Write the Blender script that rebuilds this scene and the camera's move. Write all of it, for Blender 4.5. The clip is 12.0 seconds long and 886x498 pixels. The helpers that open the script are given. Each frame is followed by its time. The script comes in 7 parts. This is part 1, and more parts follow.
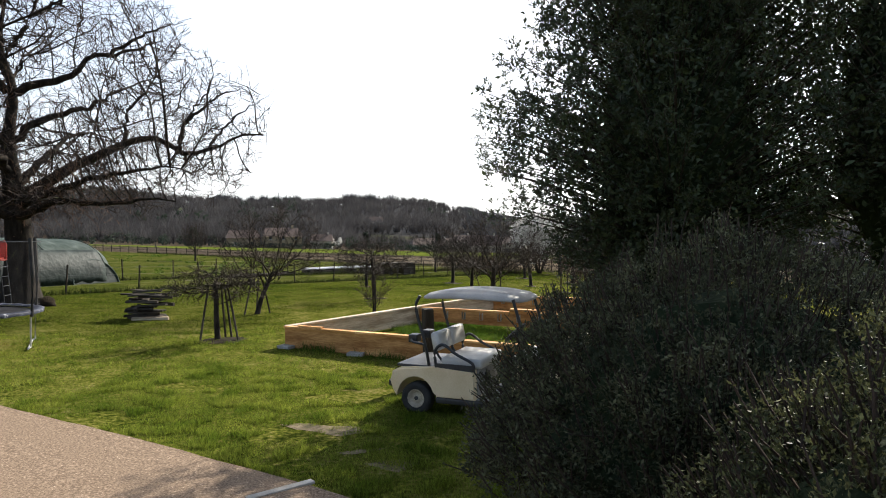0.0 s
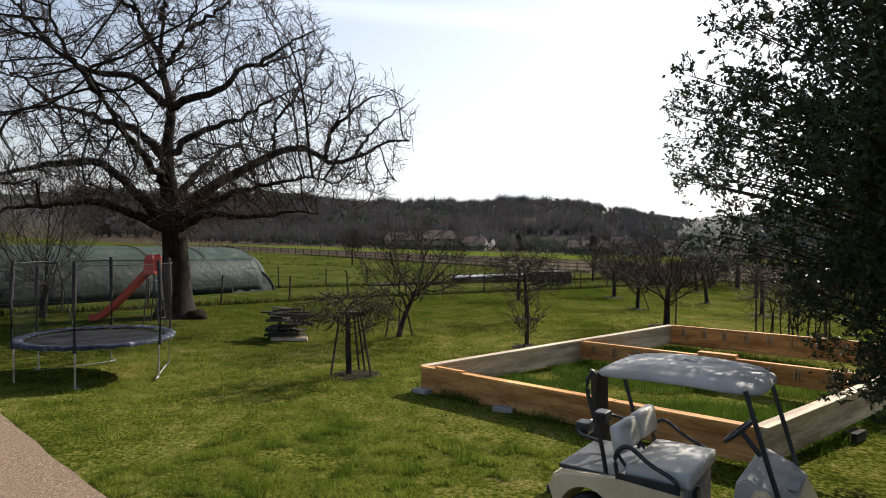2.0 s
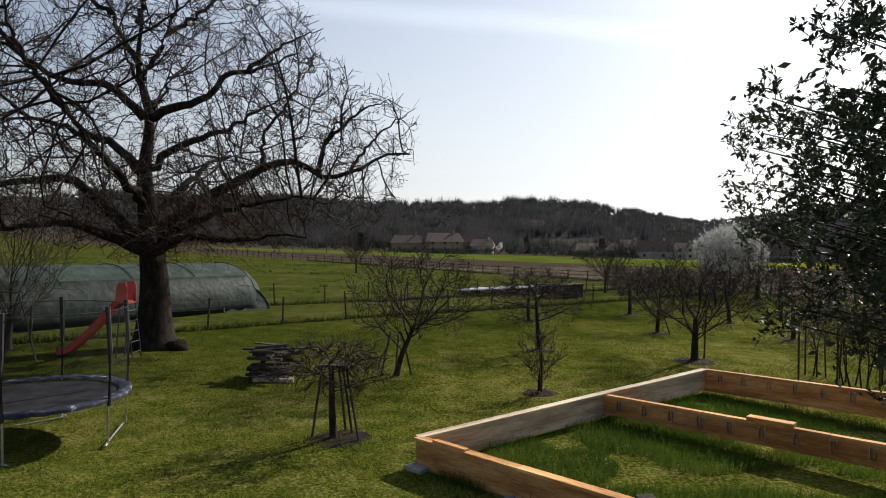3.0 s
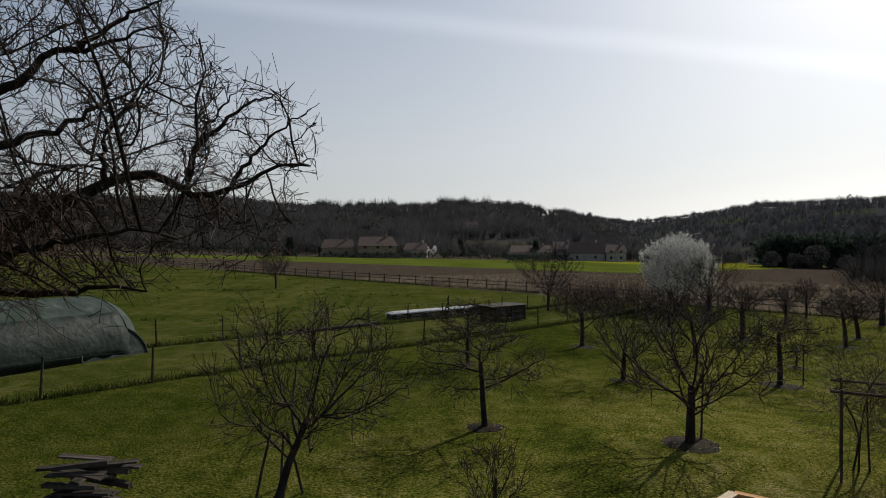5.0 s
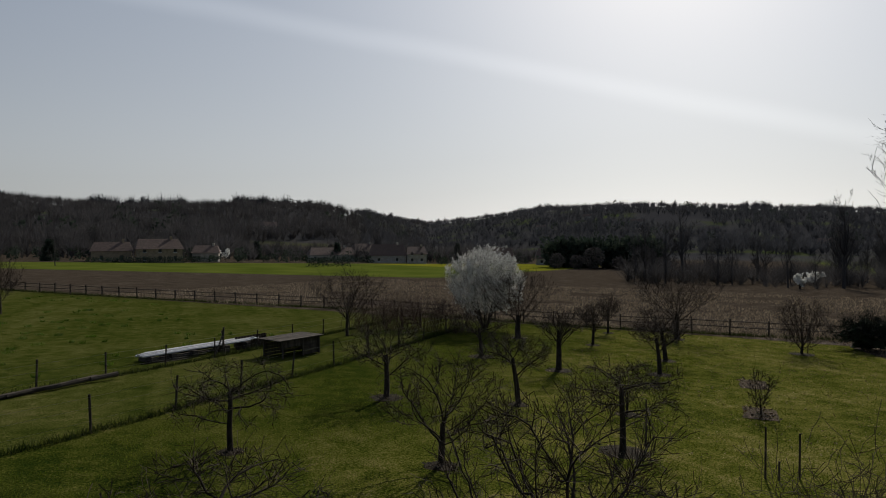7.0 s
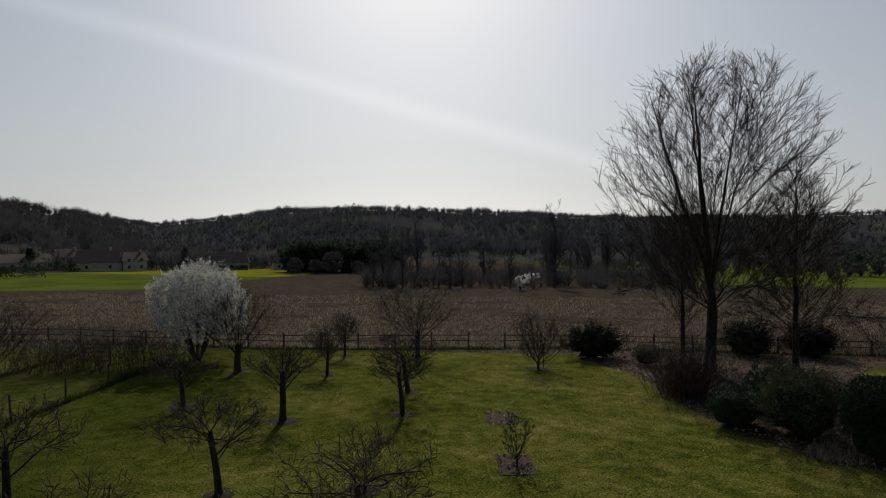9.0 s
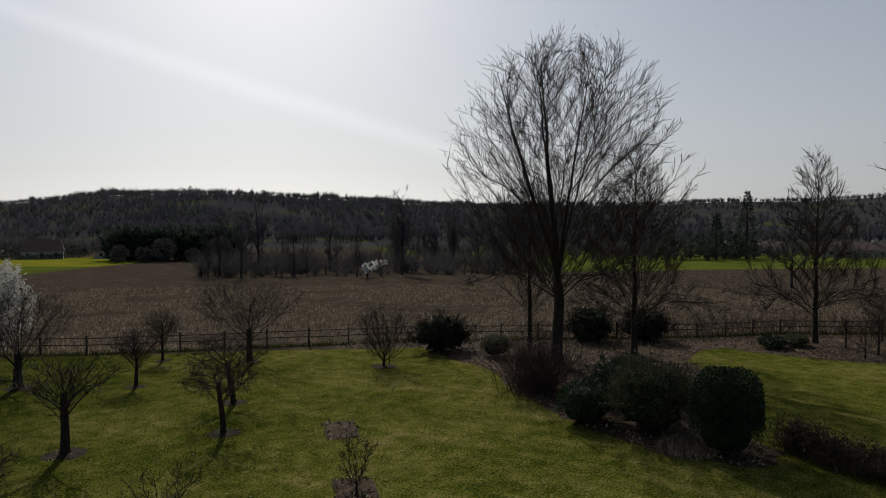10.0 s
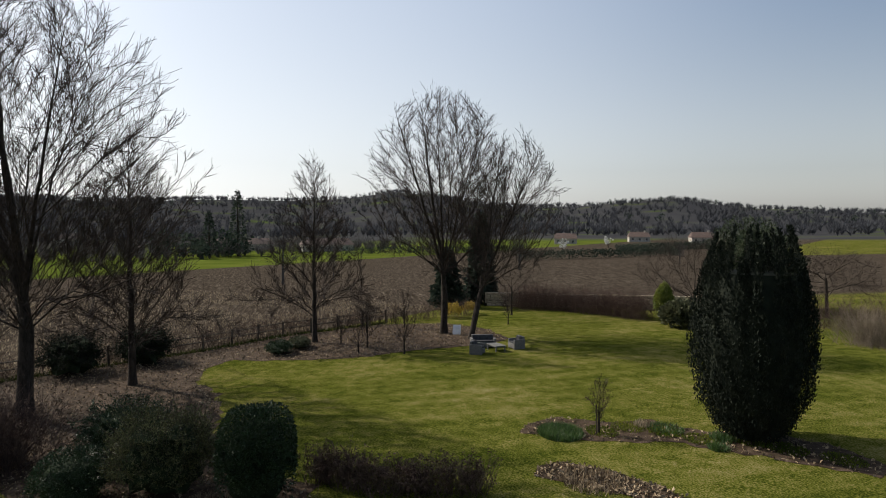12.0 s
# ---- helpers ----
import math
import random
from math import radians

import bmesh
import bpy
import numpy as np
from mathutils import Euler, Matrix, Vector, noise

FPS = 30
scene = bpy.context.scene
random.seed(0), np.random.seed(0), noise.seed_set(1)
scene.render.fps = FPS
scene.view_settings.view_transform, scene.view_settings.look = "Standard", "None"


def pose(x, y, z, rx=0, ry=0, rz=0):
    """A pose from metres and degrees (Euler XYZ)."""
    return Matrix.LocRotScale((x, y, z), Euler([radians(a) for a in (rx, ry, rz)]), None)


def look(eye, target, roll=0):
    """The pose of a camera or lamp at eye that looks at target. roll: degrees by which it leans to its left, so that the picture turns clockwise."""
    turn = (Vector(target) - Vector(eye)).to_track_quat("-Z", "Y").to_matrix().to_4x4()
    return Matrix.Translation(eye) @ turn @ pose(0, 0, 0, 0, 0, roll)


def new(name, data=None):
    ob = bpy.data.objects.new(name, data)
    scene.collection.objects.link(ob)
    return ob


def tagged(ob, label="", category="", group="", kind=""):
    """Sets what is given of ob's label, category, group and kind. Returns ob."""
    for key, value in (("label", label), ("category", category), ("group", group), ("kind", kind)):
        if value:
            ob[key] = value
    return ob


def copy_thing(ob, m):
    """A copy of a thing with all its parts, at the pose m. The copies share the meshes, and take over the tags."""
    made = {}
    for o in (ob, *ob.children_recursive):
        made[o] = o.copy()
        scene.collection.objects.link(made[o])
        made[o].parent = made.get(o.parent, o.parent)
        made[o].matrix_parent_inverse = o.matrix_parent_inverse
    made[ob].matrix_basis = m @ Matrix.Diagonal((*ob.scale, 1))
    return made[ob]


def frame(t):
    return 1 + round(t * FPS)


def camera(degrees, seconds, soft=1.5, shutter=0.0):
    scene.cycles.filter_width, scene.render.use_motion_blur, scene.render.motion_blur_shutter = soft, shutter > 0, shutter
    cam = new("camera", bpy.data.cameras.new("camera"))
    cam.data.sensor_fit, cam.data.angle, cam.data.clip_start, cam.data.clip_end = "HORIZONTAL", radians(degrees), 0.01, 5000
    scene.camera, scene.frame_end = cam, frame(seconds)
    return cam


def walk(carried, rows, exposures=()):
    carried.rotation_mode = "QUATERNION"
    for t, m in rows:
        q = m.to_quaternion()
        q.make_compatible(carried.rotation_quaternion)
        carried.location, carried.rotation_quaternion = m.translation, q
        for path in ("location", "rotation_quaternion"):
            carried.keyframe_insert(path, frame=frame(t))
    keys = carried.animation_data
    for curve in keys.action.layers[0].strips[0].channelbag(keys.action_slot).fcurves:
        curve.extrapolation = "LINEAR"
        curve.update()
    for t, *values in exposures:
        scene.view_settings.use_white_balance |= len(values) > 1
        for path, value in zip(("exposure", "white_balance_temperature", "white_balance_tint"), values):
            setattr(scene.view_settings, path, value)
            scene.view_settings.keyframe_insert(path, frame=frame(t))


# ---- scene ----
cam = camera(68.89, 12.0, soft=1.0)
PATH = [
    (0, (-0.233, -2.973, 2.544), (1.910, 6.793, 2.363), 0.26),
    (0.5, (-0.163, -2.381, 2.543), (1.036, 7.545, 2.363), 0.24),
    (1, (-0.092, -1.757, 2.605), (0.549, 8.221, 2.428), 0.32),
    (1.5, (-0.016, -1.092, 2.745), (0.010, 8.907, 2.572), 0.38),
    (2, (0.062, -0.274, 3.001), (-0.137, 9.722, 2.823), 0.41),
    (2.5, (0.125, 0.732, 3.359), (-0.182, 10.726, 3.187), 0.39),
    (2.7, (0.139, 1.180, 3.515), (-0.179, 11.174, 3.350), 0.37),
    (4.3, (0.295, 5.145, 4.431), (0.402, 15.143, 4.278), 0.05),
    (4.5, (0.344, 5.793, 4.512), (0.685, 15.786, 4.362), 0.01),
    (5, (0.533, 7.419, 4.739), (1.233, 17.393, 4.596), -0.08),
    (5.5, (0.807, 9.050, 5.057), (1.906, 18.988, 4.907), -0.16),
    (6, (1.165, 10.682, 5.332), (2.876, 20.533, 5.173), -0.09),
    (6.5, (1.652, 12.216, 5.552), (4.256, 21.870, 5.401), -0.05),
    (7, (2.262, 13.714, 5.775), (5.914, 23.022, 5.623), -0.04),
    (7.5, (3.021, 15.071, 5.944), (7.806, 23.851, 5.805), 0.09),
    (7.7, (3.368, 15.580, 6.007), (8.597, 24.103, 5.868), 0.13),
    (9.3, (6.764, 19.118, 6.461), (14.084, 25.929, 6.312), -0.23),
    (9.5, (7.277, 19.464, 6.477), (14.866, 25.973, 6.297), -0.20),
    (10, (8.587, 20.320, 6.489), (17.022, 25.679, 6.137), -0.07),
    (10.5, (9.862, 20.975, 6.533), (19.161, 24.630, 6.111), 0.06),
    (11, (10.962, 21.384, 6.682), (20.787, 23.200, 6.254), 0.05),
    (11.5, (11.869, 21.652, 6.856), (21.861, 21.684, 6.439), 0.05),
    (12, (12.554, 21.841, 6.987), (22.375, 20.002, 6.582), 0.04),
]
walk(cam, [(t, look(eye, target, roll)) for t, eye, target, roll in PATH],
     [(0, 1.32), (1, 1.2), (2, .86), (2.7, .62), (4.3, .12), (5.5, -.16), (6.5, -.34), (7.7, -.42), (9.3, -.46), (10, -.36), (10.5, -.18), (11, .05), (12, .55)])

import collections

from mathutils import geometry

# ---- light ----
SUN_AZ, SUN_EL = 42.0, 33.0
world = bpy.data.worlds.new("sky_world")
scene.world = world
world.use_nodes = True
wn, wl = world.node_tree.nodes, world.node_tree.links
wn.clear()
sky = wn.new("ShaderNodeTexSky")
sky.sky_type = "NISHITA"
sky.sun_disc = False
sky.sun_elevation = radians(SUN_EL)
sky.sun_rotation = radians(SUN_AZ)
sky.air_density, sky.dust_density, sky.ozone_density = 1.0, 1.0, 1.9
# thin cirrus streak: a band on a great circle, broken up by noise
geo = wn.new("ShaderNodeTexCoord")
dotn = wn.new("ShaderNodeVectorMath")
dotn.operation = "DOT_PRODUCT"
dotn.inputs[1].default_value = (-0.076, 0.311, -0.947)
wl.new(geo.outputs["Generated"], dotn.inputs[0])
wav = wn.new("ShaderNodeTexNoise")
wav.inputs["Scale"].default_value = 3.0
wav.inputs["Detail"].default_value = 5.0
wl.new(geo.outputs["Generated"], wav.inputs["Vector"])
addn = wn.new("ShaderNodeMath")
addn.operation = "MULTIPLY_ADD"
addn.inputs[1].default_value = 0.02
wl.new(wav.outputs["Fac"], addn.inputs[0])
wl.new(dotn.outputs["Value"], addn.inputs[2])
absn = wn.new("ShaderNodeMath")
absn.operation = "ABSOLUTE"
wl.new(addn.outputs[0], absn.inputs[0])
band = wn.new("ShaderNodeMapRange")
band.interpolation_type = "SMOOTHSTEP"
band.inputs["From Min"].default_value, band.inputs["From Max"].default_value = 0.024, 0.0
band.inputs["To Min"].default_value, band.inputs["To Max"].default_value = 0.0, 0.30
wl.new(absn.outputs[0], band.inputs["Value"])
cloud = wn.new("ShaderNodeMixRGB")
cloud.blend_type = "ADD"
cloud.inputs["Color2"].default_value = (3.2, 3.2, 3.2, 1)
wl.new(band.outputs["Result"], cloud.inputs["Fac"])
hsv = wn.new("ShaderNodeHueSaturation")
sep = wn.new("ShaderNodeSeparateXYZ")
wl.new(geo.outputs["Generated"], sep.inputs[0])
pale = wn.new("ShaderNodeMapRange")
pale.inputs["From Min"].default_value, pale.inputs["From Max"].default_value = 0.0, 0.35
pale.inputs["To Min"].default_value, pale.inputs["To Max"].default_value = 0.20, 0.95
wl.new(sep.outputs["Z"], pale.inputs["Value"])
wl.new(pale.outputs["Result"], hsv.inputs["Saturation"])
wl.new(sky.outputs["Color"], hsv.inputs["Color"])
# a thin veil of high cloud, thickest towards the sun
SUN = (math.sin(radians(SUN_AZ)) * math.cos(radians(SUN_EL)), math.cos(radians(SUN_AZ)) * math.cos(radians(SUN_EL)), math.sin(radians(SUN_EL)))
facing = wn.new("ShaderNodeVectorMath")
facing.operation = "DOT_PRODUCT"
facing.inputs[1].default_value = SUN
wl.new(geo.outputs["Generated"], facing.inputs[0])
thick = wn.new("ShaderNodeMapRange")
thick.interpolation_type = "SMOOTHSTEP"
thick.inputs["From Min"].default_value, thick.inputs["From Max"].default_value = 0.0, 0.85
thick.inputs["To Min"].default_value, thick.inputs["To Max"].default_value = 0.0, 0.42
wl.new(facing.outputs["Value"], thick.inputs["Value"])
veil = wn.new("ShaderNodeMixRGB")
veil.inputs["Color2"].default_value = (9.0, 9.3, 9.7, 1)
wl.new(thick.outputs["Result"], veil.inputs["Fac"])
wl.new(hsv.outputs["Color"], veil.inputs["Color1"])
near_sun = wn.new("ShaderNodeMath")
near_sun.operation = "POWER"
near_sun.use_clamp = True
near_sun.inputs[1].default_value = 11.0
wl.new(facing.outputs["Value"], near_sun.inputs[0])
glare = wn.new("ShaderNodeMixRGB")
glare.blend_type = "ADD"
glare.inputs["Color2"].default_value = (4.2, 4.1, 3.9, 1)
wl.new(near_sun.outputs[0], glare.inputs["Fac"])
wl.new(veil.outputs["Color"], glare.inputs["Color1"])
wl.new(glare.outputs["Color"], cloud.inputs["Color1"])
bgn = wn.new("ShaderNodeBackground")
bgn.inputs["Strength"].default_value = 0.078
wl.new(cloud.outputs["Color"], bgn.inputs["Color"])
won = wn.new("ShaderNodeOutputWorld")
wl.new(bgn.outputs["Background"], won.inputs["Surface"])

sun_dir = Vector(SUN)
sun = new("sun", bpy.data.lights.new("sun", "SUN"))
sun.data.energy, sun.data.angle, sun.data.color = 4.4, radians(0.55), (1.0, 0.93, 0.82)
sun.matrix_world = look(sun_dir * 60, (0, 0, 0))


# ---- ground shape ----
def azel(az):
    """Angle of the skyline above the eye, by compass bearing from +y, in the form of knots."""
    knots = ((-180, .012), (-60, .03), (-30, .05), (-14, .052), (-5, .040), (3.6, .047), (10, .044), (15, .033), (20.5, .022), (25, .031), (30, .042), (37, .047),
             (48, .040), (60, .030), (74, .030), (80, .033), (88, .033), (92, .037), (96, .047), (100, .040), (104, .030), (108, .024), (112, .024), (117, .032), (120, .034), (123, .027), (126, .020), (135, .014), (180, .012))
    for (p, v), (q, w) in zip(knots, knots[1:]):
        if p <= az <= q:
            return v + (w - v) * (az - p) / (q - p)
    return .012


def azr(az):
    knots = ((-180, 1500), (-40, 900), (12, 900), (20.5, 2200), (26, 1700), (36, 1250), (60, 1500), (90, 2000), (125, 1900), (180, 1500))
    for (p, v), (q, w) in zip(knots, knots[1:]):
        if p <= az <= q:
            return v + (w - v) * (az - p) / (q - p)
    return 1500


def gz(x, y):
    """Height of the ground: a gentle slope with a swell by the orchard, and hills round the valley."""
    z = -0.02357 * 300 * math.tanh(x / 300) - 0.00998 * 400 * math.tanh((y - 12.4) / 400)
    z += 0.32 * math.exp(-((x - 7) ** 2 + (y - 20) ** 2) / 98) - 0.26 * math.exp(-((x + 6) ** 2 + (y - 17) ** 2) / 72)
    r = math.hypot(x - 5, y - 15)
    if r > 300:
        az = math.degrees(math.atan2(x - 5, y - 15))
        big = azr(az)
        t = min(max((r - 0.36 * big) / (0.64 * big), 0), 1)
        t = t * t * (3 - 2 * t)
        top = 5 + azel(az) * big + 6 * noise.noise((x / 180, y / 180, 3))
        z = z * (1 - t) + top * t
    return z


# ---- mesh helpers ----
def mesh_of(name, verts, faces, smooth=False):
    me = bpy.data.meshes.new(name)
    me.from_pydata([tuple(v) for v in verts], [], [tuple(f) for f in faces])
    if smooth:
        me.polygons.foreach_set("use_smooth", [True] * len(me.polygons))
    return me


def mesh_arrays(name, verts, faces, smooth=False):
    """A mesh from arrays of corners and of equal-sided faces."""
    verts, faces = np.asarray(verts, np.float32), np.asarray(faces, np.int32)
    me = bpy.data.meshes.new(name)
    n, k = faces.shape
    me.vertices.add(len(verts))
    me.vertices.foreach_set("co", verts.ravel())
    me.loops.add(n * k)
    me.loops.foreach_set("vertex_index", faces.ravel())
    me.polygons.add(n)
    me.polygons.foreach_set("loop_start", np.arange(0, n * k, k, dtype=np.int32))
    if smooth:
        me.polygons.foreach_set("use_smooth", np.ones(n, bool))
    me.update(calc_edges=True)
    return me


def bm_mesh(name, bm, smooth=False):
    me = bpy.data.meshes.new(name)
    bmesh.ops.recalc_face_normals(bm, faces=bm.faces)
    bm.to_mesh(me)
    bm.free()
    if smooth:
        me.polygons.foreach_set("use_smooth", [True] * len(me.polygons))
    return me


def part(name, data, material, parent, label="", m=None, smooth=False):
    """ONE mesh object under a thing or a part."""
    if isinstance(data, bmesh.types.BMesh):
        data = bm_mesh(name, data, smooth)
    if material is not None and not data.materials:
        data.materials.append(material)
    ob = new(name, data)
    ob.parent = parent
    if m is not None:
        ob.matrix_basis = m
    return tagged(ob, label)


def thing(name, label, category, group="", kind="", m=None):
    ob = new(name)
    ob.empty_display_size = 0.2
    if m is not None:
        ob.matrix_basis = m
    return tagged(ob, label, category, group, kind)


def single(name, data, material, label, category="", group="", kind="", m=None, smooth=False):
    """A thing that is one mesh."""
    if isinstance(data, bmesh.types.BMesh):
        data = bm_mesh(name, data, smooth)
    if material is not None and not data.materials:
        data.materials.append(material)
    ob = new(name, data)
    if m is not None:
        ob.matrix_basis = m
    return tagged(ob, label, category, group, kind)


def add_box(bm, x0, y0, z0, x1, y1, z1, bevel=0.0, m=None):
    r = bmesh.ops.create_cube(bm, size=1)
    vs = r["verts"]
    bmesh.ops.scale(bm, vec=(x1 - x0, y1 - y0, z1 - z0), verts=vs)
    bmesh.ops.translate(bm, vec=((x0 + x1) / 2, (y0 + y1) / 2, (z0 + z1) / 2), verts=vs)
    if bevel:
        es = list({e for v in vs for e in v.link_edges})
        out = bmesh.ops.bevel(bm, geom=es, offset=bevel, segments=2, affect="EDGES", profile=0.6)
        vs = list({v for f in out["faces"] for v in f.verts} | {v for v in vs if v.is_valid})
    if m is not None:
        bmesh.ops.transform(bm, matrix=m, verts=vs)
    return vs


def box(x0, y0, z0, x1, y1, z1, bevel=0.0):
    bm = bmesh.new()
    add_box(bm, x0, y0, z0, x1, y1, z1, bevel)
    return bm


def tube_bm(points, radius, sides=8, bm=None, taper=1.0):
    """A pipe along points."""
    bm = bm or bmesh.new()
    pts = [Vector(p) for p in points]
    rings = []
    for i, p in enumerate(pts):
        d = (pts[min(i + 1, len(pts) - 1)] - pts[max(i - 1, 0)]).normalized()
        q = d.to_track_quat("Z", "Y")
        r = radius * (1 + (taper - 1) * i / max(len(pts) - 1, 1))
        rings.append([bm.verts.new(p + q @ Vector((math.cos(a) * r, math.sin(a) * r, 0))) for a in [2 * math.pi * k / sides for k in range(sides)]])
    for a, b in zip(rings, rings[1:]):
        for k in range(sides):
            bm.faces.new((a[k], a[(k + 1) % sides], b[(k + 1) % sides], b[k]))
    bm.faces.new(rings[0][::-1])
    bm.faces.new(rings[-1])
    return bm


def round_path(points, n=5):
    """Points with their corners rounded (Catmull-Rom)."""
    p = [Vector(q) for q in points]
    p = [2 * p[0] - p[1]] + p + [2 * p[-1] - p[-2]]
    out = []
    for i in range(1, len(p) - 2):
        for k in range(n):
            t = k / n
            out.append(0.5 * ((2 * p[i]) + (p[i + 1] - p[i - 1]) * t + (2 * p[i - 1] - 5 * p[i] + 4 * p[i + 1] - p[i + 2]) * t * t + (3 * p[i] - p[i - 1] - 3 * p[i + 1] + p[i + 2]) * t ** 3))
    return out + [p[-2]]


def unit(v):
    return v / np.maximum(np.linalg.norm(v, axis=-1, keepdims=True), 1e-9)


def tubes(name, P, R, sides=3):
    """One mesh of tapered pipes: P (n, k, 3) points, R (n, k) radii."""
    P, R = np.asarray(P, float), np.asarray(R, float)
    n, k, _ = P.shape
    T = np.empty_like(P)
    T[:, 1:-1] = P[:, 2:] - P[:, :-2]
    T[:, 0], T[:, -1] = P[:, 1] - P[:, 0], P[:, -1] - P[:, -2]
    T = unit(T)
    ref = np.where(np.abs(T[..., 2:3]) > 0.9, np.array([1.0, 0, 0]), np.array([0, 0, 1.0]))
    U = unit(np.cross(ref, T))
    W = np.cross(T, U)
    a = np.arange(sides) * 2 * math.pi / sides
    ring = P[:, :, None] + R[:, :, None, None] * (U[:, :, None] * np.cos(a)[None, None, :, None] + W[:, :, None] * np.sin(a)[None, None, :, None])
    i = np.arange(n)[:, None, None] * (k * sides) + np.arange(k - 1)[None, :, None] * sides
    s, s2 = np.arange(sides)[None, None], (np.arange(sides)[None, None] + 1) % sides
    f = np.stack([i + s, i + s2, i + sides + s2, i + sides + s], -1).reshape(-1, 4)
    return mesh_arrays(name, ring.reshape(-1, 3), f, smooth=sides > 3)


def ribbons(name, P, R, rng):
    """One mesh of the finest twigs: tapered strips through P (n, k, 3), each turned its own way about its run."""
    P, R = np.asarray(P, float), np.asarray(R, float)
    n, k, _ = P.shape
    T = unit(P[:, -1] - P[:, 0])
    v = rng.normal(size=(n, 3))
    v = unit(v - (v * T).sum(1, keepdims=True) * T)
    side = v[:, None] * R[..., None]
    V = np.stack([P - side, P + side], 2).reshape(-1, 3)
    i = np.arange(n)[:, None] * (2 * k) + np.arange(k - 1)[None] * 2
    return mesh_arrays(name, V, np.stack([i, i + 1, i + 3, i + 2], -1).reshape(-1, 4))


def sprout(P, R, count, rng, f0=0.2, f1=1.0, ang=(30, 65), length=(0.4, 0.7), k=5, wob=0.18, up=0.15, rad=(0.5, 0.7), tip=0.35, absolute=False):
    """Side branches of the branches P: chosen by length, set out at an angle, wandering and turning upwards."""
    P, R = np.asarray(P, float), np.asarray(R, float)
    seg = np.linalg.norm(np.diff(P, axis=1), axis=2).sum(1)
    idx = rng.choice(len(P), count, p=seg / seg.sum())
    t = rng.uniform(f0, f1, count) * (P.shape[1] - 1.001)
    i = t.astype(int)
    w = (t - i)[:, None]
    start = P[idx, i] * (1 - w) + P[idx, i + 1] * w
    r0 = R[idx, i] * (1 - w[:, 0]) + R[idx, i + 1] * w[:, 0]
    tang = unit(P[idx, i + 1] - P[idx, i])
    v = rng.normal(size=(count, 3))
    v = unit(v - (v * tang).sum(1, keepdims=True) * tang)
    a = np.radians(rng.uniform(*ang, count))[:, None]
    d = tang * np.cos(a) + v * np.sin(a)
    L = rng.uniform(*length, count) * (1 if absolute else seg[idx] * (1.15 - 0.6 * t / (P.shape[1] - 1)))
    out = np.empty((count, k, 3))
    out[:, 0] = start
    for j in range(1, k):
        d = unit(d + wob * rng.normal(size=(count, 3)) + np.array([0, 0, up]))
        out[:, j] = out[:, j - 1] + d * (L / (k - 1))[:, None]
    base = np.minimum(r0 * rng.uniform(*rad, count), r0 * 0.9)
    return out, base[:, None] * np.linspace(1, tip, k)[None]


def colonise(lines, A, step, kill, rng, pull=(0, 0, 0), rise=0.0, iters=120):
    """Branches that grow from the given lines towards the free points A of a crown, which are used up as they are reached; rise favours branches that come from below."""
    N = np.concatenate(lines)
    first = len(N)
    parent = list(range(first))
    A = np.asarray(A, float)
    D, reach = np.full(len(A), 1e9), np.full(len(A), 1e9)
    near = np.zeros(len(A), int)

    def see(points, offset):
        gap = A[:, None] - points[None]
        d = np.linalg.norm(gap, axis=2)
        np.minimum(reach, d.min(1), out=reach)
        if rise:
            d = d + rise * np.maximum(np.linalg.norm(gap[..., :2], axis=2) - .9 * gap[..., 2], 0)
        j = d.argmin(1)
        m = d[np.arange(len(A)), j]
        better = m < D
        D[better] = m[better]
        near[better] = j[better] + offset

    see(N, 0)
    kids = collections.Counter()
    for _ in range(iters):
        if not len(A):
            break
        v = unit(A - N[near])
        total = np.zeros((len(N), 3))
        np.add.at(total, near, v)
        u = np.unique(near)
        u = u[[kids[k] < 4 for k in u]]
        if not len(u):
            break
        d = unit(unit(total[u]) + np.array(pull) + rng.normal(size=(len(u), 3)) * .12)
        new_nodes = N[u] + d * step
        for k in u:
            kids[k] += 1
            parent.append(int(k))
        offset = len(N)
        N = np.concatenate([N, new_nodes])
        see(new_nodes, offset)
        keep = reach > kill
        A, D, near, reach = A[keep], D[keep], near[keep], reach[keep]
    return N, np.array(parent), first


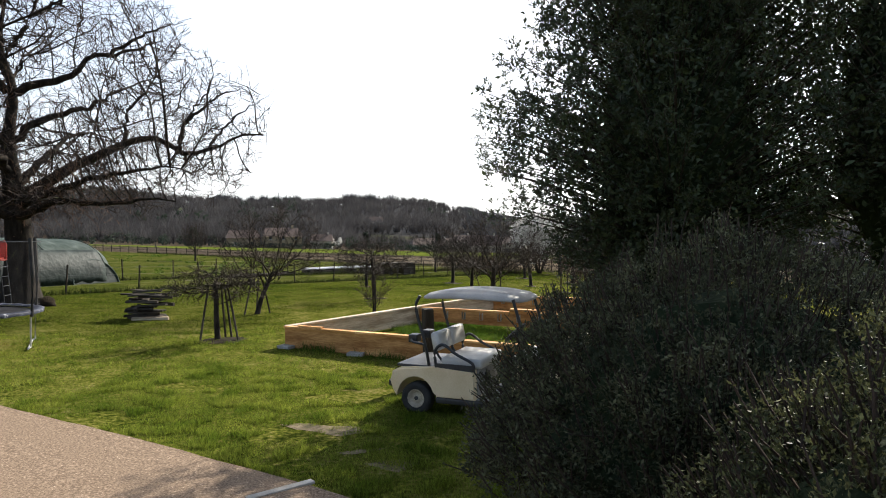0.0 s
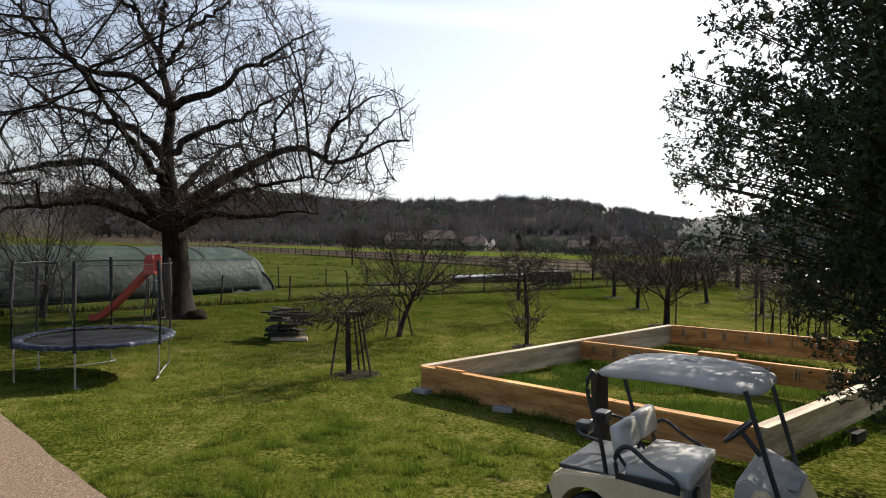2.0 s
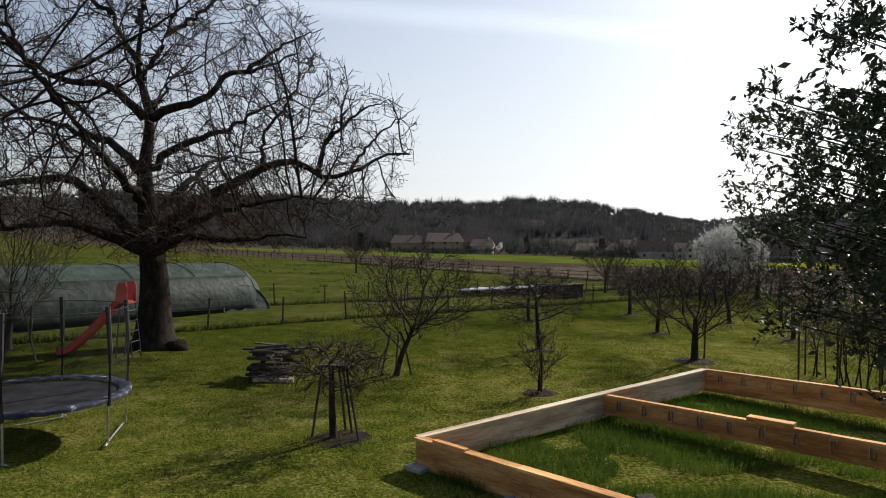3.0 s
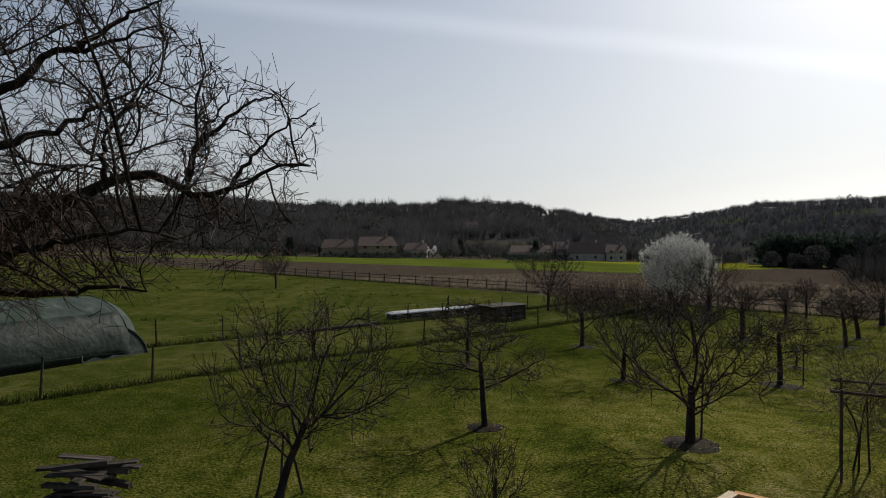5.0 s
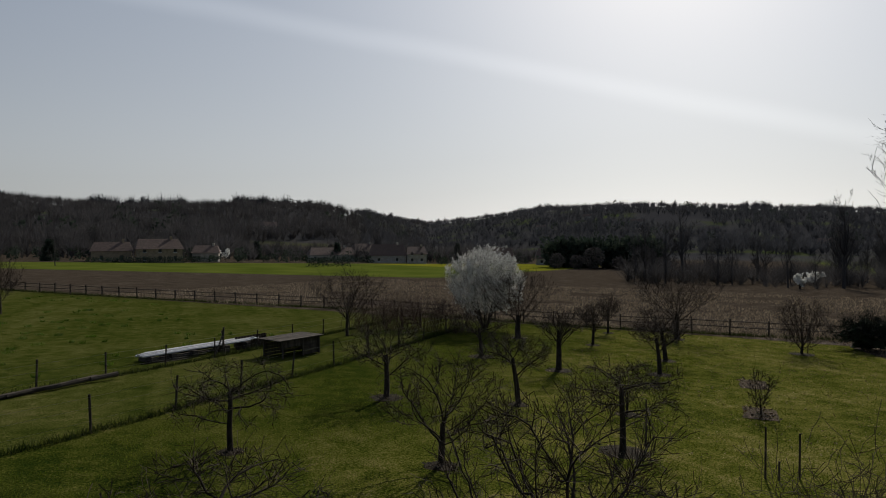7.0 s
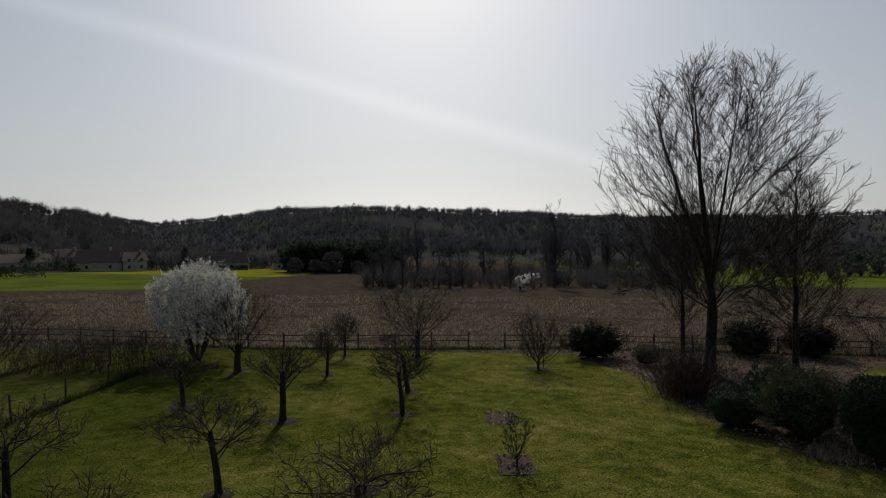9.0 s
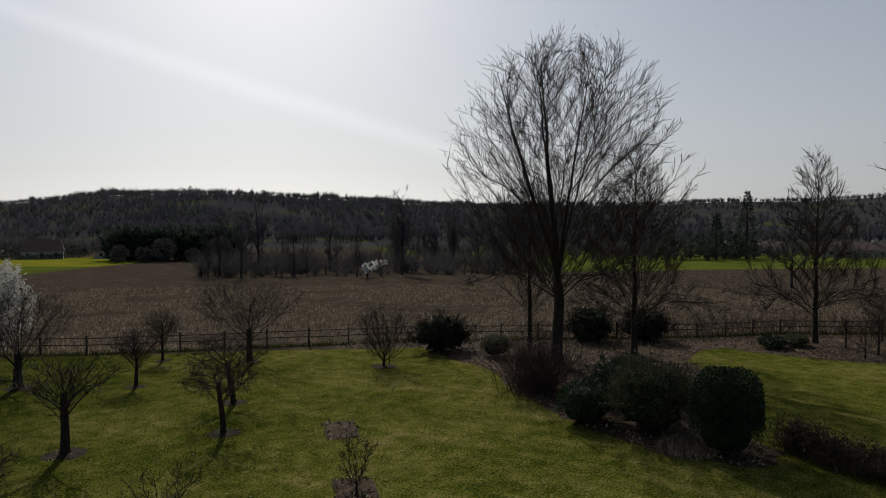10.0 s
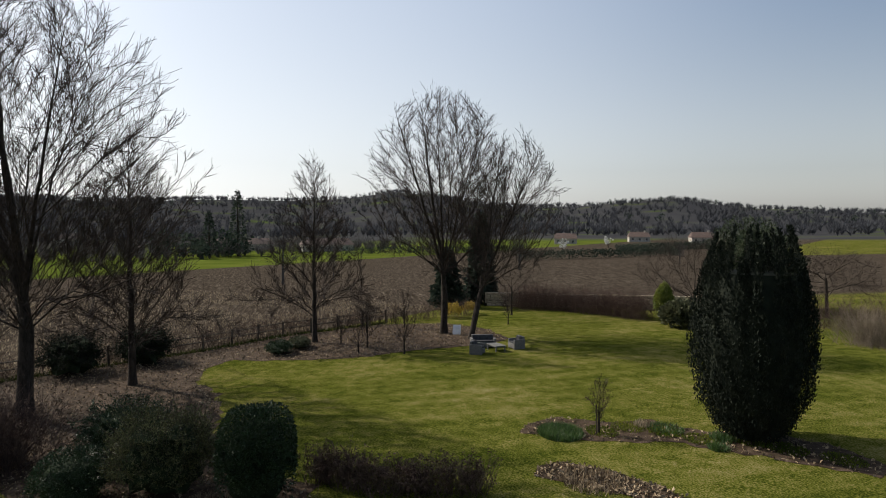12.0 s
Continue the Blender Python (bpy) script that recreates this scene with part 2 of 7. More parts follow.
def crown(t, lines, A, step, kill, rng, pull, r0, e, cap, twigs, length, fine, wood, twig_mat, ang=(25, 60), up=.08, thick=.03, wob=.14, rise=0.0):
    """Grows a crown, and gives it limbs, branchwork, twigs and twig ends as parts of the tree t."""
    N, parent, first = colonise(lines, A, step, kill, rng, pull, rise)
    n = len(N)
    R = np.zeros(n)
    heavy = np.full(n, -1)
    best = np.zeros(n)
    for i in range(n - 1, first - 1, -1):
        R[i] = max(R[i], r0 ** e) ** (1 / e)
        R[i] = min(R[i], cap)
        j = parent[i]
        if j >= first:
            R[j] += R[i] ** e
        if R[i] > best[j]:
            best[j], heavy[j] = R[i], i
    groups = {"limb": [], "branch": [], "twig": []}
    for i in range(first, n):
        j = parent[i]
        if j >= first and heavy[j] == i:
            continue
        run, rad = [N[j], N[i]], [R[i], R[i]]
        k = heavy[i]
        while k >= 0:
            run.append(N[k])
            rad.append(R[k])
            k = heavy[k]
        run, rad = np.array(run), np.array(rad)
        kind, c = ("limb", 14) if rad[0] > thick else ("branch", 7) if len(run) > 3 else ("twig", 4)
        f, g = np.linspace(0, 1, len(run)), np.linspace(0, 1, c)
        groups[kind].append((np.stack([np.interp(g, f, run[:, a]) for a in range(3)], 1), np.interp(g, f, rad)))
    for p, q in groups["limb"]:
        part("limb", tubes("limb", p[None], q[None], 7), wood, t)
    P2 = []
    for kind, name, sides in (("branch", "branchwork", 4), ("twig", "twig_growth", 3)):
        if groups[kind]:
            P, Q = np.array([g[0] for g in groups[kind]]), np.array([g[1] for g in groups[kind]])
            tagged(part(name, tubes(name, P, Q, sides), wood if sides > 3 else twig_mat, t), kind="stuff")
            P2.append((P[:, [0, 2, 4, 6]], Q[:, [0, 2, 4, 6]]) if kind == "branch" else (P, Q))
    P2, Q2 = np.concatenate([g[0] for g in P2]), np.concatenate([g[1] for g in P2])
    P3, Q3 = sprout(P2, Q2, twigs, rng, .1, 1, ang, length, 3, wob, up, (.4, .6), .5, absolute=True)
    P4, Q4 = sprout(P3, Q3, twigs, rng, .2, 1, ang, (length[0] * .6, length[1] * .7), 3, wob, up, (.5, .7), .5, absolute=True)
    tagged(part("twig_end", ribbons("twig_end", np.concatenate([P3, P4]), np.maximum(np.concatenate([Q3, Q4]), fine), rng), twig_mat, t), kind="stuff")
    return np.concatenate([P2[:, [0, 2, 3]], P3, P4])


def path_points(p, gap):
    """Evenly spaced points along a line."""
    L = np.linalg.norm(np.diff(p, axis=0), axis=1).sum()
    c = max(2, int(L / gap))
    f, g = np.linspace(0, 1, len(p)), np.linspace(0, 1, c)
    return np.stack([np.interp(g, f, p[:, a]) for a in range(3)], 1)


def resample(points, k):
    p = np.array(round_path(points, 6))
    s = np.r_[0, np.cumsum(np.linalg.norm(np.diff(p, axis=0), axis=1))]
    return np.stack([np.interp(np.linspace(0, s[-1], k), s, p[:, c]) for c in range(3)], 1)


def leaves(name, C, rng, size=(0.05, 0.09), wide=0.42, lift=0.3, out=None, fold=0.25):
    """One mesh of many small folded leaves, two triangles each, at the points C."""
    C = np.asarray(C, float)
    n = len(C)
    d = rng.normal(size=(n, 3)) * 0.9 + np.array([0, 0, lift])
    if out is not None:
        d = d + out
    d = unit(d)
    v = rng.normal(size=(n, 3))
    v = unit(v - (v * d).sum(1, keepdims=True) * d)
    w = np.cross(d, v)
    L = rng.uniform(*size, n)[:, None]
    B = wide * L
    V = np.stack([C, C + d * L * 0.5 + v * B * 0.5 + w * B * fold, C + d * L, C + d * L * 0.5 - v * B * 0.5 + w * B * fold], 1).reshape(-1, 3)
    k = np.arange(n)[:, None] * 4
    F = np.concatenate([k + [[0, 1, 2]], k + [[0, 2, 3]]])
    return mesh_arrays(name, V, F)


def inside(poly, x, y):
    hit = False
    for (x0, y0), (x1, y1) in zip(poly, poly[1:] + poly[:1]):
        if (y0 > y) != (y1 > y) and x < (x1 - x0) * (y - y0) / (y1 - y0) + x0:
            hit = not hit
    return hit


def patch(poly, cell, lift, rough=0.15, seed=0):
    """A sheet that lies on the ground within an outline, with a slightly uneven edge."""
    n = len(poly)
    ring = []
    for i in range(n):
        p, q = Vector((*poly[i], 0)), Vector((*poly[(i + 1) % n], 0))
        m = max(1, int((q - p).length / cell * 2))
        for k in range(m):
            c = p.lerp(q, k / m)
            c += Vector((noise.noise((c.x * 1.3, c.y * 1.3, seed)), noise.noise((c.x * 1.3, c.y * 1.3, seed + 9)), 0)) * rough
            ring.append((c.x, c.y))
    xs, ys = [p[0] for p in ring], [p[1] for p in ring]
    pts = list(ring)
    for a in np.arange(min(xs), max(xs), cell):
        for b in np.arange(min(ys), max(ys), cell):
            if inside(ring, a, b):
                pts.append((a, b))
    edges = [(k, (k + 1) % len(ring)) for k in range(len(ring))]
    vs, _, fs = geometry.delaunay_2d_cdt([Vector(p) for p in pts], edges, [], 1, 1e-4)[:3]
    bm = bmesh.new()
    bv = [bm.verts.new((p.x, p.y, 0)) for p in vs]
    for f in fs:
        bm.faces.new([bv[k] for k in f])
    for v in bm.verts:
        v.co.z = gz(v.co.x, v.co.y) + lift + 0.008 * noise.noise((v.co.x * 2, v.co.y * 2, seed))
    for f in bm.faces:
        if f.normal.z < 0:
            f.normal_flip()
    me = bpy.data.meshes.new("patch")
    bm.to_mesh(me)
    bm.free()
    return me


def scatter(poly, n, rng):
    xs, ys = [p[0] for p in poly], [p[1] for p in poly]
    out = []
    while len(out) < n:
        x, y = rng.uniform(min(xs), max(xs)), rng.uniform(min(ys), max(ys))
        if inside(poly, x, y):
            out.append((x, y, gz(x, y)))
    return np.array(out)


# ---- materials ----
def M(name, c1, c2, scale=4.0, rough=0.8, bump=0.25, bscale=30.0, c3=None, metal=0.0, stretch=(1, 1, 1), translucent=0.0, island=0.0, spec=0.5, alpha=1.0, objvar=0.0):
    """A surface of two or three colours at two scales, with relief; island: change of brightness from piece to piece."""
    m = bpy.data.materials.new(name)
    m.use_nodes = True
    nt = m.node_tree
    n, l = nt.nodes, nt.links
    p = n["Principled BSDF"]
    p.inputs["Roughness"].default_value = rough
    p.inputs["Metallic"].default_value = metal
    p.inputs["Specular IOR Level"].default_value = spec
    tc = n.new("ShaderNodeTexCoord")
    mp = n.new("ShaderNodeMapping")
    mp.inputs["Scale"].default_value = stretch
    l.new(tc.outputs["Object"], mp.inputs["Vector"])
    big = n.new("ShaderNodeTexNoise")
    big.inputs["Scale"].default_value, big.inputs["Detail"].default_value = scale, 6
    fine = n.new("ShaderNodeTexNoise")
    fine.inputs["Scale"].default_value, fine.inputs["Detail"].default_value = bscale, 4
    l.new(mp.outputs[0], big.inputs["Vector"])
    l.new(mp.outputs[0], fine.inputs["Vector"])
    ramp = n.new("ShaderNodeValToRGB")
    ramp.color_ramp.elements[0].position, ramp.color_ramp.elements[1].position = 0.36, 0.64
    ramp.color_ramp.elements[0].color, ramp.color_ramp.elements[1].color = (*c1, 1), (*c2, 1)
    if c3:
        e = ramp.color_ramp.elements.new(0.74)
        e.color = (*c3, 1)
    mixf = n.new("ShaderNodeMath")
    mixf.operation = "MULTIPLY_ADD"
    mixf.inputs[1].default_value, mixf.inputs[2].default_value = 0.45, -0.225
    l.new(fine.outputs["Fac"], mixf.inputs[0])
    addf = n.new("ShaderNodeMath")
    l.new(big.outputs["Fac"], addf.inputs[0])
    l.new(mixf.outputs[0], addf.inputs[1])
    l.new(addf.outputs[0], ramp.inputs["Fac"])
    col = ramp.outputs["Color"]
    if island or objvar:
        src = n.new("ShaderNodeNewGeometry").outputs["Random Per Island"] if island else n.new("ShaderNodeObjectInfo").outputs["Random"]
        rng_ = n.new("ShaderNodeMapRange")
        amount = island or objvar
        rng_.inputs["To Min"].default_value, rng_.inputs["To Max"].default_value = 1 - amount, 1 + amount
        l.new(src, rng_.inputs["Value"])
        hs = n.new("ShaderNodeHueSaturation")
        l.new(rng_.outputs["Result"], hs.inputs["Value"])
        l.new(col, hs.inputs["Color"])
        col = hs.outputs["Color"]
    l.new(col, p.inputs["Base Color"])
    if bump:
        b = n.new("ShaderNodeBump")
        b.inputs["Strength"].default_value, b.inputs["Distance"].default_value = bump, 0.6 / bscale
        l.new(fine.outputs["Fac"], b.inputs["Height"])
        l.new(b.outputs["Normal"], p.inputs["Normal"])
    outn = n["Material Output"]
    shade = p.outputs["BSDF"]
    if translucent:
        tr = n.new("ShaderNodeBsdfTranslucent")
        l.new(col, tr.inputs["Color"])
        mx = n.new("ShaderNodeMixShader")
        mx.inputs["Fac"].default_value = translucent
        l.new(shade, mx.inputs[1])
        l.new(tr.outputs[0], mx.inputs[2])
        shade = mx.outputs[0]
    if alpha < 1:
        tp = n.new("ShaderNodeBsdfTransparent")
        mx = n.new("ShaderNodeMixShader")
        mx.inputs["Fac"].default_value = alpha
        l.new(tp.outputs[0], mx.inputs[1])
        l.new(shade, mx.inputs[2])
        shade = mx.outputs[0]
    l.new(shade, outn.inputs["Surface"])
    return m


bark = M("dark_bark", (.020, .016, .013), (.048, .039, .031), 9, .9, .8, 55, stretch=(1, 1, .35), spec=0.1)
bark_walnut = M("walnut_bark", (.011, .009, .007), (.030, .024, .019), 7, .92, .9, 40, c3=(.05, .054, .024), stretch=(1, 1, .3), spec=0.1)
twig_m = M("twig_bark", (.030, .022, .018), (.064, .047, .037), 6, .85, .2, 50, spec=0.12)
shoot_m = M("young_shoot_bark", (.075, .042, .026), (.14, .085, .055), 6, .8, .2, 50, spec=0.12)
twig_pale = M("pale_twig_bark", (.12, .095, .07), (.20, .16, .12), 6, .85, .2, 50, spec=0.15)
laurel_leaf = M("evergreen_leaf", (.022, .032, .014), (.046, .062, .027), 3, .5, .1, 60, translucent=.14, island=.35, spec=.25)
shrub_leaf = M("grey_green_leaf", (.038, .044, .023), (.105, .108, .058), 3, .55, .1, 60, translucent=.22, island=.5, spec=.16)
# olive leaf, its lighter tone painted in as sunlight on the smaller drive shrub
lit_olive_leaf = M("lit_olive_green_leaf", (.042, .050, .022), (.12, .122, .052), 3, .55, .1, 60, translucent=.22, island=.5, spec=.16)
holly_leaf = M("holly_leaf", (.014, .028, .012), (.032, .055, .022), 3, .42, .1, 60, translucent=.08, island=.35, spec=.18)
yew_leaf = M("yew_needle", (.009, .013, .009), (.021, .026, .017), 2, .85, .1, 60, translucent=.06, island=.35, spec=.12)
# dark tone stands in for shade deep inside crowns and bushes
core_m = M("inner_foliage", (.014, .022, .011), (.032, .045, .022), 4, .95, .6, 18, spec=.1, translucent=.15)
grass_blade = M("grass_blade", (.05, .078, .006), (.115, .135, .015), 0.6, .8, 0, 20, translucent=.5, island=.55, spec=.1, c3=(.20, .18, .04))
rank_grass = M("rank_grass_blade", (.035, .075, .007), (.08, .13, .015), 0.6, .7, 0, 20, translucent=.4, island=.3, spec=.1)
near_grass = M("short_grass_blade", (.070, .108, .010), (.18, .21, .030), 1.4, .8, 0, 20, translucent=.5, island=.6, spec=.1, c3=(.24, .23, .06))
# unmown grass, with the shade along the fences put into its colour
shade_grass = M("shaded_unmown_grass_blade", (.018, .030, .005), (.045, .056, .013), 0.6, .8, 0, 20, translucent=.3, island=.35, spec=.1, c3=(.09, .08, .035))
dry_stalk = M("dry_stalk", (.16, .125, .085), (.34, .28, .20), 2, .8, 0, 20, island=.4, translucent=.35, spec=.1)
dead_leaf = M("dead_leaf", (.14, .098, .058), (.34, .265, .17), 3, .8, .1, 40, island=.5, spec=.15)
mulch_m = M("leaf_litter", (.030, .021, .014), (.075, .052, .036), 3, .95, .9, 26, c3=(.13, .095, .070), spec=0.05)
# soil darkened to near black, so tree rings carry painted shadow too
soil_m = M("shadow_dark_soil", (.010, .008, .005), (.030, .023, .015), 5, .95, .9, 22, spec=.05)
drive_m = M("exposed_aggregate", (.105, .074, .050), (.25, .18, .125), 45, .9, 1.0, 110, c3=(.46, .36, .27), spec=.12)
dirt_m = M("sandy_soil", (.10, .085, .045), (.20, .155, .095), 7, .95, .9, 40, c3=(.30, .24, .16), spec=.1)
kerb_m = M("pale_concrete", (.28, .26, .23), (.42, .40, .36), 3, .9, .4, 60, spec=.1)
pine_m = M("new_pine_board", (.32, .14, .045), (.66, .35, .13), 4, .75, .4, 40, stretch=(.16, 1, 1), c3=(.72, .47, .22), objvar=.2, spec=.15)
pine_grey = M("weathered_pine_board", (.30, .22, .145), (.62, .51, .37), 4, .75, .3, 40, stretch=(.12, 1, 1), objvar=.14, spec=.2)
old_wood = M("weathered_wood", (.026, .022, .018), (.085, .072, .06), 5, .9, .6, 45, stretch=(.2, 1, 1), objvar=.3, spec=0.12)
post_m = M("old_post_wood", (.040, .033, .026), (.095, .078, .062), 6, .9, .6, 45, stretch=(1, 1, .2), objvar=.25, spec=0.12)
zinc_m = M("galvanised_steel", (.30, .29, .28), (.48, .47, .45), 20, .45, .1, 80, metal=.9)
cream_m = M("cream_bodywork", (.66, .50, .30), (.78, .62, .41), 2, .35, .05, 60, c3=(.56, .44, .29))
canopy_m = M("grey_white_plastic", (.33, .30, .265), (.46, .425, .38), 2.5, .6, .08, 60, c3=(.27, .25, .22))
vinyl_m = M("pale_grey_vinyl", (.46, .43, .39), (.60, .57, .52), 3, .5, .15, 70)
black_m = M("black_plastic", (.014, .014, .015), (.03, .03, .032), 6, .45, .1, 60)
rubber_m = M("black_rubber", (.012, .012, .012), (.03, .028, .026), 8, .85, .3, 60)
rim_m = M("cream_steel_rim", (.28, .23, .165), (.46, .40, .30), 8, .5, .1, 60)
floor_m = M("grey_floor_mat", (.18, .175, .17), (.32, .31, .30), 5, .7, .3, 60)
mat_m = M("black_jumping_mat", (.012, .012, .014), (.030, .030, .034), 3, .85, .2, 120, spec=.08)
pad_m = M("worn_blue_pad", (.012, .015, .028), (.045, .052, .074), 6, .6, .2, 40, c3=(.30, .30, .32), spec=.12)
steel_m = M("dull_steel_tube", (.38, .37, .36), (.55, .54, .52), 10, .4, .1, 80, metal=.85)
net_m = M("black_net", (.012, .012, .013), (.02, .02, .02), 5, .9, 0, 30, alpha=.10)
red_m = M("faded_red_plastic", (.42, .045, .03), (.55, .085, .055), 2.5, .45, .08, 50)
tarp_m = M("grey_green_film", (.024, .038, .032), (.046, .062, .055), 2, .7, .25, 3.5, c3=(.070, .088, .080), spec=0.08)
# tarpaulin green with the tunnel's low-side shadow put into its colour
skirt_m = M("shadowed_green_tarpaulin", (.010, .017, .015), (.022, .031, .028), 2, .6, .25, 4, c3=(.035, .045, .041), spec=0.1)
white_m = M("white_pipe", (.62, .62, .62), (.78, .78, .78), 3, .5, .1, 50)
pipe_m = M("grey_white_pipe", (.30, .30, .31), (.46, .46, .47), 3, .5, .1, 50, objvar=.3)
stone_m = M("grey_stone", (.22, .21, .19), (.36, .34, .31), 5, .9, .6, 40)
field_stone_m = M("pale_field_stone", (.26, .215, .15), (.42, .36, .27), 2, .9, .5, 8, objvar=.3, spec=.1)
wicker_m = M("grey_wicker", (.09, .085, .08), (.17, .165, .155), 20, .7, .6, 90, spec=.2)
cushion_m = M("charcoal_cushion", (.04, .04, .042), (.075, .075, .08), 8, .9, .3, 80, spec=.1)
# tan stone, darkened to paint in the shade on the walls' near side
farm_m = M("shaded_ochre_stone", (.20, .15, .095), (.30, .23, .15), 1.5, .9, .5, 8)
wall_m = M("pale_render", (.27, .24, .20), (.38, .35, .30), 1.2, .9, .4, 20)
roof_m = M("brown_roof_tile", (.07, .05, .042), (.13, .09, .075), 2, .85, .8, 12, spec=0.2)
pane_m = M("dark_window", (.02, .022, .025), (.04, .042, .045), 3, .15, 0, 20)
# near wood lightened and far wood blue-greyed: distance haze put into the colours
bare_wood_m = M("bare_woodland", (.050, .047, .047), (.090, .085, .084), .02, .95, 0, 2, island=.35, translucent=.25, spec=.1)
far_wood_m = M("haze_tinted_woodland", (.046, .048, .054), (.070, .071, .078), .01, .95, 0, 2, island=.22, translucent=.3, spec=.1)
dark_wood_m = M("dark_evergreen_wood", (.020, .030, .022), (.045, .058, .042), .05, .95, 0, 2, island=.35, translucent=.3, spec=.1)
hedge_m = M("bare_hedge_twig", (.05, .032, .026), (.11, .075, .06), 2, .9, 0, 30, island=.35, spec=0.1)
blossom_m = M("white_blossom", (.52, .52, .49), (.72, .72, .68), 4, .7, 0, 40, translucent=.35, island=.12)
yellow_m = M("yellow_blossom", (.30, .21, .02), (.45, .33, .04), 4, .7, 0, 40, translucent=.2, island=.3)
gold_leaf = M("golden_conifer", (.10, .13, .015), (.22, .24, .04), 3, .6, 0, 40, translucent=.2, island=.3)
daffodil_leaf = M("bulb_leaf", (.028, .065, .014), (.065, .11, .028), 3, .5, 0, 40, translucent=.3, island=.35)


# ---- ground sheet: lawn, fields and hills in one ----
def ground_material():
    m = bpy.data.materials.new("lawn_and_fields")
    m.use_nodes = True
    n, l = m.node_tree.nodes, m.node_tree.links
    p = n["Principled BSDF"]
    p.inputs["Roughness"].default_value = 0.95
    p.inputs["Specular IOR Level"].default_value = 0.0
    pos = n.new("ShaderNodeNewGeometry").outputs["Position"]

    def noise_at(scale, detail=5, stretch=None):
        v = n.new("ShaderNodeTexNoise")
        v.inputs["Scale"].default_value, v.inputs["Detail"].default_value = scale, detail
        if stretch:
            mp = n.new("ShaderNodeMapping")
            mp.inputs["Rotation"].default_value = (0, 0, radians(45.8))
            mp.inputs["Scale"].default_value = stretch
            l.new(pos, mp.inputs["Vector"])
            l.new(mp.outputs[0], v.inputs["Vector"])
        else:
            l.new(pos, v.inputs["Vector"])
        return v.outputs["Fac"]

    def ramp(fac, *stops):
        r = n.new("ShaderNodeValToRGB")
        els = r.color_ramp.elements
        for i, (at, c) in enumerate(stops):
            e = els[i] if i < 2 else els.new(at)
            e.position, e.color = at, (*c, 1)
        l.new(fac, r.inputs["Fac"])
        return r.outputs["Color"]

    def math_(op, a, b):
        x = n.new("ShaderNodeMath")
        x.operation = op
        for i, v in enumerate((a, b)):
            if isinstance(v, (int, float)):
                x.inputs[i].default_value = v
            else:
                l.new(v, x.inputs[i])
        return x.outputs[0]

    def along(vx, vy, off):
        d = n.new("ShaderNodeVectorMath")
        d.operation = "DOT_PRODUCT"
        d.inputs[1].default_value = (vx, vy, 0)
        l.new(pos, d.inputs[0])
        return math_("ADD", d.outputs["Value"], off)

    def step(v, a, b):
        r = n.new("ShaderNodeMapRange")
        r.interpolation_type = "SMOOTHSTEP"
        r.inputs["From Min"].default_value, r.inputs["From Max"].default_value = a, b
        l.new(v, r.inputs["Value"])
        return r.outputs["Result"]

    def mix(fac, a, b):
        x = n.new("ShaderNodeMixRGB")
        l.new(fac, x.inputs["Fac"])
        l.new(a, x.inputs["Color1"])
        l.new(b, x.inputs["Color2"])
        return x.outputs["Color"]

    fine, mid, wide = noise_at(16.0, 8), noise_at(1.5, 8), noise_at(0.17)
    mown = noise_at(1.0, 3, (.95, .035, 1))
    blot = math_("ADD", math_("MULTIPLY", fine, 0.46), math_("ADD", math_("MULTIPLY", mid, 0.22), math_("ADD", math_("MULTIPLY", wide, 0.20), math_("MULTIPLY", mown, .12))))
    lawn = ramp(blot, (.405, (.022, .032, .005)), (.465, (.050, .060, .009)), (.515, (.090, .094, .017)), (.56, (.132, .120, .034)), (.63, (.20, .17, .08)))
    meadow = ramp(blot, (.41, (.016, .026, .004)), (.48, (.038, .048, .008)), (.54, (.062, .067, .016)), (.62, (.11, .10, .04)))
    # ploughed ground with stubble in rows along the fence
    rows = noise_at(1.6, 4, (.25, 3.2, 1))
    clod = math_("ADD", math_("MULTIPLY", rows, .6), math_("MULTIPLY", noise_at(5.0), .4))
    brown = ramp(clod, (.36, (.018, .014, .010)), (.48, (.042, .033, .025)), (.58, (.080, .065, .050)), (.68, (.20, .165, .12)))
    green = ramp(noise_at(.08), (.35, (.058, .078, .012)), (.65, (.092, .112, .020)))
    yellow = ramp(noise_at(.1), (.35, (.12, .13, .012)), (.65, (.17, .165, .02)))
    # hill ground tinted blue-grey like the far woods, as painted haze
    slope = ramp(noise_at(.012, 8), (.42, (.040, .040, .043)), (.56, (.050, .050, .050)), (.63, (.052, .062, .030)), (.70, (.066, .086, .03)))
    s = math_("ADD", along(.717, .697, -61.8), math_("MULTIPLY", noise_at(.5), .8))
    u = math_("ADD", along(.697, -.717, 0), math_("MULTIPLY", noise_at(.3), 2.0))
    # paddock beyond the orchard fence
    fa = along(-.715, .699, -26.3)
    # darker lawn towards the fence: greener grass plus vignetting put into the colour
    lush = ramp(blot, (.41, (.014, .024, .004)), (.48, (.032, .042, .006)), (.54, (.056, .062, .011)), (.62, (.10, .09, .03)))
    lawn = mix(math_("MULTIPLY", step(fa, -15, -6), step(along(0, 1, 0), 10, 16)), lawn, lush)
    col = mix(step(fa, -.2, .2), lawn, meadow)
    col = mix(step(s, .1, .5), col, brown)
    # green crops beyond the ploughed ground, on the near side of the houses
    edge = math_("SUBTRACT", s, math_("ADD", math_("MULTIPLY", u, .34), 95.6))
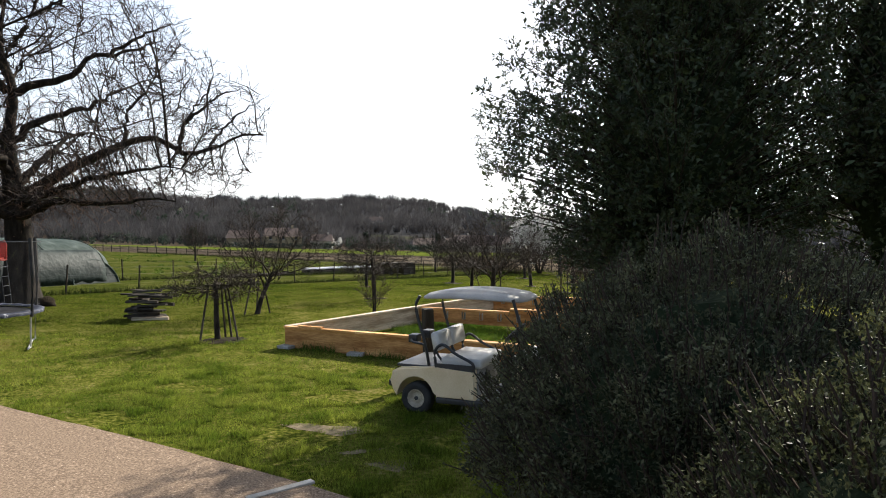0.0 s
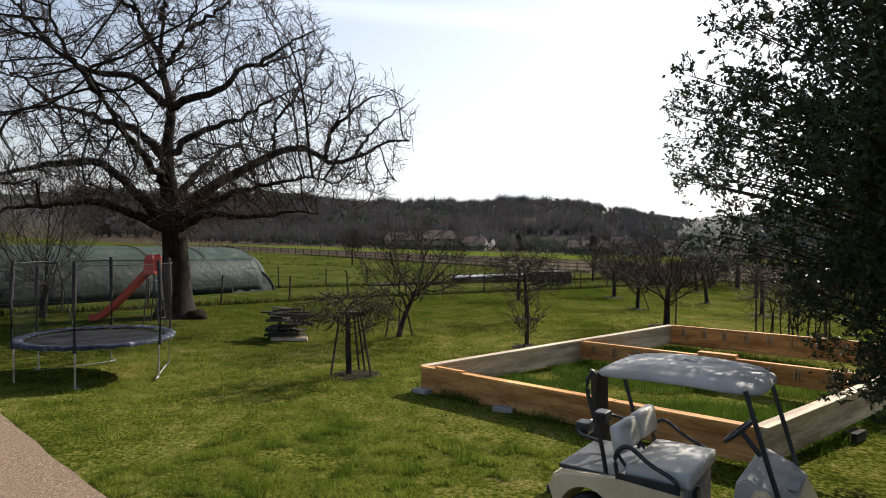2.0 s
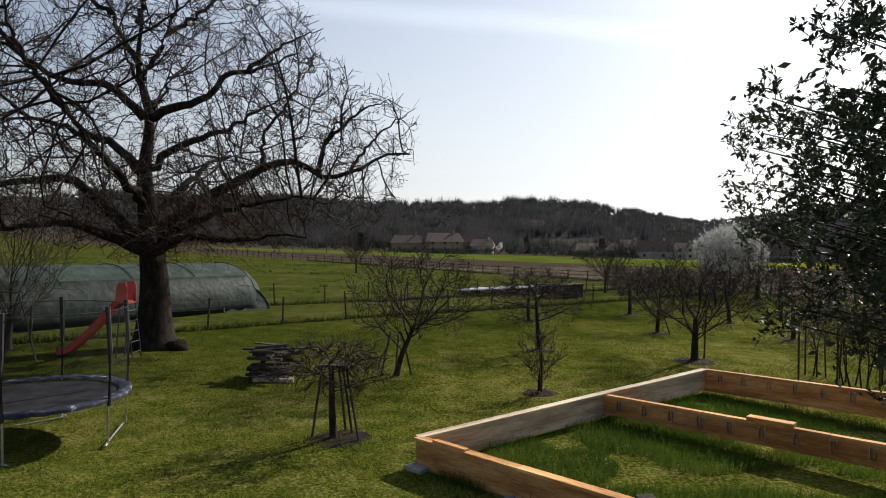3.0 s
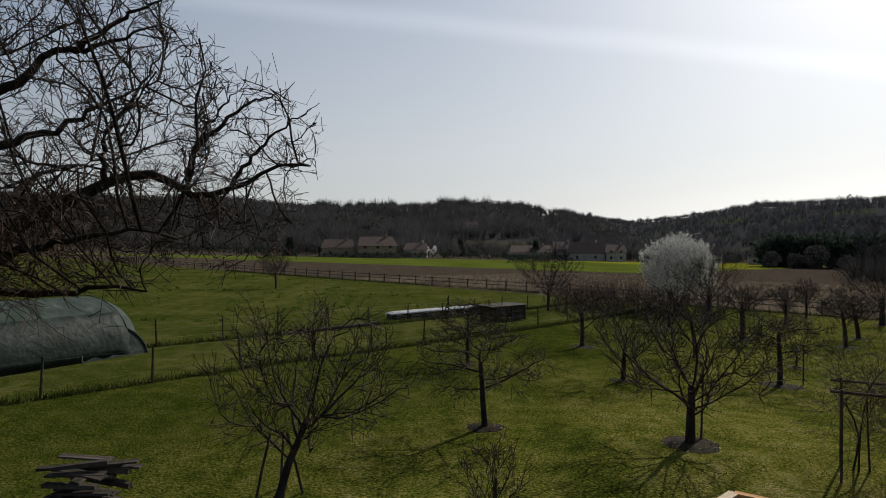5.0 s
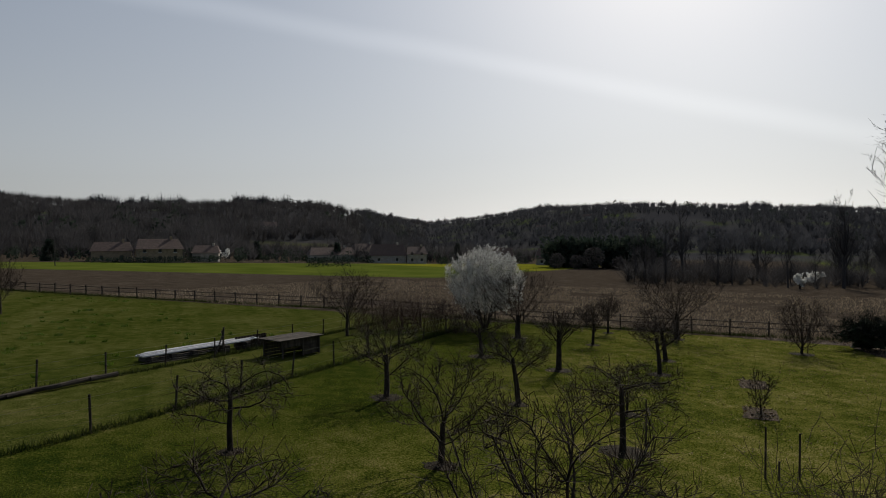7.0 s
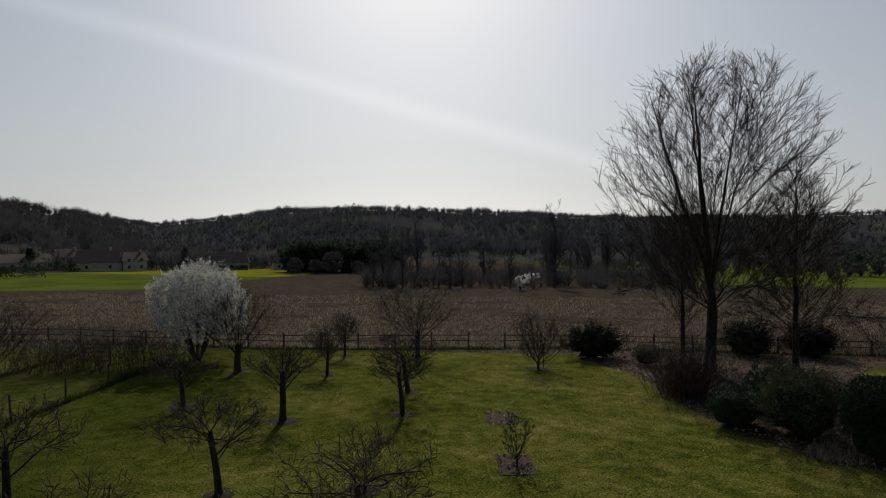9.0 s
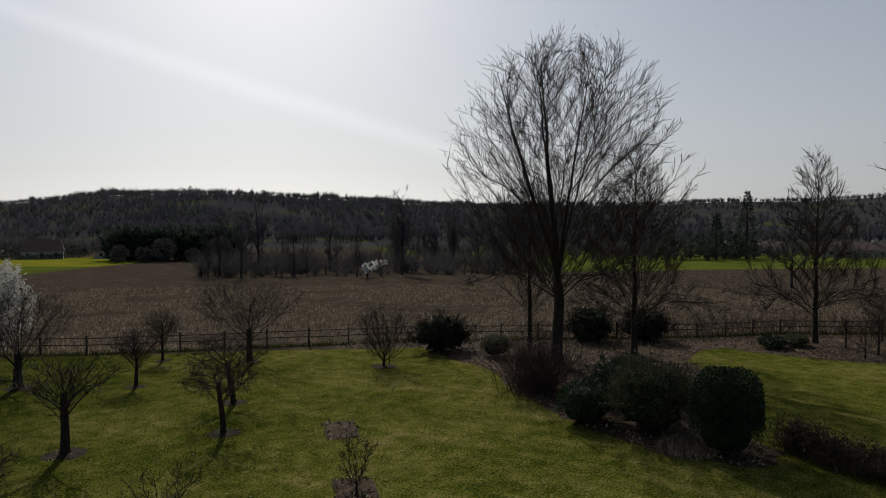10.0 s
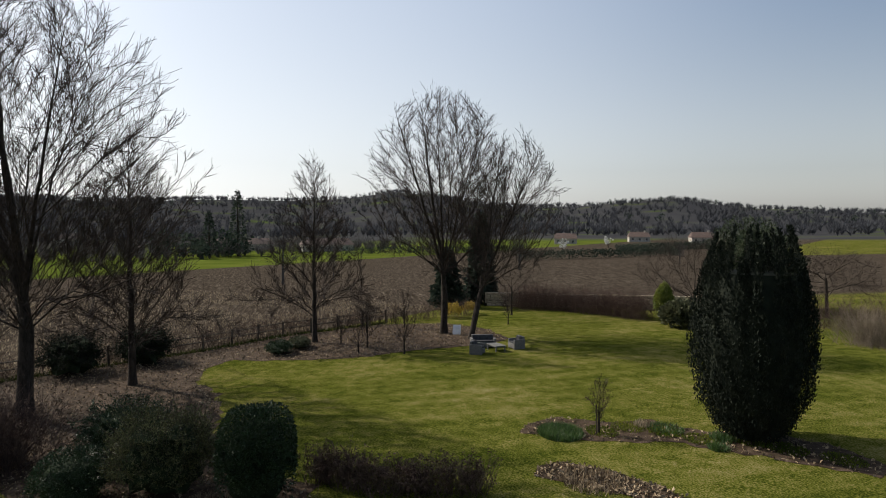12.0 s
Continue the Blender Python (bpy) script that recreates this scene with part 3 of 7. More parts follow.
    gleft = math_("MULTIPLY", math_("MULTIPLY", step(edge, -1, 1), step(math_("SUBTRACT", s, math_("MULTIPLY", u, 1.4)), 364, 356)), step(math_("ADD", u, math_("MULTIPLY", s, -.05)), -66, -72))
    col = mix(gleft, col, green)
    col = mix(math_("MULTIPLY", gleft, step(math_("ADD", s, math_("MULTIPLY", u, .30)), 122, 124)), col, yellow)
    # green meadow east of the belt of trees
    col = mix(math_("MULTIPLY", step(s, 97, 99), step(u, 28, 40)), col, green)
    xw = along(1, 0, 0)
    yw = along(0, 1, 0)
    col = mix(math_("MULTIPLY", step(yw, 4, 0), math_("MULTIPLY", step(xw, 76, 80), step(xw, 182, 178))), col, brown)
    d = n.new("ShaderNodeVectorMath")
    d.operation = "LENGTH"
    l.new(pos, d.inputs[0])
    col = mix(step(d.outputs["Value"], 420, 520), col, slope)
    l.new(col, p.inputs["Base Color"])
    b = n.new("ShaderNodeBump")
    b.inputs["Strength"].default_value, b.inputs["Distance"].default_value = 1.0, .07
    l.new(math_("ADD", math_("MULTIPLY", fine, .7), math_("MULTIPLY", mid, 1.2)), b.inputs["Height"])
    l.new(b.outputs["Normal"], p.inputs["Normal"])
    return m


def build_ground():
    radii = [0.0]
    step = 0.8
    while radii[-1] < 4600:
        radii.append(radii[-1] + step)
        step = min(step * 1.035, 90) if radii[-1] > 20 else step
    n = 300
    verts, faces = [(5, 15, gz(5, 15))], []
    for r in radii[1:]:
        for k in range(n):
            a = 2 * math.pi * k / n
            x, y = 5 + r * math.sin(a), 15 + r * math.cos(a)
            verts.append((x, y, gz(x, y)))
    for k in range(n):
        faces.append((0, 1 + (k + 1) % n, 1 + k))
    for i in range(len(radii) - 2):
        o, q = 1 + i * n, 1 + (i + 1) * n
        for k in range(n):
            j = (k + 1) % n
            faces.append((o + k, o + j, q + j, q + k))
    me = mesh_of("ground", verts, faces, True)
    return single("ground", me, ground_material(), "gently sloping mown lawn running out into fields and wooded hills", "ground", kind="structure")


build_ground()

DRIVE = [(-30, 31), (-14.0, 16.2), (-8.1, 10.75), (-5.2, 8.0), (-4.3, 7.15), (-2.25, 5.35), (-.35, 3.6), (1.6, 1.6), (3.5, -1.0), (2.5, -8), (-6, -14), (-30, -8)]
single("driveway", patch(DRIVE, 0.6, 0.035, 0.025, 4), drive_m, "pinkish exposed-aggregate driveway edging the lawn", "driveway", kind="structure")
kb = box(-.34, -.045, 0, .34, .045, .03, .01)
single("kerb_stone", kb, kerb_m, "pale concrete kerb strip at the driveway edge", "kerb", kind="structure", m=pose(-.42, 3.32, gz(-.4, 3.3) + .02, 0, 0, 28))

FAR_BED = [(38.6, 48.6), (42.6, 43.6), (40.7, 40.5), (38.7, 36.4), (35.2, 33.5), (32.0, 29.6), (30.6, 27.2), (29.5, 24.8), (29.9, 22.6), (31.8, 22.0), (33.6, 24.2), (38.0, 25.8), (44.2, 26.6)]
FAR_BED += [(47.5, 28.2), (51.3, 28.3), (53.3, 27.2), (52.2, 23.6), (52.2, 19.5), (53.6, 16.5), (54.6, 11.8), (56.7, 8.8), (61.5, 9.0), (66, 11.5), (66.8, 16.8), (63.2, 23.4), (60.0, 26.9), (56.6, 30.2), (50.8, 37.2), (45.4, 43.8), (41.0, 48.0)]
ISLAND_BED = [(35.4, 14.6), (36.4, 14.2), (37.1, 12.6), (36.0, 10.8), (35.7, 9.2), (34.0, 8.0), (33.6, 5.8), (31.5, 4.6), (29.4, 4.4), (28.9, 5.6), (30.2, 6.8), (31.6, 8.3), (33.2, 9.6), (33.4, 10.6), (34.2, 13.4)]
BORDER_BED = [(31.2, 15.5), (31.8, 15.2), (32.2, 14.1), (31.0, 13.0), (29.6, 12.2), (28.7, 11.9), (28.6, 12.8), (29.8, 14.2)]
STRIP_BED = [(26.4, 37.0), (27.2, 36.2), (25.8, 34.6), (24.9, 35.4)]
STRIP_BED_B = [(22.2, 32.7), (22.9, 31.9), (21.6, 30.4), (20.8, 31.3)]
single("mulch_bed", patch(FAR_BED, 1.0, .014, .55, 2), mulch_m, "leaf-littered planting bed under the tall bare trees", "planting bed", kind="structure")
single("mulch_bed", patch(ISLAND_BED, .4, .014, .35, 3), mulch_m, "bare-earth island bed in the lawn round a sapling", "planting bed", kind="structure")
single("mulch_bed", patch(BORDER_BED, .4, .014, .25, 5), mulch_m, "litter-covered border strip cut into the lawn", "planting bed", kind="structure")
for q in (STRIP_BED, STRIP_BED_B):
    single("mulch_bed", patch(q, .4, .02, .12, 6), mulch_m, "small oblong planting plot cut into the orchard grass", "planting bed", "oblong plots", kind="structure")


def litter():
    rng = np.random.default_rng(5)
    pts = np.concatenate([scatter(FAR_BED, 15000, rng), scatter(ISLAND_BED, 900, rng), scatter(BORDER_BED, 1100, rng), scatter(STRIP_BED, 120, rng), scatter(STRIP_BED_B, 120, rng)])
    pts[:, 2] += 0.035
    me = leaves("litter", pts, rng, (.07, .16), .6, .0)
    single("fallen_leaves", me, dead_leaf, "scattered dry fallen leaves on the planting beds", "leaf litter", kind="stuff")


litter()


# ---- trees ----
def orchard_tree(x, y, h, spread, seed, kind="open", trunk_h=1.0, lean=(0, 0), r=.085, name="fruit_tree", label="", pale=False, twigs=520):
    rng = np.random.default_rng(seed)
    spread, r = spread * 1.36, r * .8
    tr = resample([(0, 0, 0), (lean[0] * .3 + rng.normal() * .03, lean[1] * .3, trunk_h * .45), (lean[0] * .7, lean[1] * .7, trunk_h * .8), (lean[0], lean[1], trunk_h * 1.08)], 9)
    R = r * np.linspace(1.25, .85, 9)
    R[0] *= 1.3
    twig_mat = twig_pale if pale else twig_m
    t = thing(name, label, "tree", "orchard trees", m=pose(x, y, gz(x, y) - .06))
    part("trunk", tubes("trunk", tr[None], R[None], 9), bark, t)
    # free points of the crown, by the way the tree was pruned
    n = int(twigs * .62)
    v, a = rng.uniform(0, 1, n), rng.uniform(0, 2 * math.pi, n)
    if kind == "flat":
        wide, z = np.sqrt(rng.uniform(.03, 1, n)), trunk_h * .92 + (h - trunk_h * .92) * v
        z = z - (h - trunk_h) * .45 * wide ** 2
        pull, up = (0, 0, -.05), -.02
    elif kind == "open":
        wide, z = np.sqrt(rng.uniform(.06, 1, n)) * np.interp(v, [0, .35, .75, 1], [.75, 1, .85, .5]), trunk_h * .95 + (h - trunk_h * .95) * v
        pull, up = (0, 0, .06), .10
    elif kind == "vase":
        wide, z = np.sqrt(rng.uniform(.06, 1, n)) * np.interp(v, [0, .5, .8, 1], [.4, .95, 1, .6]), trunk_h * 1.0 + (h - trunk_h) * v
        pull, up = (0, 0, .16), .22
    else:
        wide, z = np.sqrt(rng.uniform(.0, 1, n)) * np.interp(v, [0, .4, .8, 1], [.3, .8, .8, .4]), trunk_h * .8 + (h - trunk_h * .8) * v
        pull, up = (0, 0, .2), .22
    lop = 1 + .22 * np.array([noise.noise((math.cos(b) * 1.4 + seed, math.sin(b) * 1.4, 0)) for b in a])
    A = np.stack([lean[0] + np.cos(a) * wide * spread * lop, lean[1] + np.sin(a) * wide * spread * lop, z], 1)
    size = h / 3.2
    crown(t, [tr[4:]], A, .13 * size, .21 * size, rng, pull, .0080 * min(1, size), 2.12, r * .70, int(twigs * 2.4), (.16 * size, .50 * size), .0046, bark, twig_mat, (25, 70), up, .024, .18, {"open": .45, "vase": 1.2, "flat": .1}.get(kind, 1.2))
    return t


RINGS = []


def soil_ring(x, y, r, seed):
    RINGS.append((x, y, r))
    rng = np.random.default_rng(seed)
    bm = bmesh.new()
    ring = [bm.verts.new((x + math.cos(a) * r * rng.uniform(.85, 1.12), y + math.sin(a) * r * rng.uniform(.85, 1.12), 0)) for a in np.linspace(0, 2 * math.pi, 19)[:-1]]
    inner = [bm.verts.new((v.co.x * .4 + x * .6, v.co.y * .4 + y * .6, 0)) for v in ring]
    for i in range(18):
        j = (i + 1) % 18
        bm.faces.new((ring[i], ring[j], inner[j], inner[i]))
    bm.faces.new(inner)
    for v in ring:
        v.co.z = gz(v.co.x, v.co.y) + .004
    for v in inner:
        v.co.z = gz(v.co.x, v.co.y) + .05
    single("soil_ring", bm, soil_m, "ring of bare mulched soil round a fruit tree", "soil", "mulched tree rings", kind="structure")

def in_orchard(x, y, h, spread, kind, trunk_h, lean, r, ring, label):
    k = int(abs(x * 37 + y * 11)) + 100
    orchard_tree(x, y, h, spread, k, kind, trunk_h, lean, r, label=label, twigs=520 if h > 3 else 380 if h > 2.2 else 150)
    if ring:
        soil_ring(x, y, ring * .8, k)


in_orchard(-1.69, 19.6, 3.7, 1.55, "open", 1.35, (0.5, 0.1), 0.085, 0, "bare apple tree propped by wooden stakes on the lawn")
in_orchard(2.72, 23.5, 2.75, 1.25, "flat", 1.55, (-0.12, 0), 0.085, 0.62, "bare flat-headed fruit tree in a mulched ring")
in_orchard(7.25, 21.8, 3.3, 1.75, "open", 1.25, (0.05, 0.05), 0.12, 0.85, "bare spreading apple tree with a crooked limb")
in_orchard(8.46, 29.65, 2.9, 1.5, "open", 1.1, (0.05, 0), 0.1, 0.55, "bare open-headed fruit tree with a stake")
in_orchard(9.45, 38.15, 2.9, 1.45, "open", 1.6, (0, 0), 0.12, 0.85, "bare gnarled fruit tree in a mulched ring")
in_orchard(13.95, 29.2, 2.9, 1.35, "flat", 1.75, (-0.05, 0), 0.1, 0.9, "bare staked fruit tree in a dark mulched ring")
in_orchard(13.9, 35.5, 2.7, 1.2, "open", 1.7, (-0.25, 0), 0.11, 0.5, "bare leaning fruit tree")
in_orchard(19.3, 41.4, 3.0, 1.5, "vase", 1.85, (0, 0), 0.15, 0.85, "bare vase-pruned fruit tree in a mulched ring")
in_orchard(23.5, 39.0, 2.6, 1.1, "open", 1.7, (-0.2, 0), 0.11, 0.75, "bare fruit tree with a slanting trunk")
in_orchard(26.6, 42.2, 3.0, 1.4, "open", 1.6, (-0.25, 0.1), 0.13, 0.7, "bare fruit tree beside another in the orchard")
in_orchard(33.5, 49.2, 4.6, 2.6, "vase", 1.7, (0, 0), 0.2, 0.7, "large bare round-headed fruit tree near the fence")
in_orchard(26.1, 48.4, 2.7, 0.9, "vase", 1.3, (0.08, 0), 0.1, 0.6, "small bare forked fruit tree")
in_orchard(30.8, 53.3, 2.9, 0.9, "upright", 1.4, (0, 0), 0.09, 0.5, "slim bare fruit tree near the fence")
in_orchard(17.3, 46.2, 2.6, 1.3, "open", 1.5, (-0.15, 0), 0.12, 0.9, "bare twisted fruit tree in the orchard")
in_orchard(23.0, 52.6, 4.6, 2.2, "vase", 1.5, (0, 0), 0.22, 0.8, "bare dense-twigged fruit tree by the fence")
in_orchard(36.4, 41.8, 3.4, 1.5, "upright", 0.5, (0, 0), 0.09, 0.9, "bare multi-stemmed shrub tree at the lawn edge")
in_orchard(2.0, 17.4, 1.6, 0.55, "upright", 0.45, (0, 0), 0.04, 0.5, "bare young sapling in a patch of mulch")
in_orchard(12.07, 56.3, 4.4, 2.1, "vase", 1.5, (0, 0), 0.11, 0, "bare tree standing between the paddock fences")
in_orchard(-12.2, 76.0, 4.6, 1.7, "upright", 1.6, (0, 0), 0.12, 0, "bare lone tree in the paddock")
in_orchard(3.3, 32.8, 2.8, 1.35, "flat", 1.6, (0, 0), 0.09, 0.5, "bare flat-headed fruit tree in the orchard")
in_orchard(17.0, 33.0, 1.9, 0.9, "upright", 0.5, (0, 0), 0.05, 0.6, "bare young fruit bush in the orchard")
in_orchard(21.7, 31.4, 1.7, 0.5, "upright", 0.4, (0, 0), 0.04, 0.5, "bare young sapling at the end of the planting strip")


orchard_tree(-14.1, 21.6, 5.6, 1.9, 777, "upright", 1.1, (.1, 0), .13, name="garden_tree", label="bare many-stemmed tree behind the trampoline", pale=True, twigs=560)


def lawn_litter():
    """Dry leaves round the trunks and blown thinly over the lawn."""
    rng = np.random.default_rng(15)
    pts = []
    for x, y, r in RINGS:
        a, k = rng.uniform(0, 6.28, 44), r * 1.1 * np.sqrt(rng.uniform(0, 1, 44))
        pts += [(x + c * math.cos(b), y + c * math.sin(b)) for b, c in zip(a, k)]
    for q in scatter([(14, 28), (24, 26), (29, 22), (31, 28), (39, 37), (42, 43), (32, 54), (20, 48)], 5200, rng):
        if noise.noise((q[0] * .5, q[1] * .5, 3)) > -.25:
            pts.append((q[0], q[1]))
    C = np.array([(x, y, gz(x, y) + .045) for x, y in pts])
    single("fallen_leaves", leaves("lawn_litter", C, rng, (.04, .085), .6, 0), dead_leaf, "dry leaves blown thinly over the orchard grass", "leaf litter", kind="stuff")


lawn_litter()


# ---- the old walnut ----
def walnut():
    rng = np.random.default_rng(11)
    tr = resample([(0, 0, 0), (-.02, .05, 1.0), (-.05, .1, 2.3), (-.2, .1, 4.0), (-.45, .2, 6.0), (-.30, .3, 7.8), (-.75, .35, 9.6), (-.5, .2, 11.4), (-.75, .2, 12.9)], 22)
    R = np.interp(np.linspace(0, 1, 22), [0, .06, .16, .3, .5, .8, 1], [.85, .58, .47, .38, .20, .07, .02])
    t = thing("walnut_tree", "great bare old walnut tree with spreading limbs on the lawn", "tree", m=pose(-10.2, 23.2, gz(-10.2, 23.2) - .1))
    part("trunk", tubes("trunk", tr[None], R[None], 14), bark_walnut, t)
    P, Q = [], []

    def limb(r, *pts):
        p = resample(pts, 20)
        p[1:-1] += rng.normal(size=(18, 3)) * .045
        q = r * .92 * np.linspace(1, .14, 20) ** 1.1
        P.append(p)
        Q.append(q)
        part("limb", tubes("limb", p[None], q[None], 8), bark_walnut, t)

    limb(.25, (.1, 0, 3.9), (.9, .3, 4.65), (1.85, .8, 5.4), (3.3, 1.6, 6.35), (4.4, 2.0, 6.55), (5.1, 2.2, 6.05), (6.1, 2.1, 6.15), (7.0, 1.8, 6.5), (7.8, 1.4, 6.75), (8.5, .9, 6.7))
    limb(.13, (5.0, 2.2, 6.1), (5.3, 2.0, 7.2), (5.9, 1.8, 8.1), (6.5, 1.7, 8.7))
    limb(.10, (3.2, 1.5, 6.3), (3.3, 1.2, 7.4), (4.2, .9, 8.4), (5.0, .8, 9.6))
    limb(.19, (0, 0, 3.7), (1.1, -.6, 4.1), (2.8, -1.4, 4.65), (3.9, -1.8, 4.75), (5.2, -2.1, 5.0), (5.9, -2.3, 4.95))
    limb(.19, (0, -.2, 3.3), (1.9, -1.4, 3.8), (3.7, -2.2, 3.7), (5.0, -2.5, 3.95), (5.8, -2.7, 3.8))
    limb(.19, (-.4, .2, 7.8), (.65, .4, 8.25), (1.6, .7, 8.7), (2.1, 1.0, 9.45), (2.9, 1.3, 9.7), (4.5, 1.6, 10.4))
    limb(.17, (-.4, .2, 6.1), (.5, .9, 7.0), (1.5, 1.9, 7.6), (2.6, 2.6, 8.5), (4.0, 3.0, 9.3))
    limb(.24, (-.2, 0, 3.2), (-1.3, -.3, 4.6), (-2.6, -.6, 5.7), (-4.1, -.9, 5.5), (-6.5, -1.2, 5.2), (-8, -1.4, 5.5))
    limb(.20, (-.45, .1, 5.9), (-1.5, .5, 6.9), (-3.3, 1.0, 7.5), (-5.2, 1.4, 8.0), (-7.0, 1.5, 7.8))
    limb(.17, (-.45, .2, 7.8), (-1.5, 0, 8.8), (-3.3, -.2, 9.1), (-4.4, -.4, 9.9), (-5.7, -.5, 10.5), (-6.8, -.4, 11.4))
    limb(.20, (-.2, -.2, 3.3), (-2.2, -1.2, 4.2), (-3.9, -2.2, 4.0), (-5.7, -3.0, 3.6))
    limb(.18, (-.25, .3, 4.4), (.3, 2, 5.8), (.4, 4, 6.8), (.8, 6, 7.4))
    limb(.18, (-.3, 0, 4.9), (-.6, -2, 6.2), (-.5, -4, 7.2), (-.2, -5.6, 8))
    limb(.14, (-.43, .3, 6.9), (-1, 2, 8.5), (-1.2, 3.6, 10))
    limb(.13, (-.5, .2, 9.1), (.4, .1, 10.6), (1.0, 0, 12.4))
    limb(.13, (-.6, .2, 9.6), (-1.6, .2, 11.3), (-2.0, .3, 12.9))
    limb(.09, (5.3, 2.0, 7.2), (6.2, 1.9, 8.0), (7.0, 1.8, 8.5), (7.8, 1.6, 8.8))
    limb(.10, (2.6, 1.2, 9.6), (3.8, 1.0, 10.3), (4.8, .9, 10.8), (5.5, .8, 11.0))
    limb(.10, (.4, .1, 10.6), (1.8, .3, 11.6), (2.8, .4, 12.5), (3.6, .4, 13.2))
    limb(.10, (-.7, .2, 11.0), (.2, -.3, 12.8), (.8, -.5, 14.2))
    limb(.10, (-1.6, .2, 11.3), (-3.0, .1, 12.4), (-4.2, 0, 13.4))
    limb(.10, (-4.4, -.4, 9.9), (-5.6, -.8, 11.6), (-6.4, -1, 13.0))
    limb(.10, (-5.2, 1.4, 8.0), (-6.8, 1.8, 9.2), (-8.2, 2.0, 9.8))
    limb(.08, (6.1, 2.1, 6.15), (7.0, 2.3, 7.4), (8.0, 2.4, 8.2), (8.6, 2.3, 8.6))
    limb(.12, (-.5, -4.0, 7.2), (-1.4, -4.6, 8.8), (-1.6, -5.0, 10.4))
    limb(.12, (-1.0, 2.0, 8.5), (-2.2, 2.6, 10.3), (-2.6, 2.8, 12.0))
    P, Q = np.array(P), np.array(Q)
    n = 3600
    g = unit(rng.normal(size=(n, 3))) * rng.uniform(.12, 1, (n, 1)) ** .5
    A = g * [9.7, 7.8, 6.2] + [-.3, .4, 8.2]
    flat_ = g[g[:, 2] < .3][:700] * [8.4, 6.5, 2.2] + [-.2, -.2, 5.2]
    crown(t, [path_points(tr, .4)[8:]] + [path_points(q, .35) for q in P], np.concatenate([A[(A[:, 2] > 4.4) & (A[:, 2] < np.interp(A[:, 0], [3.8, 4.6, 5.8, 7.8, 9.9], [15, 11.2, 9.7, 8.6, 7.0]))], flat_]), .27, .40, rng, (0, 0, .03), .0135, 2.15, .11, 12500, (.22, .75), .0085, bark_walnut, twig_m, (30, 70), .06, .05, .16, .25)
    # whippy young shoots crowding the trunk and the undersides of the low limbs
    W = np.concatenate([tr[None, [4, 6, 8, 10, 12]], P[[0, 3, 4, 10]][:, [1, 4, 7, 10, 13]]])
    P6, Q6 = sprout(W, np.full(W.shape[:2], .05), 420, rng, .0, 1, (40, 95), (.5, 1.5), 6, .22, .10, (.16, .26), .4, absolute=True)
    P7, Q7 = sprout(P6, Q6, 1500, rng, .2, 1, (30, 70), (.3, .7), 3, .2, .05, (.5, .7), .5)
    tagged(part("shoot_growth", tubes("shoot_growth", P6, Q6, 3), shoot_m, t, "reddish whippy shoots"), kind="stuff")
    tagged(part("shoot_end", ribbons("shoot_end", P7, np.maximum(Q7, .005), rng), shoot_m, t), kind="stuff")


walnut()


def boulder(x, y, r, seed):
    bm = bmesh.new()
    bmesh.ops.create_icosphere(bm, subdivisions=3, radius=1)
    for v in bm.verts:
        k = 1 + .35 * noise.noise(v.co * 1.4 + Vector((seed, 0, 0))) + .1 * noise.noise(v.co * 4)
        v.co = Vector((v.co.x * r * 1.3 * k, v.co.y * r * k, max(v.co.z, -.4) * r * .8 * k))
    single("stone", bm, soil_m, "dark stone lying at the foot of the walnut", "stone", m=pose(x, y, gz(x, y) + r * .2), smooth=True)


boulder(-9.35, 23.0, .32, 3)


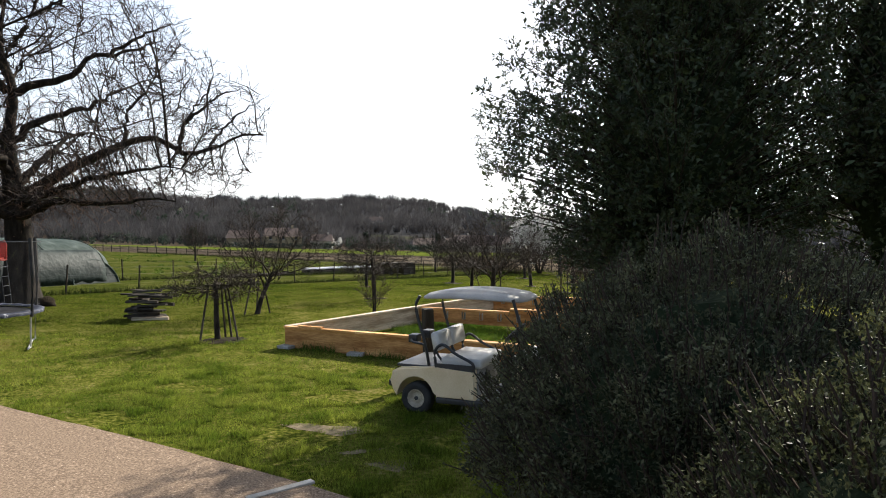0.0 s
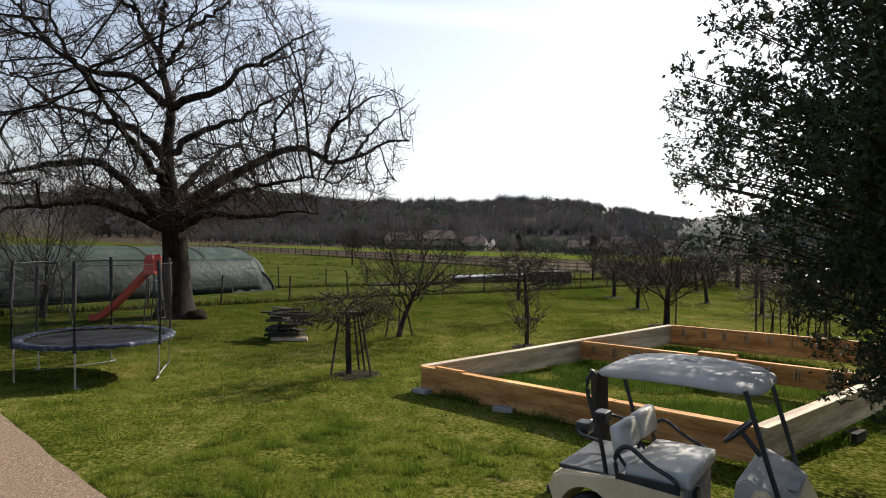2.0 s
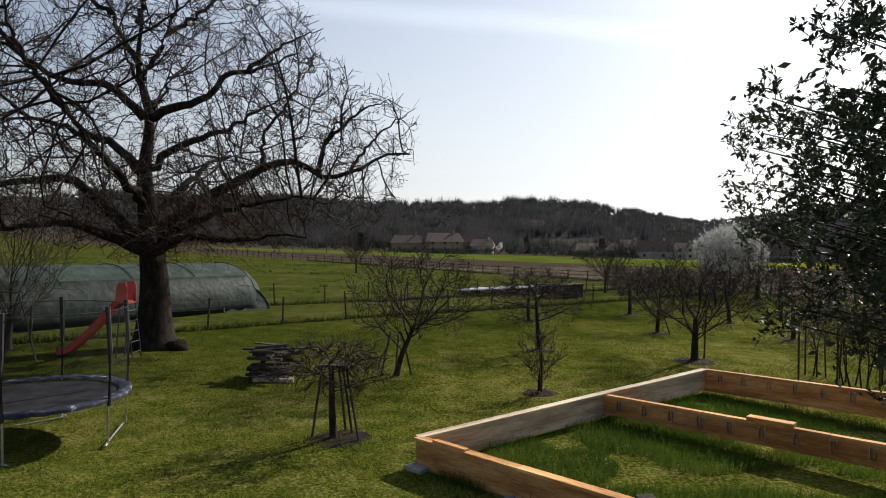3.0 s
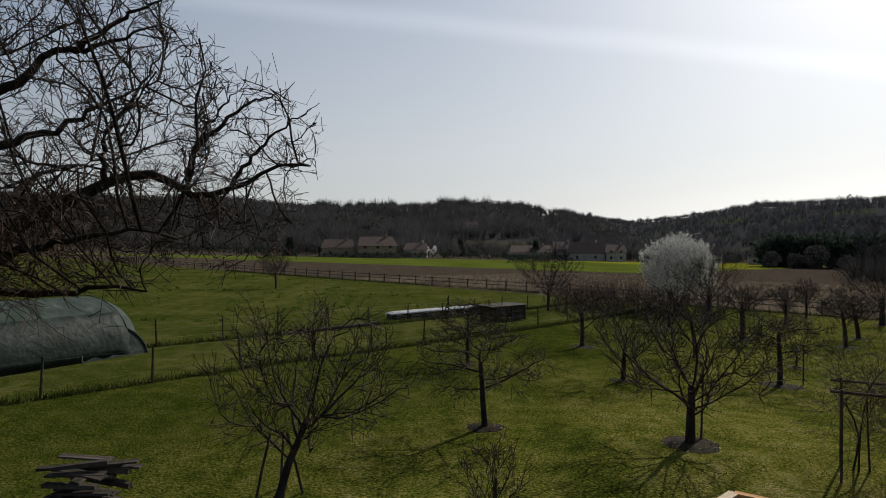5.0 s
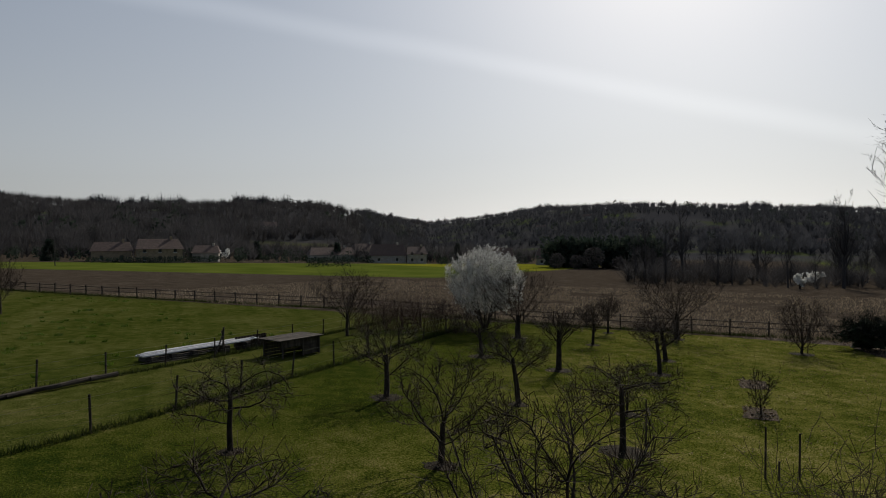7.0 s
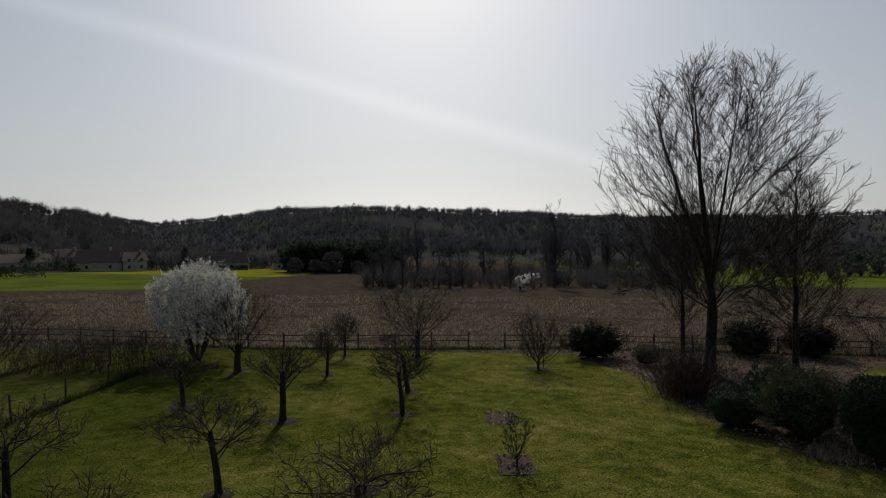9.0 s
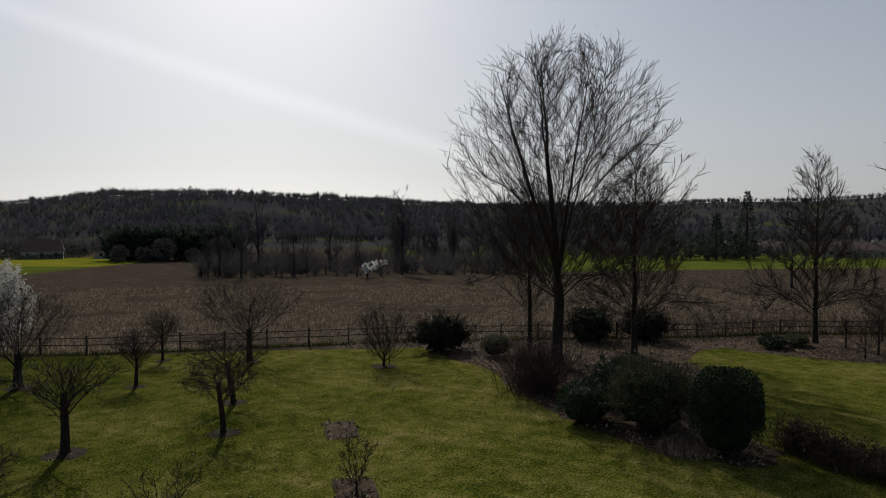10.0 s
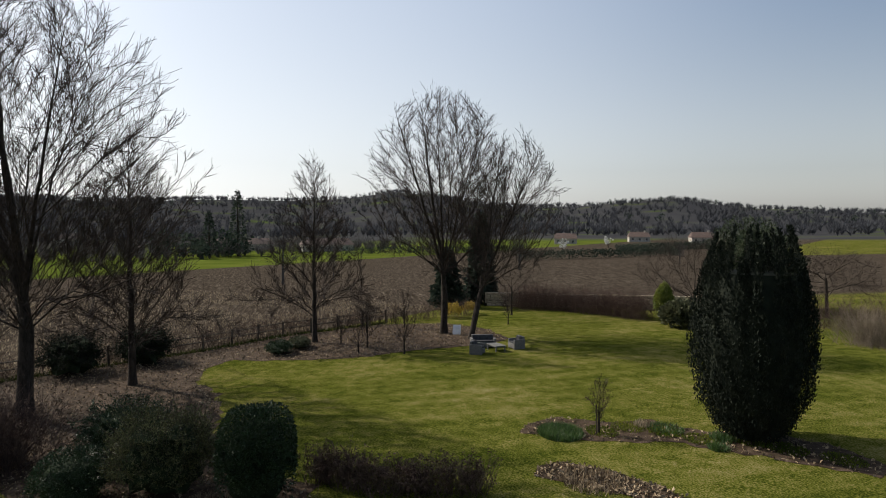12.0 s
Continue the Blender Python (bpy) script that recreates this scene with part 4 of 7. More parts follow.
# ---- timber frame on the lawn ----
def timber_frame():
    A, N, F = Vector((-.58, 12.4, .48)), Vector((4.05, 8.2, .56)), Vector((5.95, 17.45, .66))
    G = N + (F - A) + Vector((-.1, .1, 0))
    t = thing("timber_frame", "low rectangular frame of new pine boards standing on the grass", "timber frame", m=pose(0, 0, 0))

    def wall(name, p, q, high, thick, cap, boards=1, mat=pine_m, inset=0.0):
        d = q - p
        L = d.length
        m = Matrix.Translation(p) @ d.to_track_quat("X", "Z").to_matrix().to_4x4()
        w = part(name, box(0, -thick / 2, -high, L, thick / 2, -.045, .006), mat, t, m=m)
        n = max(1, round(L / 2.4))
        for i in range(n):
            b = part("cap_board", box(i * L / n + .004, -cap / 2, -.045, (i + 1) * L / n - .004, cap / 2, 0, .005), pine_m if name != "side_board" else pine_grey, w)
            b.location.z = .002 * (i % 2)
        return w, L

    wall("front_board", A, N, .50, .07, .17)
    wall("side_board", A, F, .50, .07, .17, mat=pine_grey)
    wall("back_board", F, G, .52, .07, .13)
    wall("side_board", N, G, .52, .07, .19, mat=pine_grey)
    M1, M2 = A.lerp(F, .56), N.lerp(G, .56)
    mid, L = wall("middle_beam", M1 - Vector((0, 0, .03)), M2 - Vector((0, 0, .03)), .40, .09, .12)
    part("cap_board", box(L * .46, -.10, .004, L * .46 + .75, .10, .075, .006), pine_m, mid)

    def hangers(p, q, count, side):
        d = q - p
        m = Matrix.Translation(p) @ d.to_track_quat("X", "Z").to_matrix().to_4x4()
        me = None
        for i in range(count):
            x = d.length * (i + .7) / (count + .4)
            if me is None:
                bm = bmesh.new()
                for sx in (-.035, .033):
                    add_box(bm, sx, 0, -.27, sx + .003, .06, -.09)
                    add_box(bm, sx - .02 if sx < 0 else sx, .0, -.27, sx + .003 if sx < 0 else sx + .023, .003, -.07)
                add_box(bm, -.035, 0, -.273, .036, .06, -.27)
                me = bm_mesh("joist_hanger", bm)
                me.materials.append(zinc_m)
            h = part("joist_hanger", me, None, t)
            h.matrix_basis = m @ pose(x, side, 0, 0, 0, 180 if side < 0 else 0)

    hangers(M1 - Vector((0, 0, .03)), M2 - Vector((0, 0, .03)), 11, -.047)
    hangers(F, G, 11, -.037)
    # boards of the near face and the packing under it
    for i, f in enumerate((.02, .34, .86)):
        p = A.lerp(N, f)
        single("packing_block", box(-.18, -.12, 0, .18, .12, .10, .01), stone_m, "pale stone block packed under the timber frame", "block", "packing blocks",
               m=pose(p.x - .08, p.y - .1, gz(p.x, p.y) - .03, 0, 0, -41 + 20 * i))
    p = N.lerp(G, .3)
    single("packing_block", box(-.2, -.1, 0, .2, .1, .14, .01), old_wood, "grey timber block packed beside the timber frame", "block", "packing blocks", m=pose(p.x + .15, p.y - .15, gz(p.x, p.y), 0, 0, 40))
    single("loose_board", box(-.35, -.05, 0, .35, .05, .03, .005), pine_m, "short pine offcut lying on the corner of the frame", "board", m=Matrix.Translation(A + (N - A).normalized() * .75 + Vector((0, 0, .004))) @ (N - A).to_track_quat("X", "Z").to_matrix().to_4x4())
    return [(v.x, v.y) for v in (A, N, G, F)]


FRAME = timber_frame()


# ---- golf cart ----
def loft(sections, close=True):
    """A skin over rings of equal corner count."""
    bm = bmesh.new()
    rings = [[bm.verts.new(p) for p in s] for s in sections]
    n = len(rings[0])
    for a, b in zip(rings, rings[1:]):
        for k in range(n):
            bm.faces.new((a[k], a[(k + 1) % n], b[(k + 1) % n], b[k]))
    if close:
        bm.faces.new(rings[0][::-1])
        bm.faces.new(rings[-1])
    return bm


def profile_bm(pts, y0, y1, bevel=.02):
    """A side outline (x, z) given a width."""
    bm = bmesh.new()
    a = [bm.verts.new((x, y0, z)) for x, z in pts]
    b = [bm.verts.new((x, y1, z)) for x, z in pts]
    n = len(pts)
    bm.faces.new(a)
    bm.faces.new(b[::-1])
    for i in range(n):
        bm.faces.new((a[i], b[i], b[(i + 1) % n], a[(i + 1) % n]))
    if bevel:
        bmesh.ops.bevel(bm, geom=[e for e in bm.edges if abs((e.verts[0].co - e.verts[1].co).y) < 1e-6], offset=bevel, segments=3, affect="EDGES")
    return bm


def revolve(profile, n=28):
    """A ring turned about the y axis from (radius, y) corners."""
    bm = bmesh.new()
    rings = [[bm.verts.new((r * math.cos(a), y, r * math.sin(a))) for r, y in profile] for a in [2 * math.pi * k / n for k in range(n)]]
    k = len(profile)
    for i in range(n):
        p, q = rings[i], rings[(i + 1) % n]
        for j in range(k - 1):
            bm.faces.new((p[j], p[j + 1], q[j + 1], q[j]))
    return bm


def golf_cart():
    m = pose(2.36, 6.02, gz(2.36, 6.0), 0, 0, -34.5)
    c = thing("golf_cart", "old cream two-seat golf cart with grey canopy parked on grass", "golf cart", m=m)
    arch = [(-.83 + .31 * math.cos(a), .27 + .31 * math.sin(a)) for a in np.linspace(math.pi * 1.02, -.02, 12)]
    rear = [(-1.2, .34), (-1.24, .46), (-1.2, .60), (-1.08, .66), (-.5, .70), (.06, .70), (.07, .30), (.05, .27)] + [p for p in arch[::-1]]
    part("rear_body", profile_bm(rear, -.58, .58, .03), cream_m, c, smooth=False)
    farch = [(.70 + .28 * math.cos(a), .27 + .28 * math.sin(a)) for a in np.linspace(math.pi, 0, 10)]
    front = [(.39, .27), (.41, .27)] + farch + [(1.00, .30), (1.05, .40), (1.03, .55), (.94, .72), (.75, .86), (.67, .86)]
    part("front_cowl", profile_bm(front, -.56, .56, .035), cream_m, c)
    part("sill", box(-.52, -.59, .20, .45, .59, .28, .02), black_m, c, "dark sill trim")
    part("floor_mat", box(.05, -.52, .281, .50, .52, .30, .006), floor_m, c, "worn grey floor mat")
    part("dashboard", profile_bm([(.49, .70), (.51, .88), (.60, .93), (.83, .83), (.95, .74), (.85, .72)], -.52, .52, .015), canopy_m, c, "grey cowl top")
    part("seat_base", profile_bm([(-.46, .66), (-.46, .70), (.08, .70), (.075, .32), (.06, .32), (.06, .66)], -.50, .50, 0), floor_m, c)
    cush = box(-.48, -.50, .70, .13, .50, .84, .045)
    part("seat_cushion", cush, vinyl_m, c, smooth=True)
    for y in (-.28, .28):
        b = bmesh.new()
        add_box(b, -.06, -.26, -.135, .06, .26, .135, .05)
        part("backrest", b, vinyl_m, c, m=pose(-.55, y, 1.05, 0, -12, 0), smooth=True)
    part("back_frame", tube_bm(round_path([(-.50, -.3, .70), (-.62, -.3, .86), (-.68, -.3, 1.12)]), .018, 8), black_m, c)
    part("back_frame", tube_bm(round_path([(-.50, .3, .70), (-.62, .3, .86), (-.68, .3, 1.12)]), .018, 8), black_m, c)
    for y in (-.56, .56):
        part("armrest", tube_bm(round_path([(-.52, y, .70), (-.54, y, .92), (-.42, y, 1.02), (-.22, y, .90), (.0, y, .80), (.04, y, .72)]), .022, 8), black_m, c)
        part("side_trim", box(-.54, y - .015 if y < 0 else y, .67, .06, y if y < 0 else y + .015, .76, .006), black_m, c)
        part("front_strut", tube_bm(round_path([(.88, y * .9, .70), (.79, y * .96, 1.0), (.58, y * .97, 1.69)]), .022, 8), black_m, c)
        part("rear_strut", tube_bm(round_path([(-.66, y * .85, .66), (-.72, y * .88, 1.0), (-.86, y * .9, 1.50), (-.80, y * .9, 1.69)]), .022, 8), black_m, c)
    part("bag_deck", box(-1.16, -.50, .655, -.54, .50, .70, .015), black_m, c, "black bag deck")
    part("bag_frame", tube_bm(round_path([(-.74, -.44, .98), (-.98, -.40, 1.02), (-1.02, 0, 1.04), (-.98, .40, 1.02), (-.74, .44, .98)]), .018, 8), black_m, c)
    part("bag_strap", box(-1.06, -.34, .98, -.92, -.16, 1.10, .02), black_m, c)
    part("bag_strap", box(-1.06, .14, .98, -.92, .34, 1.10, .02), black_m, c)
    part("lock_plate", box(.082, -.22, .50, .12, -.08, .62, .008), black_m, c, "black charger socket")
    part("cup_holder", box(.30, -.36, .40, .40, -.16, .48, .02), black_m, c)
    part("bumper", box(-1.29, -.52, .36, -1.2, .52, .46, .03), black_m, c)
    part("nameplate", box(.84, -.2, .775, .95, .2, .79, .004), floor_m, c, m=pose(0, 0, .02, 0, 0, 0))
    # canopy: a domed shell with a raised panel
    def ring(k, z, n=40):
        out = []
        for i in range(n):
            a = 2 * math.pi * i / n
            cx, cy = math.cos(a), math.sin(a)
            p = 5.0
            s = (abs(cx) ** p + abs(cy) ** p) ** (-1 / p)
            out.append((-.05 + .76 * k * s * cx, .60 * k * s * cy, z - .03 - .03 * (cx * s) ** 2))
        return out
    part("canopy", loft([ring(.93, 1.70), ring(.99, 1.70), ring(1.0, 1.715), ring(.97, 1.745), ring(.88, 1.785), ring(.72, 1.80), ring(.70, 1.812), ring(.45, 1.825), ring(.1, 1.83)]), canopy_m, c, "grey moulded canopy", smooth=True)
    # wheels
    tyre = bm_mesh("tyre", revolve([(.13, -.09), (.17, -.105), (.21, -.10), (.228, -.07), (.232, 0), (.228, .07), (.21, .10), (.17, .105), (.13, .09), (.13, -.09)]), True)
    rim = bm_mesh("rim", revolve([(.0, -.055), (.035, -.062), (.06, -.04), (.10, -.045), (.115, -.085), (.135, -.09), (.135, .09), (.0, .09)], 24), True)
    tyre.materials.append(rubber_m)
    rim.materials.append(rim_m)
    for x in (-.83, .70):
        for y, turn in ((-.48, 0), (.48, 180)):
            w = part("wheel", tyre, None, c, m=pose(x, y, .232, 0, 0, turn))
            part("rim", rim, None, w, "cream steel rim")
            hub = tube_bm([(0, -.075, 0), (0, -.03, 0)], .03, 10)
            part("hub_cap", hub, black_m, w)
    # steering
    s = part("steering_column", tube_bm([(.74, .26, .72), (.42, .26, 1.10)], .026, 10), black_m, c)
    q = Vector((-.38, 0, .40)).to_track_quat("Z", "Y").to_matrix().to_4x4()
    mm = Matrix.Translation((.39, .26, 1.13)) @ q
    part("steering_wheel", tube_bm([(math.cos(a) * .18, math.sin(a) * .18, .0) for a in np.linspace(0, 2 * math.pi, 25)], .021, 8), black_m, c, m=mm)
    for a in (90, 210, 330):
        part("wheel_spoke", tube_bm([(0, 0, -.03), (math.cos(radians(a)) * .175, math.sin(radians(a)) * .175, 0)], .014, 6), black_m, c, m=mm)


golf_cart()

pb = bmesh.new()
add_box(pb, -.085, -.08, -.1, .085, .08, 1.30, .02)
for v in pb.verts:
    v.co += Vector((noise.noise(v.co * 3), noise.noise(v.co * 3 + Vector((5, 0, 0))), 0)) * .02
single("old_gatepost", pb, post_m, "dark weathered timber post standing behind the golf cart", "post", m=pose(1.95, 8.0, gz(1.95, 8.0), 2, -3, 12))


# ---- trampoline, slide, tunnel, timber pile ----
def trampoline():
    cx, cy, r, h = -7.65, 13.45, 1.52, .84
    t = thing("trampoline", "round garden trampoline with safety net and worn blue pad", "trampoline", m=pose(cx, cy, gz(cx, cy)))
    ringp = lambda rad, z, n=48: [(rad * math.cos(a), rad * math.sin(a), z) for a in np.linspace(0, 2 * math.pi, n + 1)]
    part("frame_ring", tube_bm(ringp(r, h), .024, 8), steel_m, t)
    bm = bmesh.new()
    bmesh.ops.create_circle(bm, cap_ends=True, radius=r * .90, segments=48)
    for v in bm.verts:
        v.co.z = h - .03
    inner = bmesh.ops.inset_individual(bm, faces=list(bm.faces), thickness=.7)
    for v in bm.verts:
        if v.co.length < r:
            v.co.z = h - .035 - .04 * (1 - math.hypot(v.co.x, v.co.y) / r)
    part("jumping_mat", bm, mat_m, t)
    pad = loft([[(rr * math.cos(a), rr * math.sin(a), z + .012 * math.sin(a * 23) * (rr > 1.4)) for a in np.linspace(0, 2 * math.pi, 49)[:-1]] for rr, z in ((r * .88, h + .005), (r * .91, h + .03), (r * 1.01, h + .035), (r * 1.03, h + .01), (r * 1.025, h - .05))], False)
    part("spring_pad", pad, pad_m, t, "peeling blue and white spring pad", smooth=True)
    feet = {0: -12, 1: 45, 2: 108, 3: 168, 4: 225, 5: 285}
    for k in range(6):
        a = radians(feet[k])
        x, y = r * math.cos(a), r * math.sin(a)
        part("leg", tube_bm([(x, y, h), (x, y, .05), (x * .97, y * .97, .02)], .02, 8), steel_m, t)
        part("net_pole", tube_bm([(x * 1.02, y * 1.02, h - .1), (x * 1.03, y * 1.03, h + .9), (x * 1.0, y * 1.0, 2.5)], .042, 8), rubber_m, t, "black foam-covered pole")
    for k in (0, 2, 4):
        a, b = radians(feet[k]), radians(feet[k + 1])
        part("foot_bar", tube_bm(round_path([(r * math.cos(a), r * math.sin(a), .06), (r * .96 * math.cos(a), r * .96 * math.sin(a), .02), (r * .96 * math.cos(b), r * .96 * math.sin(b), .02), (r * math.cos(b), r * math.sin(b), .06)], 4), .018, 8), steel_m, t)
    n = 72
    net = loft([[(r * k * math.cos(a), r * k * math.sin(a), z) for a in np.linspace(0, 2 * math.pi, n + 1)[:-1]] for k, z in ((.97, h + .03), (.985, 1.2), (.98, 1.8), (.985, 2.42))], False)
    part("safety_net", net, net_m, t, "fine black safety net", smooth=True)
    part("net_cord", tube_bm(ringp(r * .985, 2.42), .008, 5), black_m, t)


trampoline()


def slide():
    t = thing("garden_slide", "faded red plastic garden slide beside the walnut tree", "slide", m=pose(-11.0, 21.2, gz(-11.0, 21.2)))
    base = [(-1.15, 0, .12), (-.8, 0, .20), (-.3, 0, .62), (.3, 0, 1.22), (.75, 0, 1.68), (1.0, 0, 1.74)]
    p = round_path(base, 5)
    prof = [(-.24, .18), (-.21, .18), (-.19, .02), (.19, .02), (.21, .18), (.24, .18), (.215, -.03), (-.215, -.03)]
    part("chute", loft([[(q.x, q.y + a, q.z + b) for a, b in prof] for q in p]), red_m, t)
    hood = profile_bm([(.72, 1.70), (.72, 2.12), (.80, 2.30), (1.0, 2.34), (1.06, 2.2), (1.06, 1.70)], -.30, -.25, .01)
    part("side_panel", hood, red_m, t)
    part("side_panel", profile_bm([(.72, 1.70), (.72, 2.12), (.80, 2.30), (1.0, 2.34), (1.06, 2.2), (1.06, 1.70)], .25, .30, .01), red_m, t)
    part("platform", box(.72, -.25, 1.66, 1.08, .25, 1.71, .01), red_m, t)
    for y in (-.26, .26):
        part("ladder_rail", tube_bm([(1.22, y, 0), (1.04, y, 1.70)], .020, 8), black_m, t)
        part("support_leg", tube_bm([(.70, y, 0), (.84, y, 1.66)], .020, 8), black_m, t)
    for i in range(5):
        f = (i + .6) / 5.4
        part("rung", tube_bm([(1.22 - .18 * f, -.26, 1.7 * f), (1.22 - .18 * f, .26, 1.7 * f)], .016, 8), black_m, t)


slide()


def swing_seat():
    t = thing("swing_frame", "thin dark metal swing frame standing behind the trampoline", "swing", m=pose(-12.6, 20.0, gz(-12.6, 20)))
    part("support_leg", tube_bm([(-.5, 0, 0), (0, 0, 2.0)], .02, 7), black_m, t)
    part("support_leg", tube_bm([(.5, 0, 0), (0, 0, 2.0)], .02, 7), black_m, t)
    part("crossbar", tube_bm([(0, 0, 2.0), (-1.6, .6, 2.0)], .022, 7), black_m, t)


swing_seat()


def tunnel():
    base, d, side = Vector((-9.95, 35.6)), Vector((-.48, -.877)), Vector((-.877, .48))
    w, h, L = 2.6, 2.35, 26.0
    t = thing("polytunnel", "long green tarpaulin-covered polytunnel beyond the fence", "polytunnel", m=pose(0, 0, 0))

    def ring(s, k):
        out = []
        for a in np.linspace(0, math.pi, 21):
            o = base + d * s + side * (w - w * k * math.cos(a))
            z = gz(o.x, o.y) - .05 + h * k * math.sin(a) ** .8
            z += .035 * noise.noise((s * 1.6, a * 2.2, 1)) * k
            o += side * .04 * noise.noise((s * 2.2, a * 3, 7))
            out.append((o.x, o.y, z))
        return out
    secs = [ring(-.05, .30), ring(.0, .52), ring(.12, .74), ring(.4, .90), ring(.9, .98)]
    s = 1.4
    while s < L:
        secs.append(ring(s, 1.0 - .012 * (math.sin(s * math.pi / .95) ** 2)))
        s += .45
    part("cover", loft(secs, False), tarp_m, t, "wrinkled green tarpaulin", smooth=True)
    # lower band: a sheet, with shadow added through its dark colour
    skirt = []
    for q in np.arange(1.0, L - .5, .4):
        row = []
        for a in np.linspace(.02, .78, 9):
            o = base + d * q + side * (w - w * 1.012 * math.cos(a) + .05 * noise.noise((q * 2.1, a * 4, 3)))
            row.append((o.x, o.y, gz(o.x, o.y) - .05 + h * 1.012 * math.sin(a) ** .8))
        for a in np.linspace(.78, .02, 9):
            o = base + d * q + side * (w - w * .99 * math.cos(a))
            row.append((o.x, o.y, gz(o.x, o.y) - .05 + h * .99 * math.sin(a) ** .8))
        skirt.append(row)
    part("skirt", loft(skirt), skirt_m, t, "green tarpaulin skirt over the lower side, darkened for shadow", smooth=True)
    for k in range(8):
        s = 1.0 + k * 3.2
        part("hoop", tube_bm([(x, y, z + .012) for x, y, z in ring(s, 1.004)], .02, 6), tarp_m, t)
    dp = []
    for a in np.linspace(0, math.pi, 13):
        o = base + d * (1.7 - 1.5 * math.cos(a)) - side * .05
        dp.append((o.x + side.x * .35 * math.sin(a), o.y + side.y * .35 * math.sin(a), gz(o.x, o.y) + 1.25 * math.sin(a)))
    part("side_door_arch", tube_bm(dp, .05, 7), tarp_m, t)
    flap = bmesh.new()
    vs = [flap.verts.new(p) for p in dp]
    flap.faces.new(vs)
    ex = bmesh.ops.extrude_face_region(flap, geom=list(flap.faces))
    bmesh.ops.translate(flap, vec=(side.x * .03, side.y * .03, 0), verts=[v for v in ex["geom"] if isinstance(v, bmesh.types.BMVert)])
    part("door_flap", flap, skirt_m, t)


tunnel()


def plank_pile():
    rng = random.Random(8)
    t = thing("plank_pile", "untidy pile of weathered grey planks and pallets on the lawn", "plank pile", m=pose(-5.1, 19.35, gz(-5.1, 19.35), 0, 0, -8))
    z = 0
    for i in range(30):
        L = rng.uniform(.75, 1.45)
        wd, th = rng.choice(((.10, .10), (.16, .05), (.20, .035), (.13, .07)))
        x, y = rng.uniform(-.22, .22), rng.uniform(-.38, .38)
        layer = int(i / 3.4)
        b = part("plank", box(-L / 2, -wd / 2, 0, L / 2, wd / 2, th, .006), old_wood, t,
                 m=pose(x, y, layer * .108, rng.uniform(-3, 3), rng.uniform(-5, 5), rng.uniform(-24, 24) + (90 if i % 9 == 4 else 0)))
    for i in range(5):
        part("plank", box(-.55, -.05, 0, .55, .05, .09, .006), pine_grey if i < 2 else old_wood, t, m=pose(.3 - .1 * i, -.5 + .24 * i, .01 + .001 * i, 0, 0, 6 - 3 * i))


plank_pile()


# ---- the flat-headed tree with its crutches, and stakes ----
def stake(x, y, h, lx, ly, r=.028, label="weathered wooden stake beside a fruit tree"):
    single("stake", tube_bm([(0, 0, -.1), (lx * .5, ly * .5, h * .5), (lx, ly, h)], r, 7, taper=.85), post_m, label, "stake", "tree stakes", m=pose(x, y, gz(x, y)))


orchard_tree(-2.25, 13.85, 1.98, .84, 321, "flat", 1.42, (-.06, 0), .075, label="bare flat-topped fruit tree held up on wooden props", twigs=420)
soil_ring(-2.2, 13.9, .62, 40)
cr = thing("tree_props", "wooden props and a cross-board under a flat-topped tree", "props", m=pose(-2.25, 13.85, gz(-2.25, 13.85)))
for a, b in (((-.44, .08), (-.22, .02)), ((.12, .58), (.05, .18)), ((.50, -.12), (.22, .0)), ((.30, .32), (.14, .1))):
    part("prop", tube_bm([(a[0], a[1], -.05), ((a[0] + b[0]) / 2, (a[1] + b[1]) / 2, .7), (b[0], b[1], 1.40)], .026, 7), post_m, cr)
part("cross_board", box(-.30, -.05, 1.37, .34, .05, 1.41, .005), old_wood, cr)
part("cross_board", box(-.05, -.2, 1.412, .05, .3, 1.44, .005), old_wood, cr)
for x, y, h, lx, ly in ((-2.1, 19.4, 1.25, .28, .1), (-1.25, 19.75, 1.2, -.3, -.1), (-1.75, 20.1, 1.1, .1, -.2), (7.65, 22.1, 1.75, .05, 0), (14.9, 29.35, 1.45, 0, 0), (8.95, 29.4, 1.0, -.38, .1), (2.05, 17.35, 1.0, 0, 0), (13.75, 35.3, 1.5, -.12, 0),
                        (16.05, 26.1, 1.35, 0, 0), (16.9, 25.8, 1.2, 0, 0), (16.3, 25.9, .5, 0, 0), (37.0, 41.9, 1.1, 0, 0)):
    stake(x, y, h, lx, ly)


